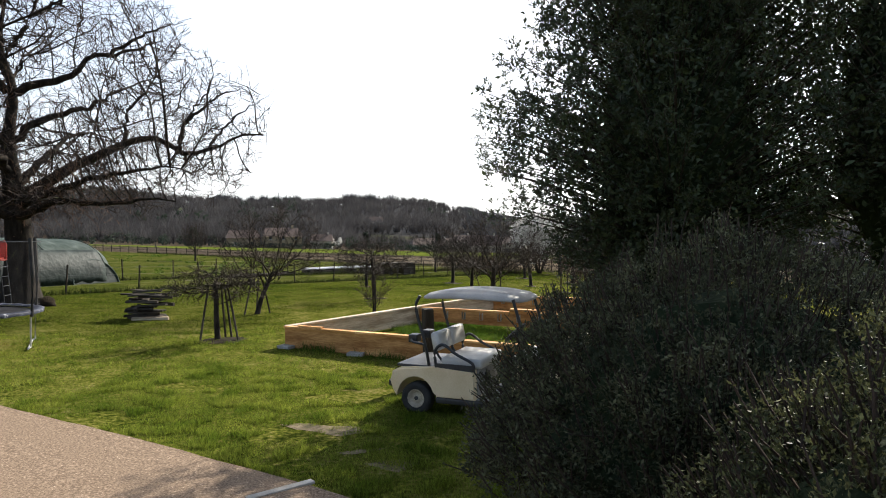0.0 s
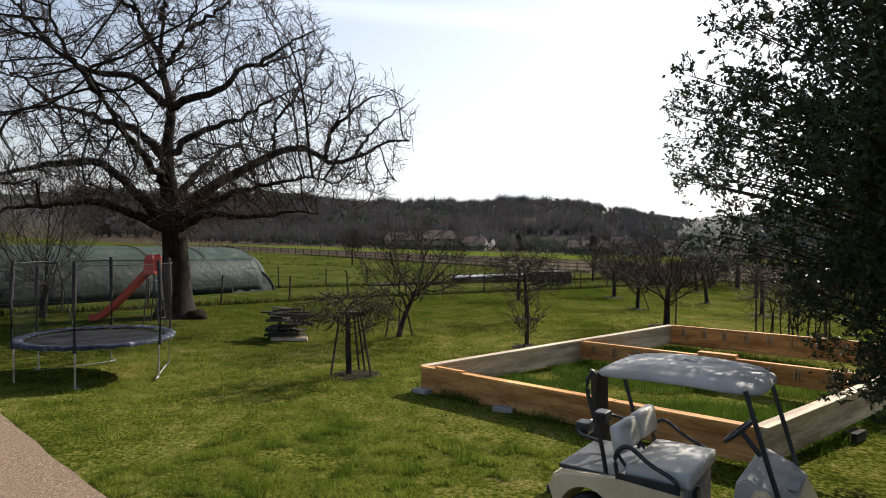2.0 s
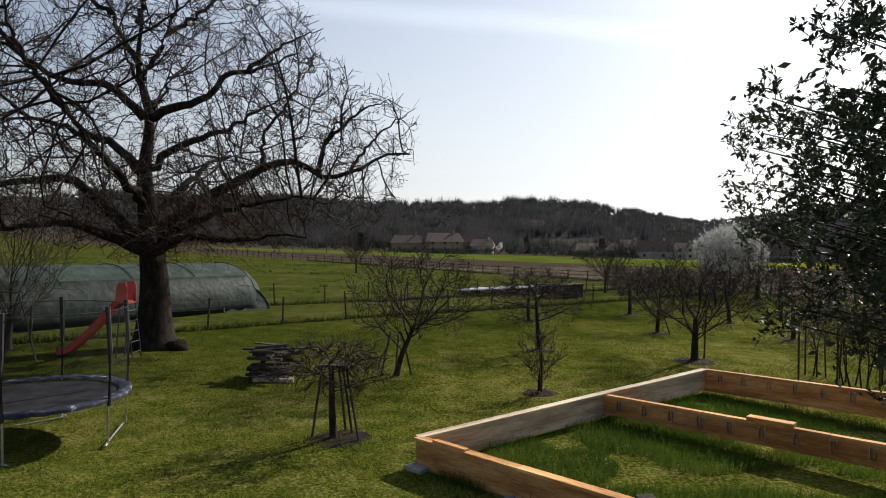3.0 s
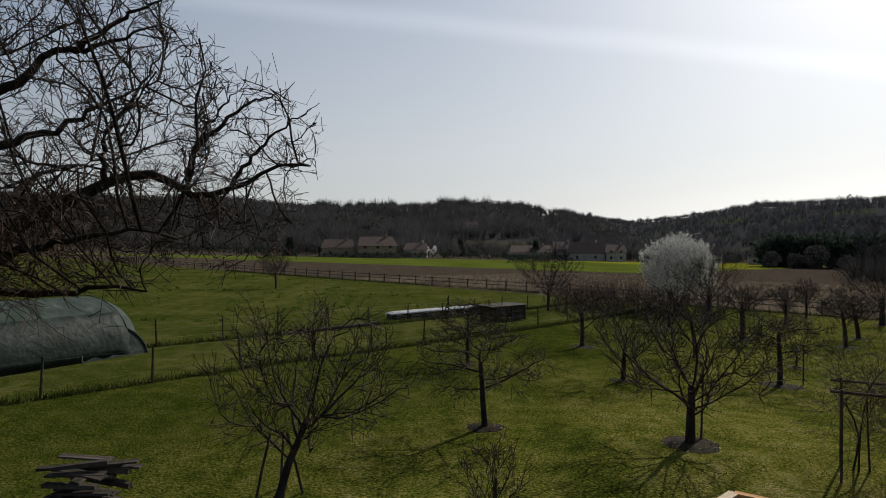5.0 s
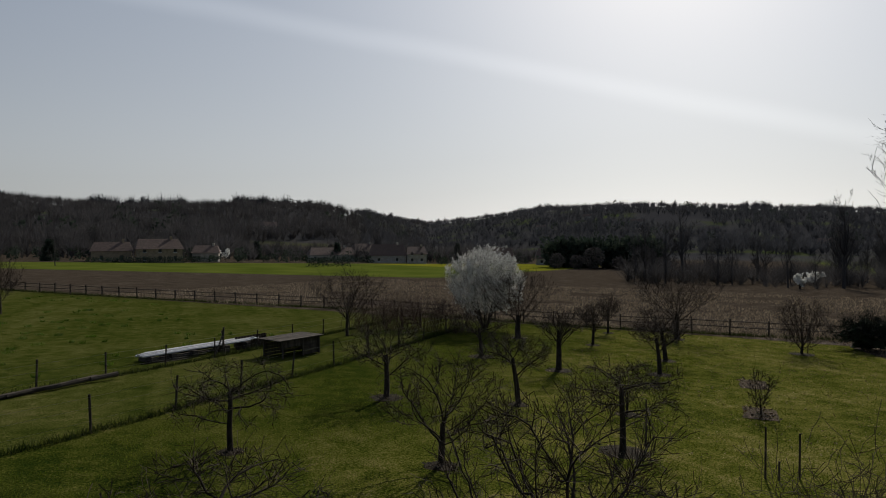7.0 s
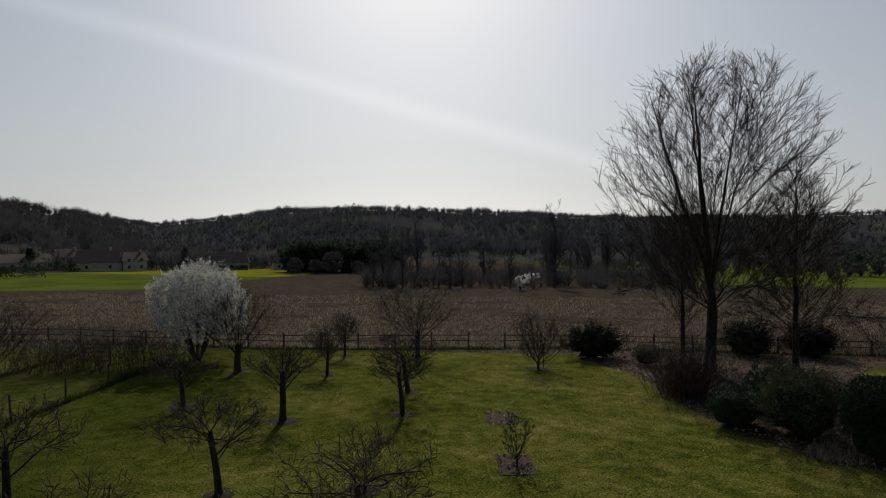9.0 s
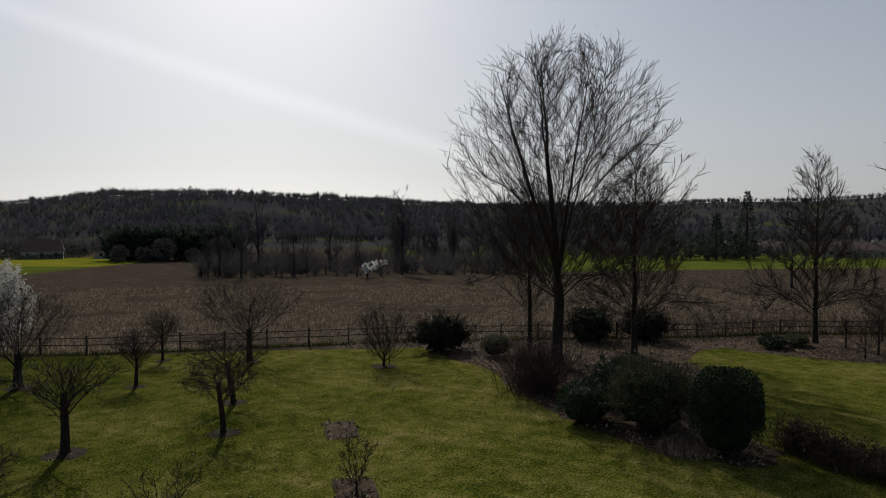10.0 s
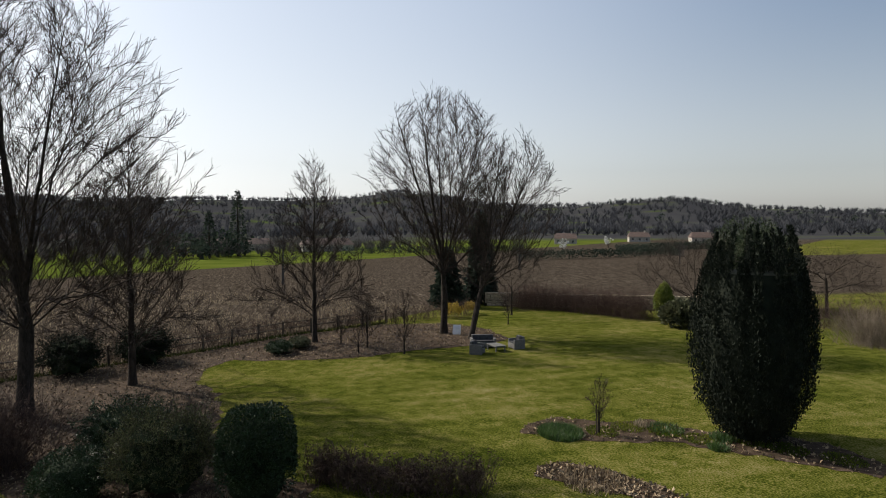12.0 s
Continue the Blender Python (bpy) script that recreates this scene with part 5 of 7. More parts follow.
# ---- vine on a trellis beyond the timber frame ----
def trellis():
    t = thing("vine_trellis", "bare vine trained over a rough wooden trellis", "vine", m=pose(10.2, 19.3, gz(10.2, 19.3), 0, 0, -35))
    rng = np.random.default_rng(77)
    for x, y in ((-.9, -.6), (-.9, .6), (.9, -.6), (.9, .6), (0, -.7)):
        part("post", tube_bm([(x, y, -.1), (x, y, 1.85)], .026, 7), post_m, t)
    for y in (-.6, .6):
        part("rail", tube_bm([(-1.1, y, 1.8), (1.1, y, 1.82)], .03, 6), post_m, t)
    P, Q = [], []
    for i in range(12):
        a = rng.uniform(0, 6.28)
        b = np.array([rng.uniform(-1, 1), rng.uniform(-.6, .6), 0])
        P.append(resample([b, b + [rng.normal() * .1, rng.normal() * .1, .9], b + [rng.normal() * .3, rng.normal() * .3, 1.7], b + [math.cos(a) * 1.0, math.sin(a) * .8, 1.9 + rng.uniform(-.5, .4)]], 8))
        Q.append(np.linspace(.024, .008, 8))
    P, Q = np.array(P), np.array(Q)
    for p, q in zip(P, Q):
        part("stem", tubes("stem", p[None], q[None], 6), bark, t)
    P2, Q2 = sprout(P, Q, 230, rng, .2, 1, (30, 80), (.3, .7), 6, .25, -.02, (.3, .45))
    P3, Q3 = sprout(P2, Q2, 1000, rng, .1, 1, (30, 80), (.4, .9), 5, .25, .0, (.5, .7))
    tagged(part("twig_growth", tubes("twig_growth", np.concatenate([P2[:, :5], P3]), np.maximum(np.concatenate([Q2[:, :5], Q3]), .004), 3), twig_m, t), kind="stuff")


trellis()


# ---- fences ----
def wire_fence(name, label, pts, spacing, h, seed, tilt=4, wires=(.35, .75, 1.05), strip=True):
    rng = random.Random(seed)
    f = thing(name, label, "fence")
    p = [Vector(q) for q in pts]
    at = []
    for a, b in zip(p, p[1:]):
        n = max(1, round((b - a).length / spacing))
        at += [a.lerp(b, i / n) for i in range(n)]
    at.append(p[-1])
    for q in at:
        hh = h * rng.uniform(.88, 1.1)
        part("post", tube_bm([(0, 0, -.15), (.005, 0, hh * .5), (0, 0, hh)], .045, 7, taper=.85), post_m, f, m=pose(q.x, q.y, gz(q.x, q.y), rng.uniform(-tilt, tilt), rng.uniform(-tilt, tilt), rng.uniform(0, 90)))
    for w in wires:
        part("wire", tube_bm([(q.x, q.y, gz(q.x, q.y) + w * h / 1.15) for q in at], .0035, 3), zinc_m, f)
    if strip:
        nr = np.random.default_rng(seed)
        C = []
        for a, b in zip(at, at[1:]):
            n = int((b - a).length * 130)
            t = nr.uniform(0, 1, n)
            o = nr.normal(size=n) * .12
            x, y = a.x + (b.x - a.x) * t - o * .7, a.y + (b.y - a.y) * t + o * .7
            C.append(np.stack([x, y, [gz(u, v) for u, v in zip(x, y)]], 1))
        blades("fence_grass", "rank grass left unmown under the fence, darkened for shade", np.concatenate(C), nr, (.12, .38), .014, shade_grass)


def blades(name, label, C, rng, size, width, mat_, lean=.5):
    """Grass: one narrow triangle a blade."""
    n = len(C)
    d = unit(np.stack([rng.normal(size=n) * lean, rng.normal(size=n) * lean, np.ones(n)], 1))
    a = rng.uniform(0, 6.28, n)
    w = np.stack([np.cos(a), np.sin(a), np.zeros(n)], 1) * width
    L = rng.uniform(*size, n)[:, None]
    V = np.stack([C - w - [0, 0, .01], C + w - [0, 0, .01], C + d * L], 1).reshape(-1, 3)
    return single(name, mesh_arrays(name, V, np.arange(3 * n).reshape(-1, 3)), mat_, label, "grass", kind="stuff")


wire_fence("wire_fence", "old wire fence with rough wooden posts along the orchard", [(-26, 11.5), (-18.5, 18.6), (-10.0, 27.2), (-2.96, 34.2), (-.62, 36.2), (8.9, 45.5), (16.4, 53.3), (22.0, 59.2)], 3.4, 1.22, 3)
wire_fence("wire_fence", "second wire fence with rough posts across the paddock", [(-24, 23.5), (-7.9, 39.2), (-1.2, 45.4), (5.8, 52.0), (15.4, 62.1), (18.4, 65.2)], 3.2, 1.15, 4)


def rail_fence():
    rng = random.Random(6)
    f = thing("rail_fence", "dark two-rail timber fence between garden and ploughed field", "fence")
    p = [Vector(q) for q in ((-60, 150), (-38.7, 127), (-5.1, 93.9), (18.4, 73.3), (29.4, 58.6), (45.0, 45.0), (51.5, 36.6), (57.0, 29.6), (62.2, 24.8), (67.5, 16.5))]
    at = []
    for a, b in zip(p, p[1:]):
        n = max(1, round((b - a).length / 2.6))
        at += [a.lerp(b, i / n) for i in range(n)]
    at.append(p[-1])
    for q in at:
        part("post", box(-.055, -.055, -.2, .055, .055, 1.18 * rng.uniform(.96, 1.05), .01), post_m, f, m=pose(q.x, q.y, gz(q.x, q.y), rng.uniform(-2, 2), rng.uniform(-2, 2), 45))
    for a, b in zip(at, at[1:]):
        for z in (.62, 1.02):
            part("rail", tube_bm([(a.x, a.y, gz(a.x, a.y) + z + rng.uniform(-.02, .02)), (b.x, b.y, gz(b.x, b.y) + z + rng.uniform(-.02, .02))], .042, 5), post_m, f)
    nr = np.random.default_rng(61)
    C = []
    for a, b in zip(at[18:], at[19:]):
        n = int((b - a).length * 120)
        t = nr.uniform(0, 1, n)
        o = nr.normal(size=n) * .16
        x, y = a.x + (b.x - a.x) * t - o * .7, a.y + (b.y - a.y) * t - o * .7
        C.append(np.stack([x, y, [gz(u, v) for u, v in zip(x, y)]], 1))
    blades("fence_grass", "rough grass and weeds along the rail fence, darkened for shade", np.concatenate(C), nr, (.15, .42), .018, shade_grass)


rail_fence()


# ---- things by the paddock fence ----
def pipe_stack():
    t = thing("pipe_stack", "stack of long white pipes on dark bearers by the fence", "pipe stack", m=pose(3.2, 51.2, gz(3.2, 51.2), 0, 0, 33))
    rng = random.Random(4)
    for i in range(7):
        part("pipe", tube_bm([(-3.9 + rng.uniform(-.3, .4), -.42 + .13 * i, .44 + .05 * (i % 2)), (2.6 + rng.uniform(-.3, .9), -.42 + .13 * i + rng.uniform(-.12, .12), .47 + .05 * (i % 2))], .05, 8), white_m if i % 3 else pipe_m, t)
    for x in (-3.5, -2.4, -1.2, .8, 2.2):
        part("bearer", box(x - .14, -.62, -.02, x + .14, .62, .38, .01), old_wood, t)
    for i in range(9):
        z = .02 + .07 * (i % 4)
        part("plank", box(-4.4 + .25 * i, -.78 + .14 * i, z, -1.5 + .3 * i, -.66 + .14 * i, z + .06, .005), old_wood, t)
    for x, z, tilt in ((-.1, 1.25, 24), (.35, 1.45, 3), (.5, 1.3, -8)):
        part("post", tube_bm([(0, 0, -.1), (0, 0, z)], .045, 7), old_wood, t, m=pose(x, -.75, 0, 0, tilt, 0))


pipe_stack()
sh = thing("sheet_stack", "dark corrugated sheets leaning together beside white pipes", "metal sheets", m=pose(5.6, 52.6, gz(5.6, 52.6), 0, 0, 33))
for k in range(3):
    bm = bmesh.new()
    wave = [(-1.1 + 2.2 * i / 44, .02 * math.sin(i * math.pi / 2)) for i in range(45)]
    for z in (0, .72):
        for x, y in wave:
            bm.verts.new((x, y, z))
    bm.verts.ensure_lookup_table()
    for i in range(44):
        bm.faces.new((bm.verts[i], bm.verts[i + 1], bm.verts[i + 46], bm.verts[i + 45]))
    bmesh.ops.solidify(bm, geom=list(bm.faces), thickness=.006)
    part("sheet", bm, post_m, sh, m=pose(.1 * k, .1 * k, 0, -8 - 3 * k, 0, 0))
lg = thing("log_row", "row of grey logs and old boards along the fence", "logs", m=pose(-3.3, 42.9, gz(-3.3, 42.9), 0, 0, 42))
for i in range(7):
    part("log", tube_bm([(-2.9 + .85 * i, .1 * (i % 2), .12), (-1.7 + .85 * i, .1 * (i % 3) - .1, .14)], .10, 8), old_wood, lg)

cx_, cy_ = 7.45, 49.6
cb = thing("animal_shelter", "low dark plank shelter with a flat roof in the paddock", "shelter", m=pose(cx_, cy_, gz(cx_, cy_), 0, 0, 33))
for k in range(5):
    z = .04 + k * .18
    part("plank", box(.15, -.72, z, 1.35, -.69, z + .165, .005), post_m, cb)
    part("plank", box(-1.35, .69, z, 1.35, .72, z + .165, .005), post_m, cb)
    part("plank", box(1.32, -.69, z, 1.35, .69, z + .165, .005), post_m, cb)
    if k > 2:
        part("plank", box(-1.35, -.72, z, .14, -.69, z + .165, .005), post_m, cb)
for k in range(7):
    part("roof_board", box(-1.62, -.92 + k * .265, .975 + .004 * (k % 2), 1.5, -.665 + k * .265, 1.02 + .004 * (k % 2), .008), old_wood, cb)
for x in (-1.28, .12, 1.28):
    for y in (-.755, .755):
        part("corner_post", box(x - .05, y - .034, 0, x + .05, y + .034, .97, .005), post_m, cb)


def field_gate():
    """A small timber gate with braced posts where the fences meet."""
    g = thing("field_gate", "small weathered timber gate with diagonal brace between fence posts", "gate", m=pose(17.3, 60.6, gz(17.3, 60.6), 0, 0, -40))
    for x in (-1.5, 0, 1.5):
        part("post", box(x - .07, -.07, -.1, x + .07, .07, 1.45, .015), post_m, g)
    for z in (.25, .5, .75, 1.0, 1.22):
        part("bar", box(.08, -.02, z, 1.42, .02, z + .09, .006), post_m, g)
    part("brace", tube_bm([(-1.45, 0, .1), (-.05, 0, 1.2)], .04, 6), post_m, g)
    part("brace", tube_bm([(.1, .035, .3), (1.4, .035, 1.25)], .035, 6), post_m, g)


field_gate()


# ---- evergreen tree and the two shrubs by the drive ----
def evergreen(cx, cy, H, seed, wide, n, label, shoots=10):
    rng = np.random.default_rng(seed)
    zb = 1.0
    prof = lambda u: wide * np.interp(u, [0, .10, .165, .21, .255, .33, .45, .62, .82, 1], [1.4, 1.75, 2.0, 2.4, 3.3, 3.5, 3.2, 2.6, 1.6, .3])
    t = thing("evergreen_oak", label, "tree", m=pose(cx, cy, gz(cx, cy)))
    part("trunk", tubes("trunk", resample([(0, 0, -.1), (.05, .05, 2), (0, .1, 5), (.1, 0, 8.6)], 14)[None], np.linspace(.26, .03, 14)[None], 10), bark, t)
    P, Q, I, S = [], [], [], []
    for i in range(n):
        u = rng.uniform(0, 1) ** .85
        a = rng.uniform(0, 2 * math.pi)
        R = prof(u) * (1 + .16 * noise.noise((math.cos(a) * 2.0, math.sin(a) * 2.0, u * 6)) + .14 * noise.noise((math.cos(a) * 6, math.sin(a) * 6, u * 14)))
        k = rng.uniform(.08, 1.0) ** .36
        tip = np.array([math.cos(a) * R * k, math.sin(a) * R * k, zb + u * (H - zb)])
        s = np.array([0, 0, max(1.2, tip[2] * .75 - .3)])
        P.append(resample([s, s * .5 + tip * .5 + [0, 0, .15], tip], 6))
        Q.append(np.linspace(.024, .006, 6))
        d = unit(rng.normal(size=(shoots, 3)) * .8 + unit(tip * [1, 1, .2]) * .8 + [0, 0, .25])
        b = tip + rng.normal(size=(shoots, 3)) * .10
        e = b + d * rng.uniform(.14, .30, shoots)[:, None]
        S.append(np.stack([b, e], 1))
        if tip[2] < 2.3:
            continue
        f = rng.uniform(.30, .95, (56, 1))
        I.append(tip * (f * [1, 1, 0] + [0, 0, .98]) + rng.normal(size=(56, 3)) * .30)
    # solid dark core, added in place of the crown's shaded depth
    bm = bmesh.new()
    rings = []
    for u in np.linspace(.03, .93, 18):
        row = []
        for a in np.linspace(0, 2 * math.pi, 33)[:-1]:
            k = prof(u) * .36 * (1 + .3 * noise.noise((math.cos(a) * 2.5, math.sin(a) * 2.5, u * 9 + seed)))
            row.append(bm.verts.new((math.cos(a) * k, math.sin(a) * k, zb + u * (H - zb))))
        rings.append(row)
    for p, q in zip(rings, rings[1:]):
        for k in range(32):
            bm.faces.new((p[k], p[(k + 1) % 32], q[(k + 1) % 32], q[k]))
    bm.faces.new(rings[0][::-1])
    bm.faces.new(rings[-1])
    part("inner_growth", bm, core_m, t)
    P, Q, S = np.array(P), np.array(Q), np.concatenate(S)
    tagged(part("branchwork", tubes("branchwork", P, Q, 4), bark, t), kind="stuff")
    tagged(part("twig_growth", tubes("twig_growth", S, np.tile([.005, .0025], (len(S), 1)), 3), twig_m, t), kind="stuff")
    m = 13
    f = rng.uniform(.05, 1, (len(S), m, 1)) ** .7
    L = (S[:, 0][:, None] * (1 - f) + S[:, 1][:, None] * f + rng.normal(size=(len(S), m, 3)) * .012).reshape(-1, 3)
    D = np.repeat(unit(S[:, 1] - S[:, 0]), m, 0)
    keep = L[:, 2] > .25
    tagged(part("foliage", leaves("foliage", L[keep], rng, (.048, .085), .42, .1, D[keep] * .9), laurel_leaf, t, "glossy dark green leaves"), kind="stuff")
    tagged(part("inner_foliage", leaves("inner_foliage", np.concatenate(I), rng, (.07, .14), .5, 0), laurel_leaf, t), kind="stuff")


evergreen(6.15, 7.2, 10.0, 21, 1.0, 1100, "dense dark evergreen tree with small glossy leaves")
# extra crown, added to fill the first tree's right side in the camera's view
evergreen(9.35, 5.3, 9.2, 22, .98, 300, "dense dark evergreen crown added to widen its neighbour")


def shrub(x, y, rx, ry, h, n, seed, mat_, size, name="garden_shrub", label="", tips=True, core=True, boxy=2.2, flat=.0, category="shrub", twig=twig_m, wob=.10, lift=.35, group="", tip_n=90, tip_len=(.10, .30), sprays=False):
    """A leafy bush: a dark solid core for its shaded inside, a shell of many leaves, and shoots that stand out."""
    rng = np.random.default_rng(seed)
    t = thing(name, label, category, group, m=pose(x, y, gz(x, y)))
    d = rng.normal(size=(n, 3))
    d[:, 2] = np.abs(d[:, 2]) - .28
    d = unit(d)
    s = (np.abs(d) ** boxy).sum(1) ** (-1 / boxy)
    bumps = np.array([noise.noise((q[0] * 3.1 + seed, q[1] * 3.1, q[2] * 3.1)) + .5 * noise.noise((q[0] * 8 + seed, q[1] * 8, q[2] * 8)) for q in d])
    k = (s * (1 + wob * bumps) * (1 - .30 * rng.uniform(0, 1, n) ** 2.2))[:, None]
    if sprays:
        # leaves gathered into whorled shoots, with dark gaps between
        m0 = n // 22
        i0 = rng.integers(0, m0, n)
        d = unit(d[:m0][i0] + rng.normal(size=(n, 3)) * .020)
        k = (k[:m0][i0] + rng.normal(size=(n, 1)) * .012)
    c = h * .46
    C = d * k * [rx, ry, h * .54] + [0, 0, c]
    ok = C[:, 2] > .02
    C, d = C[ok], d[ok]
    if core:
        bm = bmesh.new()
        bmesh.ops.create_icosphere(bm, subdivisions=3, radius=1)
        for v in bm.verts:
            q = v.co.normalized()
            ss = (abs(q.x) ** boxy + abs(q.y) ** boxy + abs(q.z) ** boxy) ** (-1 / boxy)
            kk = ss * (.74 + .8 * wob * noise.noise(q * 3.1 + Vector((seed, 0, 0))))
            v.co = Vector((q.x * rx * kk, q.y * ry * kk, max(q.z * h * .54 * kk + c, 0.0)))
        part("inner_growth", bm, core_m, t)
    P = []
    if tips:
        m = max(40, n // tip_n)
        i = rng.choice(len(C), m)
        L = rng.uniform(*tip_len, m)[:, None]
        e = unit(d[i] * .7 + [0, 0, .7] + rng.normal(size=(m, 3)) * .25)
        P = np.stack([C[i] - e * .1, C[i] + e * L * .5, C[i] + e * L], 1)
        tagged(part("shoot_growth", tubes("shoot_growth", P, np.tile([.006, .005, .003], (m, 1)), 3), twig, t), kind="stuff")
        f = rng.uniform(0, 1, (m, 14, 1))
        C2 = (P[:, 0][:, None] * (1 - f) + P[:, 2][:, None] * f).reshape(-1, 3) + rng.normal(size=(m * 14, 3)) * .015
        C, d = np.concatenate([C, C2]), np.concatenate([d, np.zeros((m * 14, 3))])
    tagged(part("foliage", leaves("foliage", C, rng, size, .42, lift, d * .9), mat_, t), kind="stuff")
    return t


shrub(2.53, .72, 1.76, 1.76, 2.5, 84000, 31, shrub_leaf, (.019, .038), label="large rounded evergreen shrub with small grey-green leaves by the drive", boxy=1.66, wob=.16, tip_n=24, tip_len=(.06, .17), sprays=True)
shrub(1.85, -1.38, 1.0, .95, 2.2, 52000, 32, lit_olive_leaf, (.015, .029), label="rounded shrub beside a larger one by the drive, lightened for sunlight", boxy=1.85, wob=.16, tip_n=24, tip_len=(.05, .13), sprays=True)


# ---- grass near the drive and inside the frame ----
def lawn_blades():
    rng = np.random.default_rng(9)
    LAWN = [(-8.3, 10.9), (-5.3, 8.15), (-4.4, 7.3), (-2.35, 5.5), (-.45, 3.75), (1.6, 1.7), (4.5, 3.5), (3.9, 8.0), (-.7, 12.3), (-1.0, 16), (-9.5, 16)]
    C = scatter(LAWN, 110000, rng)
    near = scatter([(-4.4, 7.3), (-2.35, 5.5), (-.45, 3.75), (1.0, 2.2), (3.2, 4.0), (1.2, 9), (-2.2, 10.5)], 130000, rng)
    C = np.concatenate([C, near])
    keep = np.array([noise.noise((x * .9, y * .9, 0)) + .6 * noise.noise((x * 3, y * 3, 4)) > -.35 and (math.hypot((x - .1) / .75, (y - 5.4) / .35) > 1 or noise.noise((x * 6, y * 6, 1)) > -.02) for x, y, _ in C])
    C = C[keep]
    tuft = np.array([noise.noise((x * 2.6, y * 2.6, 8)) for x, y, _ in C]) > .12
    blades("lawn_grass", "short mown green grass of the lawn", C[~tuft], rng, (.018, .045), .0040, near_grass, .8)
    blades("lawn_grass", "tufts of longer green grass in the lawn", C[tuft], rng, (.05, .125), .0052, near_grass, .7)
    I = scatter(FRAME, 52000, rng)
    keep = np.array([noise.noise((x * .8, y * .8, 2)) > -.25 for x, y, _ in I])
    blades("frame_grass", "lush longer green grass growing inside the timber frame", I[keep], rng, (.08, .22), .006, rank_grass, .6)
    edge = []
    for p, q in zip(FRAME[:2], FRAME[1:3]):
        t = rng.uniform(0, 1, 1500)
        o = np.abs(rng.normal(size=1500)) * .12
        x, y = p[0] + (q[0] - p[0]) * t, p[1] + (q[1] - p[1]) * t
        nx, ny = (q[1] - p[1]), -(q[0] - p[0])
        nn = math.hypot(nx, ny)
        x, y = x + nx / nn * (o + .06), y + ny / nn * (o + .06)
        x, y = (x, y)
        edge.append(np.stack([x, y, [gz(u, v) for u, v in zip(x, y)]], 1))
    edge = np.concatenate(edge)
    edge = edge[[noise.noise((x * 2.2, y * 2.2, 5)) > .0 for x, y, _ in edge]]
    blades("edge_grass", "tufts of long grass along the foot of the frame", edge, rng, (.10, .28), .006, rank_grass, .5)


lawn_blades()


def far_lawn_blades():
    rng = np.random.default_rng(12)
    near = scatter([(-12, 15), (-1, 12.6), (5.8, 17.9), (11, 15), (20, 24), (30, 44), (18, 52), (-10, 26)], 140000, rng)
    far = scatter([(11, 15), (27, 12), (30, 22), (36, 34), (42, 43), (32, 54), (20, 40)], 45000, rng)
    east = scatter([(36, 23), (44, 28), (53, 25), (52, 12), (60, 8), (72, 0), (60, -4), (40, -8), (30, 4), (32, 14)], 45000, rng)
    C = np.concatenate([near, far, east])
    w = np.array([noise.noise((x * .35, y * .35, 0)) + .7 * noise.noise((x * 1.6, y * 1.6, 4)) for x, y, _ in C])
    blades("lawn_grass", "tufts of mown grass across the orchard lawn", C[w > -.15], rng, (.03, .085), .0095, grass_blade, .8)


far_lawn_blades()
for poly in ([(-.55, 5.62), (-.2, 5.66), (.1, 5.58), (.45, 5.52), (.6, 5.3), (.25, 5.24), (-.05, 5.3), (-.35, 5.4)], [(.3, 4.62), (.55, 4.66), (.75, 4.5), (.5, 4.38)], [(.55, 3.95), (.8, 4.05), (1.0, 3.9), (.75, 3.74)]):
    single("bare_patch", patch(poly, .05, .006, .30, 8), dirt_m, "worn patch of bare sandy soil in the lawn", "bare soil", "bare patches", kind="structure")


# ---- tall bare trees over the far bed ----
def prune(P, h, half, lean, low, rng):
    """Shortens branches that would stand out of a rounded crown."""
    s = np.ones(len(P))
    room = rng.uniform(.88, 1.06, len(P))
    for _ in range(9):
        Q = P[:, :1] + (P - P[:, :1]) * s[:, None, None]
        u = np.clip(Q[..., 2] / h, 0, 1.3)
        d = Q[..., :2] - np.stack([lean[0] * u, lean[1] * u], -1)
        if low > 1:
            R = half * np.interp(u, [0, .1, .2, .35, .5, .7, .85, 1.0, 1.05], [.6, 1.05 * low, 1.1 * low, 1.1, .88, .62, .42, .12, 0])
        else:
            R = half * np.interp(u, [0, .15, .3, .45, .58, .7, .85, .95, 1.03, 1.3], [.6 * low, low, max(low, .72), .92, 1, .95, .76, .52, .1, 0])
        out = (np.linalg.norm(d, axis=-1) > R * room[:, None] + .05).any(1)
        s = np.where(out, s * .84, s)
    return P[:, :1] + (P - P[:, :1]) * s[:, None, None]


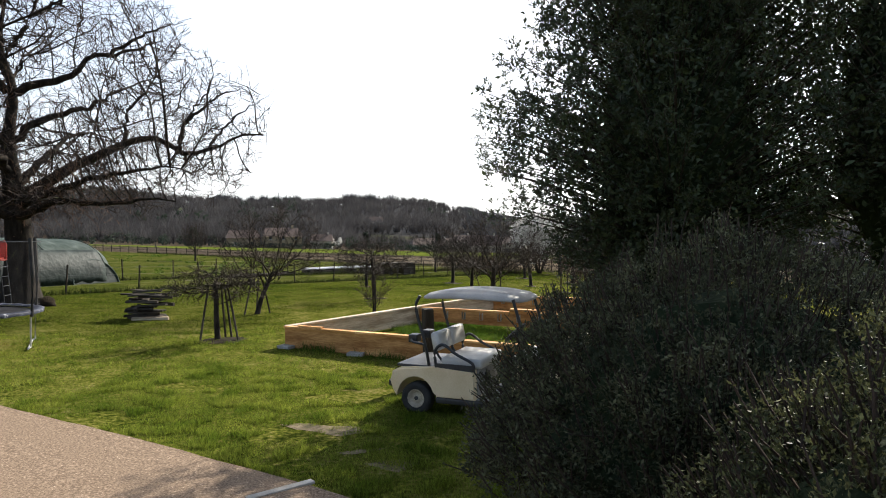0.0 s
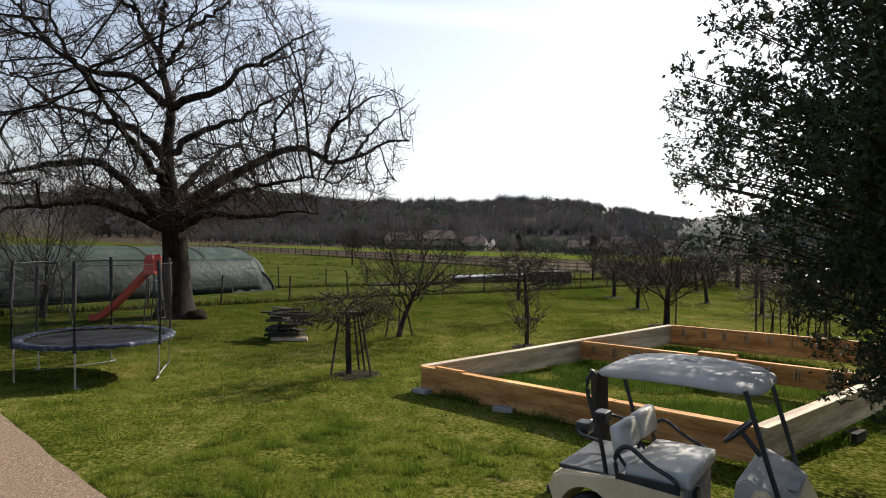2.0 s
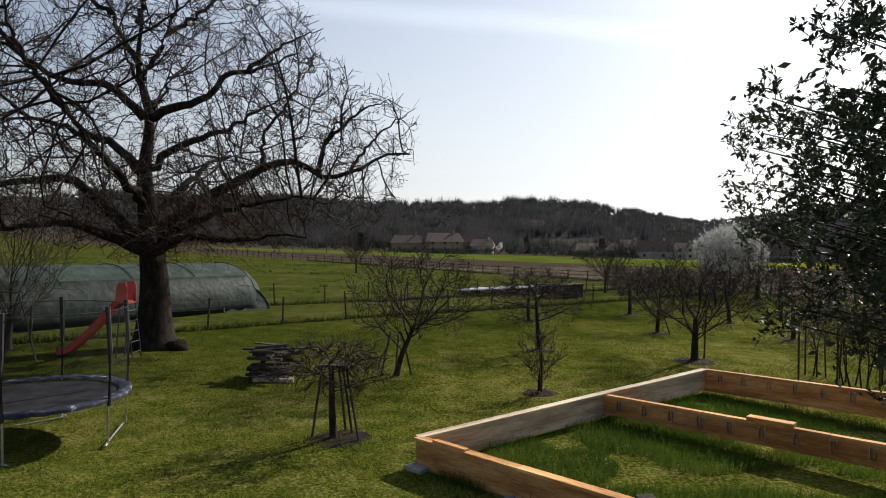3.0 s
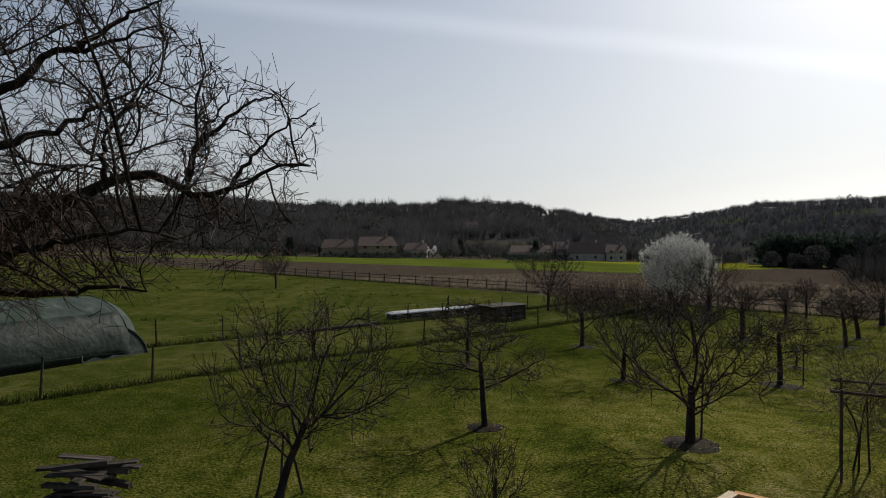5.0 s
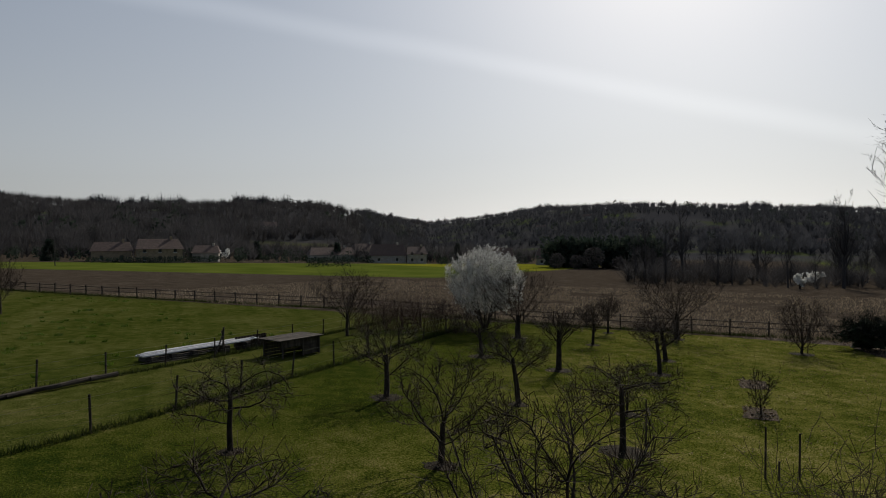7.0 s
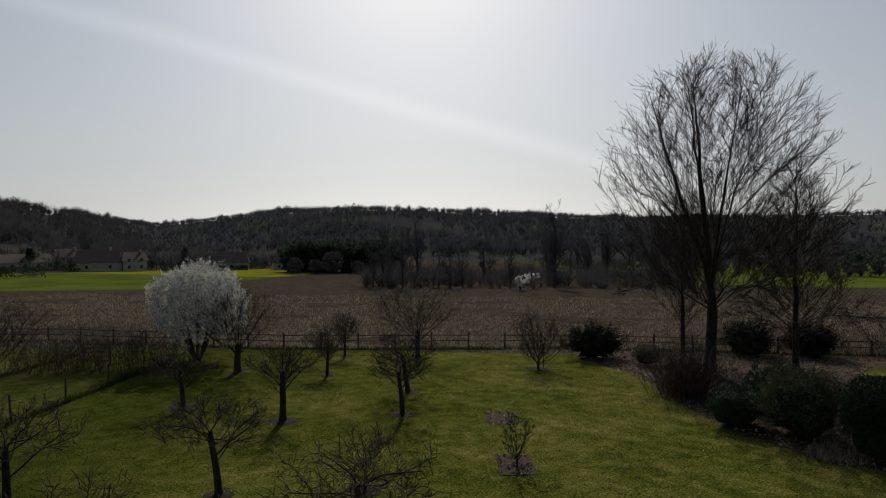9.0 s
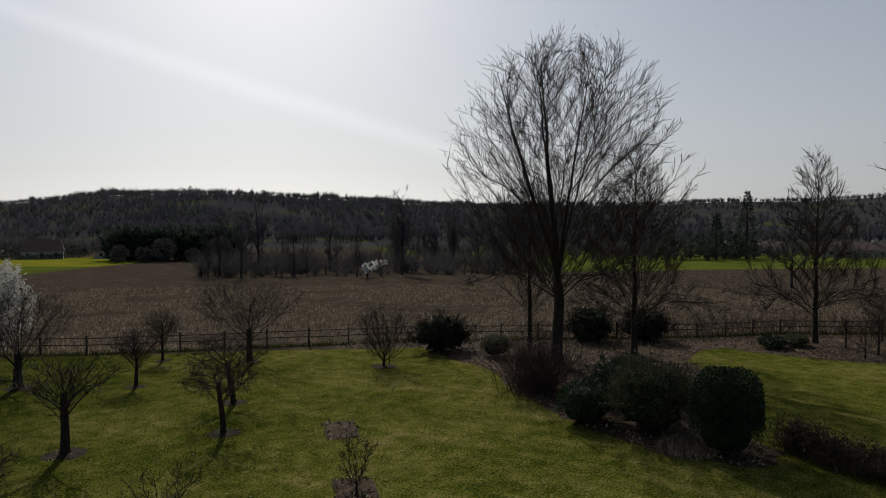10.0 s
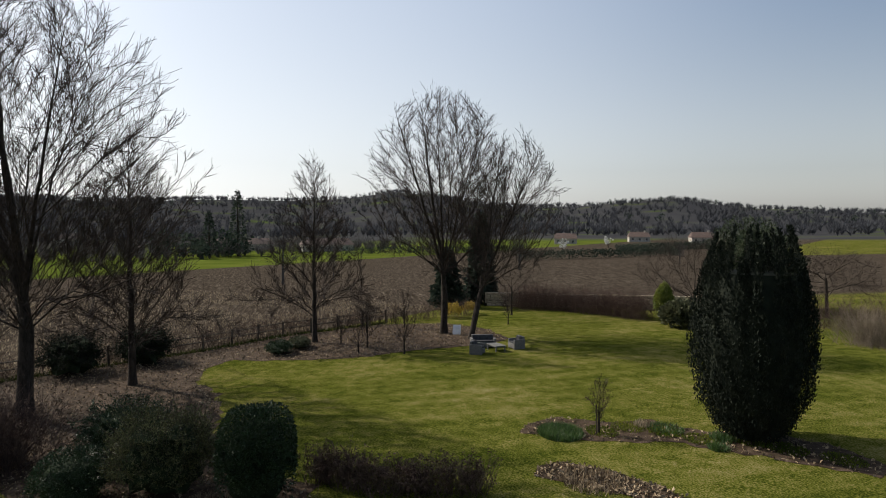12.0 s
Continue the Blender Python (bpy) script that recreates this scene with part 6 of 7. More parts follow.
def tall_tree(x, y, h, half, seed, label, name="tall_bare_tree", fork=.22, r=.28, n1=900, n4=2600, low=.12, droop=False, lean=(0, 0), stems=1, low_reach=1.0, lo=.0035, lead=.30, step=.42):
    rng = np.random.default_rng(seed)
    t = thing(name, label, "tree", "tall bare trees", m=pose(x, y, gz(x, y) - .1))
    S, SR = [], []
    for k in range(stems):
        a = 2 * math.pi * k / max(stems, 1) + rng.uniform(0, 1)
        o = np.array([math.cos(a), math.sin(a), 0]) * (half * lead * (.55 + .45 * (k % 2)) if stems > 1 else 0)
        b = np.array([0, 0, 0.0])
        p = resample([b, b + [lean[0] * .2, lean[1] * .2, h * fork], b + o * .5 + [lean[0] * .6 + rng.normal() * .1, lean[1] * .6, h * .6], b + o + [lean[0], lean[1], h * (.98 - .035 * k)]], 20)
        p[4:-1] += rng.normal(size=(15, 3)) * .03
        q = r * (1 - .15 * k) * np.interp(np.linspace(0, 1, 20), [0, .05, .3, .7, 1], [1.35, 1.0, .72, .30, .03] if stems < 3 else [1.35, 1.0, .58, .30, .05])
        S.append(p)
        SR.append(q)
        part("trunk" if k == 0 else "stem", tubes("trunk", p[None], q[None], 10), bark, t)
    S, SR = np.array(S), np.array(SR)
    m = n1
    u = low + (1.02 - low) * rng.uniform(0, 1, m) ** .8
    if droop:
        R = half * np.interp(u, [0, .1, .2, .35, .5, .7, .85, 1.0, 1.05], [.6, 1.0 * low_reach, 1.1 * low_reach, 1.05, .85, .62, .45, .16, .05])
    else:
        R = half * np.interp(u, [0, .2, .3, .45, .58, .7, .85, .95, 1.02], [.6, .85, .85, .95, 1, .96, .78, .54, .2])
    a = rng.uniform(0, 2 * math.pi, m)
    k = np.sqrt(rng.uniform(.02, 1, m)) * R * (1 + .10 * np.sin(a * 3 + seed) + .07 * np.sin(a * 7 + u * 9))
    A = np.stack([lean[0] * u + np.cos(a) * k, lean[1] * u + np.sin(a) * k, u * h], 1)
    lines = [path_points(q, .45) for q in S]
    lines = [q[q[:, 2] > low * h * .8] for q in lines]
    crown(t, lines, A, step, step * 1.5, rng, (0, 0, .12), lo * 1.9, 2.25, r * .36, n4, (.30, 1.0), lo * 1.5, bark, twig_m, (15, 42), .05, .045, .06, .9 if droop else 1.8)
    return t


tall_tree(42.0, 34.1, 17.7, 6.4, 201, "very tall bare tree with upswept branches in the leaf-littered bed", r=.33, n1=1900, n4=9500, stems=5, lead=.66, low=.24, fork=.28, lean=(.1, -.35), lo=.0055)
tall_tree(45.2, 37.2, 11.0, 2.6, 202, "slim bare tree beside a much taller one", r=.15, n1=330, n4=1300, low=.2, lo=.006)
tall_tree(47.6, 31.4, 12.8, 4.0, 203, "bare tree with a clear stem and wide low branches", r=.20, n1=900, n4=3800, droop=True, low=.18, low_reach=1.25, lo=.006)
tall_tree(58.95, 22.4, 12.9, 4.0, 204, "bare narrow-topped tree with wide low branches", r=.18, n1=800, n4=3200, droop=True, low=.17, low_reach=1.3, lo=.007)
tall_tree(60.5, 12.8, 18.0, 6.0, 205, "tall bare alder-like tree standing behind the garden seats", r=.27, n1=1400, n4=5200, stems=5, lead=.62, low=.30, fork=.24, lo=.007)
tall_tree(57.5, 11.4, 14.4, 5.0, 206, "bare tree leaning away from its taller neighbour", r=.20, n1=800, n4=3000, low=.28, stems=2, lead=.4, lean=(.5, -3.4), lo=.007)


def young_tree(x, y, h, sp, seed, label, kind="upright"):
    orchard_tree(x, y, h, sp, seed, kind, h * .38, (0, 0), .035 + h * .008, name="young_tree", label=label, twigs=260 if h > 3.5 else 110)


for x, y, h, sp, s in ((52.7, 16.8, 2.9, .9, 301), (55.7, 18.9, 3.2, 1.1, 302), (57.5, 20.6, 2.2, .8, 303), (53.8, 19.6, 1.8, .9, 304), (62.5, 18.5, 3.4, 1.1, 305), (64.5, 15.3, 3.2, 1.2, 306), (64.0, 6.7, 2.3, .6, 307)):
    young_tree(x, y, h, sp, s, "bare young tree planted in the leaf-littered bed")
young_tree(34.75, 11.8, 2.1, .45, 310, "pollarded bare sapling tied to a stake in the island bed")
stake(34.6, 11.95, 1.1, .05, 0)
young_tree(70.0, 4.6, 6.5, 3.0, 311, "bare spreading garden tree near the far hedge", "open")
orchard_tree(66.3, -11.6, 7.2, 4.2, 312, "open", 1.9, (-.5, .2), .17, name="spreading_tree", label="bare spreading tree with long crooked limbs", twigs=900)
orchard_tree(60.5, -20.5, 6.0, 3.2, 313, "flat", 3.2, (.2, 0), .16, name="weeping_tree", label="bare weeping garden tree beside the far shrubs", twigs=900)

# ---- evergreen shrubs and clipped forms ----
shrub(30.8, 23.65, 1.02, 1.02, 2.7, 11000, 41, holly_leaf, (.07, .12), name="clipped_holly", label="glossy dark holly clipped to a domed column", tips=False, boxy=3.6, wob=.05)
shrub(32.0, 28.75, 1.15, .95, 1.45, 8000, 42, holly_leaf, (.05, .09), label="dark evergreen bush trimmed square beside the lawn", boxy=3.4, wob=.06, tips=False)
shrub(32.2, 26.4, 1.45, 1.4, 2.35, 10000, 43, lit_olive_leaf, (.04, .09), label="loose feathery olive-green bush behind the clipped holly", wob=.4, tip_n=16, tip_len=(.2, .6))
shrub(35.6, 28.3, 1.5, 1.4, 2.0, 7000, 44, holly_leaf, (.06, .11), label="dark evergreen bush in the planting bed", wob=.35)
shrub(42.6, 42.0, 1.7, 1.3, 1.95, 8000, 46, yew_leaf, (.06, .12), label="dark straggly evergreen bush beside the rail fence", wob=1.0, tip_n=14, tip_len=(.2, .6))
shrub(42.6, 38.2, .95, .9, 1.25, 4000, 47, shrub_leaf, (.05, .1), label="small rounded bush in the leaf-littered bed", wob=.12)
shrub(51.5, 35.6, 1.7, 1.4, 2.1, 7000, 48, yew_leaf, (.07, .13), label="dark evergreen bush along the rail fence", wob=.8, tip_n=20, tip_len=(.2, .5))
shrub(53.8, 32.4, 1.6, 1.4, 2.0, 7000, 49, yew_leaf, (.07, .13), label="dark evergreen bush along the rail fence", wob=.8, tip_n=20, tip_len=(.2, .5))
shrub(55.0, 24.6, 1.2, .8, .75, 3000, 50, holly_leaf, (.06, .12), label="low dark ground-cover bush on the leaf litter", wob=.2)
shrub(56.8, 23.4, 1.1, .7, .7, 3000, 51, shrub_leaf, (.06, .12), label="low grey ground-cover bush on the leaf litter", wob=.2)
shrub(61.8, -6.1, .85, .85, 3.3, 7000, 52, gold_leaf, (.10, .2), name="golden_conifer", label="small golden-green conical conifer at the far hedge", category="conifer", boxy=1.5, tips=False)
shrub(58.6, -5.9, 1.35, 1.3, 1.7, 5000, 53, shrub_leaf, (.3, .7), name="spiky_clump", label="grey-green spiky leaved clump beside the golden conifer", core=False, tips=False, lift=.9)
shrub(67.5, -18.5, 4.0, 3.8, 8.2, 14000, 55, laurel_leaf, (.16, .30), name="magnolia_tree", label="large dark broad-leaved evergreen behind the yew", category="tree", wob=.3)
shrub(69.5, 10.3, .8, .7, 1.3, 1300, 56, yellow_m, (.08, .16), name="forsythia", label="yellow flowering forsythia behind the bare trees", wob=.3, core=False)
shrub(71.8, 8.2, .7, .6, 1.1, 1000, 57, yellow_m, (.08, .16), name="forsythia", label="yellow flowering forsythia behind the bare trees", wob=.3, core=False)


def conifer(x, y, h, r, seed, label, n=9000, size=(.35, .8), mat_=yew_leaf, name="conifer", base=.06):
    rng = np.random.default_rng(seed)
    t = thing(name, label, "conifer", "dark conifers", m=pose(x, y, gz(x, y)))
    part("trunk", tubes("trunk", np.array([[(0, 0, -.2), (0, 0, h * .5), (0, 0, h * .98)]]), np.array([[r * .11, r * .07, r * .01]]), 8), bark, t)
    u = base + (1 - base) * rng.uniform(0, 1, n) ** 1.3
    a = rng.uniform(0, 2 * math.pi, n)
    tier = 1 - .28 * np.abs(np.sin(u * 34 + np.sin(a * 3)))
    k = r * (1 - u) ** .8 * tier * rng.uniform(.25, 1, n) ** .5 * (1 + .18 * np.sin(a * 5 + u * 20))
    C = np.stack([np.cos(a) * k, np.sin(a) * k, u * h], 1)
    o = np.stack([np.cos(a), np.sin(a), -.35 + 0 * a], 1)
    tagged(part("foliage", leaves("foliage", C, rng, size, .4, -.1, o * 1.6), mat_, t), kind="stuff")


conifer(80.5, 5.0, 9.8, 2.1, 61, "dense dark conifer behind the bare trees", 4500, mat_=dark_wood_m)
conifer(78.5, 9.0, 6.0, 2.0, 62, "shorter dark conifer behind the bare trees", 3000, mat_=dark_wood_m)


def yew():
    rng = np.random.default_rng(71)
    t = thing("fastigiate_yew", "broad upright dark yew with many columnar shoots", "tree", m=pose(33.0, 6.75, gz(33.0, 6.75)))
    H = 7.45
    prof = lambda u: np.interp(u, [0, .06, .2, .42, .62, .8, 1], [.62, 1.1, 1.75, 2.12, 2.08, 1.85, 1.35])
    # solid core added so that no gaps show between the columns
    bm = bmesh.new()
    rings = []
    for u in np.linspace(0, .80, 12):
        rings.append([bm.verts.new((math.cos(a) * prof(u) * .80, math.sin(a) * prof(u) * .80, u * H)) for a in np.linspace(0, 2 * math.pi, 37)[:-1]])
    for p, q in zip(rings, rings[1:]):
        for k in range(36):
            bm.faces.new((p[k], p[(k + 1) % 36], q[(k + 1) % 36], q[k]))
    bm.faces.new(rings[-1])
    part("inner_growth", bm, yew_leaf, t)
    part("trunk", tubes("trunk", np.array([[(0, 0, -.2), (0, 0, .5), (0, 0, 1.2)]]), np.array([[.5, .42, .4]]), 10), bark, t)
    C, O = [], []
    for i in range(52):
        inner = i >= 26
        a = 2 * math.pi * i * (.381966 if inner else 1 / 26) + rng.uniform(-.08, .08)
        top = rng.uniform(.84, 1.04) if inner else rng.uniform(.80, 1.02)
        lo_, rr = (rng.uniform(.1, .5), rng.uniform(.15, .7)) if inner else (0.02, rng.uniform(.80, .93))
        n = 700 if inner else 1900
        u = lo_ + (top - lo_) * rng.uniform(0, 1, n)
        k = prof(u) * rr
        w = (.34 if inner else .36) * np.clip((top - u) / (top * .50), 0, 1) ** .9 * (1 + .25 * np.sin(u * 40 + i * 2) + .2 * np.sin(u * 17 + i)) + .015
        b = rng.uniform(0, 2 * math.pi, n)
        q = w * rng.uniform(.55, 1, n)
        wob = .12 * np.sin(u * 7 + i * 1.7)
        C.append(np.stack([np.cos(a + wob * .4) * k + np.cos(b) * q, np.sin(a + wob * .4) * k + np.sin(b) * q, u * H], 1))
        O.append(np.stack([np.cos(b) * .5, np.sin(b) * .5, np.full(n, 1.5)], 1))
    tagged(part("foliage", leaves("foliage", np.concatenate(C), rng, (.07, .15), .42, .6, np.concatenate(O)), yew_leaf, t), kind="stuff")


yew()


def twig_hedge(name, label, pts, h, thick, per, seed, mat_=hedge_m, leafy=0, group=""):
    """A hedge of many thin upright twigs along a line."""
    rng = np.random.default_rng(seed)
    t = thing(name, label, "hedge", group)
    P = []
    for (x0, y0), (x1, y1) in zip(pts, pts[1:]):
        L = math.hypot(x1 - x0, y1 - y0)
        n = int(L * per)
        f = rng.uniform(0, 1, n)
        x = x0 + (x1 - x0) * f + rng.normal(size=n) * thick * .28
        y = y0 + (y1 - y0) * f + rng.normal(size=n) * thick * .28
        z = np.array([gz(a, b) for a, b in zip(x, y)])
        hh = h * rng.uniform(.55, 1.05, n) * (1 + .18 * np.array([noise.noise((a * .5, b * .5, seed)) for a, b in zip(x, y)]))
        d = rng.normal(size=(n, 2)) * thick * .28
        b = np.stack([x, y, z], 1)
        P.append(np.stack([b, b + np.stack([d[:, 0] * .6, d[:, 1] * .6, hh * .5], 1), b + np.stack([d[:, 0] * 1.3, d[:, 1] * 1.3, hh], 1)], 1))
    P = np.concatenate(P)
    R = np.tile([.011, .008, .004], (len(P), 1))
    P2, R2 = sprout(P, R, len(P) * 3, rng, .15, 1, (20, 60), (.2, .5), 2, .2, .1, (.6, .8))
    tagged(part("twig_growth", tubes("twig_growth", np.concatenate([P[:, [0, 2]], P2]), np.maximum(np.concatenate([R[:, [0, 2]], R2]), .004), 3), mat_, t), kind="stuff")
    if leafy:
        i = rng.choice(len(P2), leafy)
        tagged(part("dry_foliage", leaves("dry_foliage", P2[i, 1] + rng.normal(size=(leafy, 3)) * .04, rng, (.05, .09), .5, -.1), hedge_m, t), kind="stuff")


twig_hedge("twiggy_shrub", "pale bare twiggy shrub at the lawn edge", [(47.5, -12.5), (49.0, -13.4)], 2.4, 2.6, 220, 86, mat_=twig_pale)
twig_hedge("twiggy_bush", "brown twiggy bush at the foot of the tall tree", [(34.9, 31.9), (36.4, 32.9)], 2.3, 2.3, 300, 80, leafy=2500)
twig_hedge("beech_hedge", "clipped low beech hedge with dry brown leaves", [(32.4, 22.2), (31.0, 20.4), (30.2, 17.4)], .95, .8, 110, 81, leafy=9000)
twig_hedge("bare_hedge", "straggly bare brown hedge along the rail fence", [(49.5, 40.0), (57.6, 30.4), (63.0, 25.0), (67.6, 17.0), (71, 8)], 1.6, 1.1, 34, 82, leafy=3000)
twig_hedge("bare_hedge", "thick bare brown hedge closing the lawn", [(75.5, 3.0), (72.0, -1.0), (66.0, -4.6), (63.2, -5.2)], 2.3, 2.2, 120, 83, leafy=12000)
twig_hedge("bare_hedge", "bare brown shrubs along the far side of the lawn", [(58.5, -14.5), (52.0, -18.0), (46, -22)], 2.6, 2.4, 40, 84, leafy=3000)
twig_hedge("bare_hedge", "bare reddish shrubs behind the blossom tree", [(13.5, 60.5), (17.5, 58.0), (20.5, 56.0)], 2.6, 2.2, 60, 85, leafy=2500)


# ---- low stone wall beyond the far hedge ----
def stone_wall():
    rng = random.Random(52)
    w = thing("wall_east", "low wall of rough pale field stones closing the garden", "wall", kind="structure")
    a, b = Vector((78.5, 5.0)), Vector((64.5, -17.5))
    d = (b - a).normalized()
    L = (b - a).length
    turn = math.degrees(math.atan2(d.y, d.x))
    core = []
    for f in np.arange(0, L + .1, 1.0):
        q = a + d * f
        n = Vector((-d.y, d.x)) * .17
        z = gz(q.x, q.y)
        core.append([(q.x - n.x, q.y - n.y, z - .2), (q.x + n.x, q.y + n.y, z - .2), (q.x + n.x, q.y + n.y, z + 1.38), (q.x - n.x, q.y - n.y, z + 1.38)])
    part("core", loft(core), soil_m, w)
    shapes = []
    for k in range(5):
        bm = bmesh.new()
        add_box(bm, -.5, -.5, -.5, .5, .5, .5, .16)
        for v in bm.verts:
            v.co *= 1 + .22 * noise.noise(v.co * 2.3 + Vector((k * 7, 0, 0)))
        me = bm_mesh("stone", bm)
        me.materials.append(field_stone_m)
        shapes.append(me)
    for row in range(5):
        f = rng.uniform(0, .3)
        while f < L:
            wd = rng.uniform(.42, .85)
            q = a + d * (f + wd / 2)
            ob = part("stone", rng.choice(shapes), None, w)
            ob.matrix_basis = pose(q.x, q.y, gz(q.x, q.y) + .14 + row * .285, rng.uniform(-4, 4), rng.uniform(-4, 4), turn + rng.uniform(-4, 4)) @ Matrix.Diagonal((wd * .97, .46 + rng.uniform(-.05, .05), .275, 1))
            f += wd


stone_wall()


# ---- blossom tree ----
def blossom_tree(x, y, h, half, seed, n, label, size=(.05, .1), group="blossom trees", stems=16, m2=220, m3=1100):
    rng = np.random.default_rng(seed)
    t = thing("blossom_tree", label, "tree", group, m=pose(x, y, gz(x, y) - .05))
    P, Q = [], []
    for i in range(stems):
        a = 2 * math.pi * i / stems + rng.uniform(-.2, .2)
        o = np.array([math.cos(a), math.sin(a), 0]) * half * rng.uniform(.3, 1.0)
        top = h * rng.uniform(.7, 1.0) * (1 - .25 * (np.linalg.norm(o) / half) ** 2)
        P.append(resample([o * .05, o * .25 + [0, 0, h * .25], o * .75 + [0, 0, h * .55], o + [0, 0, top]], 9))
        Q.append(np.linspace(.07, .012, 9))
    P, Q = np.array(P), np.array(Q)
    for p, q in zip(P, Q):
        part("stem", tubes("stem", p[None], q[None], 6), bark, t)
    P2, Q2 = sprout(P, Q, m2, rng, .25, 1, (20, 50), (.2, .45), 6, .12, .12, (.4, .6))
    P2 = prune(P2, h * 1.02, half, (0, 0), 1.0, rng)
    P3, Q3 = sprout(P2, Q2, m3, rng, .1, 1, (30, 75), (.3, .6), 4, .16, .04, (.5, .7))
    P3 = prune(P3, h * 1.04, half * 1.05, (0, 0), 1.0, rng)
    tagged(part("twig_growth", tubes("twig_growth", np.concatenate([P2[:, [0, 2, 3, 5]], P3]), np.maximum(np.concatenate([Q2[:, [0, 2, 3, 5]], Q3]), .006), 3), twig_m, t), kind="stuff")
    i = rng.choice(len(P3), n)
    f = rng.uniform(0, 2.99, n)
    j = f.astype(int)
    w = (f - j)[:, None]
    C = P3[i, j] * (1 - w) + P3[i, j + 1] * w + rng.normal(size=(n, 3)) * .05
    tagged(part("blossom", leaves("blossom", C, rng, size, .8, .2), blossom_m, t, "white blossom"), kind="stuff")


def plum_tree(x, y, h, half, seed, n):
    """A round many-stemmed crown, white with blossom along every twig."""
    rng = np.random.default_rng(seed)
    t = thing("blossom_tree", "white blossoming plum tree in the corner of the fences", "tree", "blossom trees", m=pose(x, y, gz(x, y) - .05))
    stems = []
    for i in range(7):
        a = 2 * math.pi * i / 7 + rng.uniform(-.3, .3)
        o = np.array([math.cos(a), math.sin(a), 0]) * half * rng.uniform(.15, .45)
        p = resample([o * .1, o * .5 + [0, 0, h * .2], o + [0, 0, h * .45]], 10)
        stems.append(p)
        part("stem", tubes("stem", p[None], np.linspace(.09, .05, 10)[None], 7), bark, t)
    g = unit(rng.normal(size=(1500, 3))) * rng.uniform(.1, 1, (1500, 1)) ** .4
    lump = 1 + .14 * np.array([noise.noise((q[0] * 1.6 + 3, q[1] * 1.6, q[2] * 1.6)) for q in g])[:, None]
    A = g * lump * [half, half, h * .42] + [0, 0, h * .58]
    T = crown(t, stems, A, .22, .34, rng, (0, 0, .08), .008, 2.2, .05, 4200, (.2, .6), .006, bark, twig_m, (20, 55), .10, .03, .12, .8)
    i = rng.integers(0, len(T), n)
    f = rng.uniform(0, 1.999, n)
    j = f.astype(int)
    w = (f - j)[:, None]
    C = T[i, j] * (1 - w) + T[i, j + 1] * w + rng.normal(size=(n, 3)) * .03
    tagged(part("blossom", leaves("blossom", C, rng, (.045, .095), .8, .2), blossom_m, t, "white blossom"), kind="stuff")


plum_tree(23.1, 58.2, 6.3, 3.1, 91, 46000)


# ---- garden seats ----
def wicker_seat(name, label, x, y, rot, w):
    t = thing(name, label, "garden seat", "garden seats", m=pose(x, y, gz(x, y), 0, 0, rot))
    part("seat_base", box(-w / 2, -.38, .04, w / 2, .38, .36, .03), wicker_m, t)
    part("backrest", box(-w / 2, .26, .36, w / 2, .40, .80, .03), wicker_m, t)
    for s in (-1, 1):
        part("arm", box(s * w / 2 - .07, -.38, .0, s * w / 2 + .07, .40, .62, .03), wicker_m, t)
    part("cushion", box(-w / 2 + .08, -.36, .36, w / 2 - .08, .26, .48, .03), cushion_m, t)
    part("back_cushion", box(-w / 2 + .08, .14, .48, w / 2 - .08, .26, .80, .04), cushion_m, t)


wicker_seat("garden_sofa", "grey wicker garden sofa with dark cushions on the lawn", 53.9, 11.4, 265, 1.5)
wicker_seat("garden_armchair", "grey wicker garden armchair with dark cushions", 52.9, 9.4, 190, .8)
wicker_seat("garden_armchair", "grey wicker garden armchair with dark cushions", 51.7, 12.3, 330, .8)
tb = thing("garden_table", "low grey garden table between wicker seats", "table", m=pose(52.4, 10.9, gz(52.4, 10.9), 0, 0, 15))
part("tabletop", box(-.6, -.4, .34, .6, .4, .40, .01), wicker_m, tb)
for sx in (-.52, .52):
    for sy in (-.32, .32):
        part("leg", box(sx - .03, sy - .03, 0, sx + .03, sy + .03, .34), wicker_m, tb)
# plain board added as a stand-in for a small white chair
single("white_chair_proxy", box(-.3, -.02, 0, .3, .02, .75, .01), white_m, "small white board in place of a chair, leaning by a tree", "board", m=pose(59.6, 12.0, gz(59.6, 12.0), 18, 0, 70))


# ---- low planting on the lawn beds ----
def clump(x, y, r, h, n, seed, mat_=daffodil_leaf, label="clump of green bulb leaves in the island bed"):
    rng = np.random.default_rng(seed)
    a, k = rng.uniform(0, 6.28, n), np.sqrt(rng.uniform(0, 1, n)) * r
    C = np.stack([x + np.cos(a) * k, y + np.sin(a) * k * .8, 0 * a], 1)
    C[:, 2] = [gz(p[0], p[1]) for p in C]
    blades("bulb_leaves", label, C, rng, (h * .6, h), .016, mat_, .45)


for k, (x, y) in enumerate(((34.9, 11.6), (35.2, 10.4), (34.3, 9.4), (33.2, 8.6), (31.6, 6.4), (30.3, 5.4), (32.6, 7.0))):
    clump(x, y, .75, .12, 900, 20 + k, grass_blade, "short grass growing back into the island bed")
clump(35.0, 13.2, 1.0, .30, 3200, 1)
clump(34.6, 9.2, .8, .22, 700, 2)
clump(33.0, 7.9, .5, .40, 400, 3)
clump(32.2, 8.6, .4, .3, 300, 4)
clump(35.2, 9.8, .4, .3, 200, 5, dry_stalk, "clump of dry stalks in the island bed")
clump(30.4, 14.0, 1.1, .25, 900, 6, dead_leaf, "low dry growth in the border strip")
clump(30.5, 24.8, 1.2, .35, 900, 7, dead_leaf, "low dry stems at the foot of the bushes")


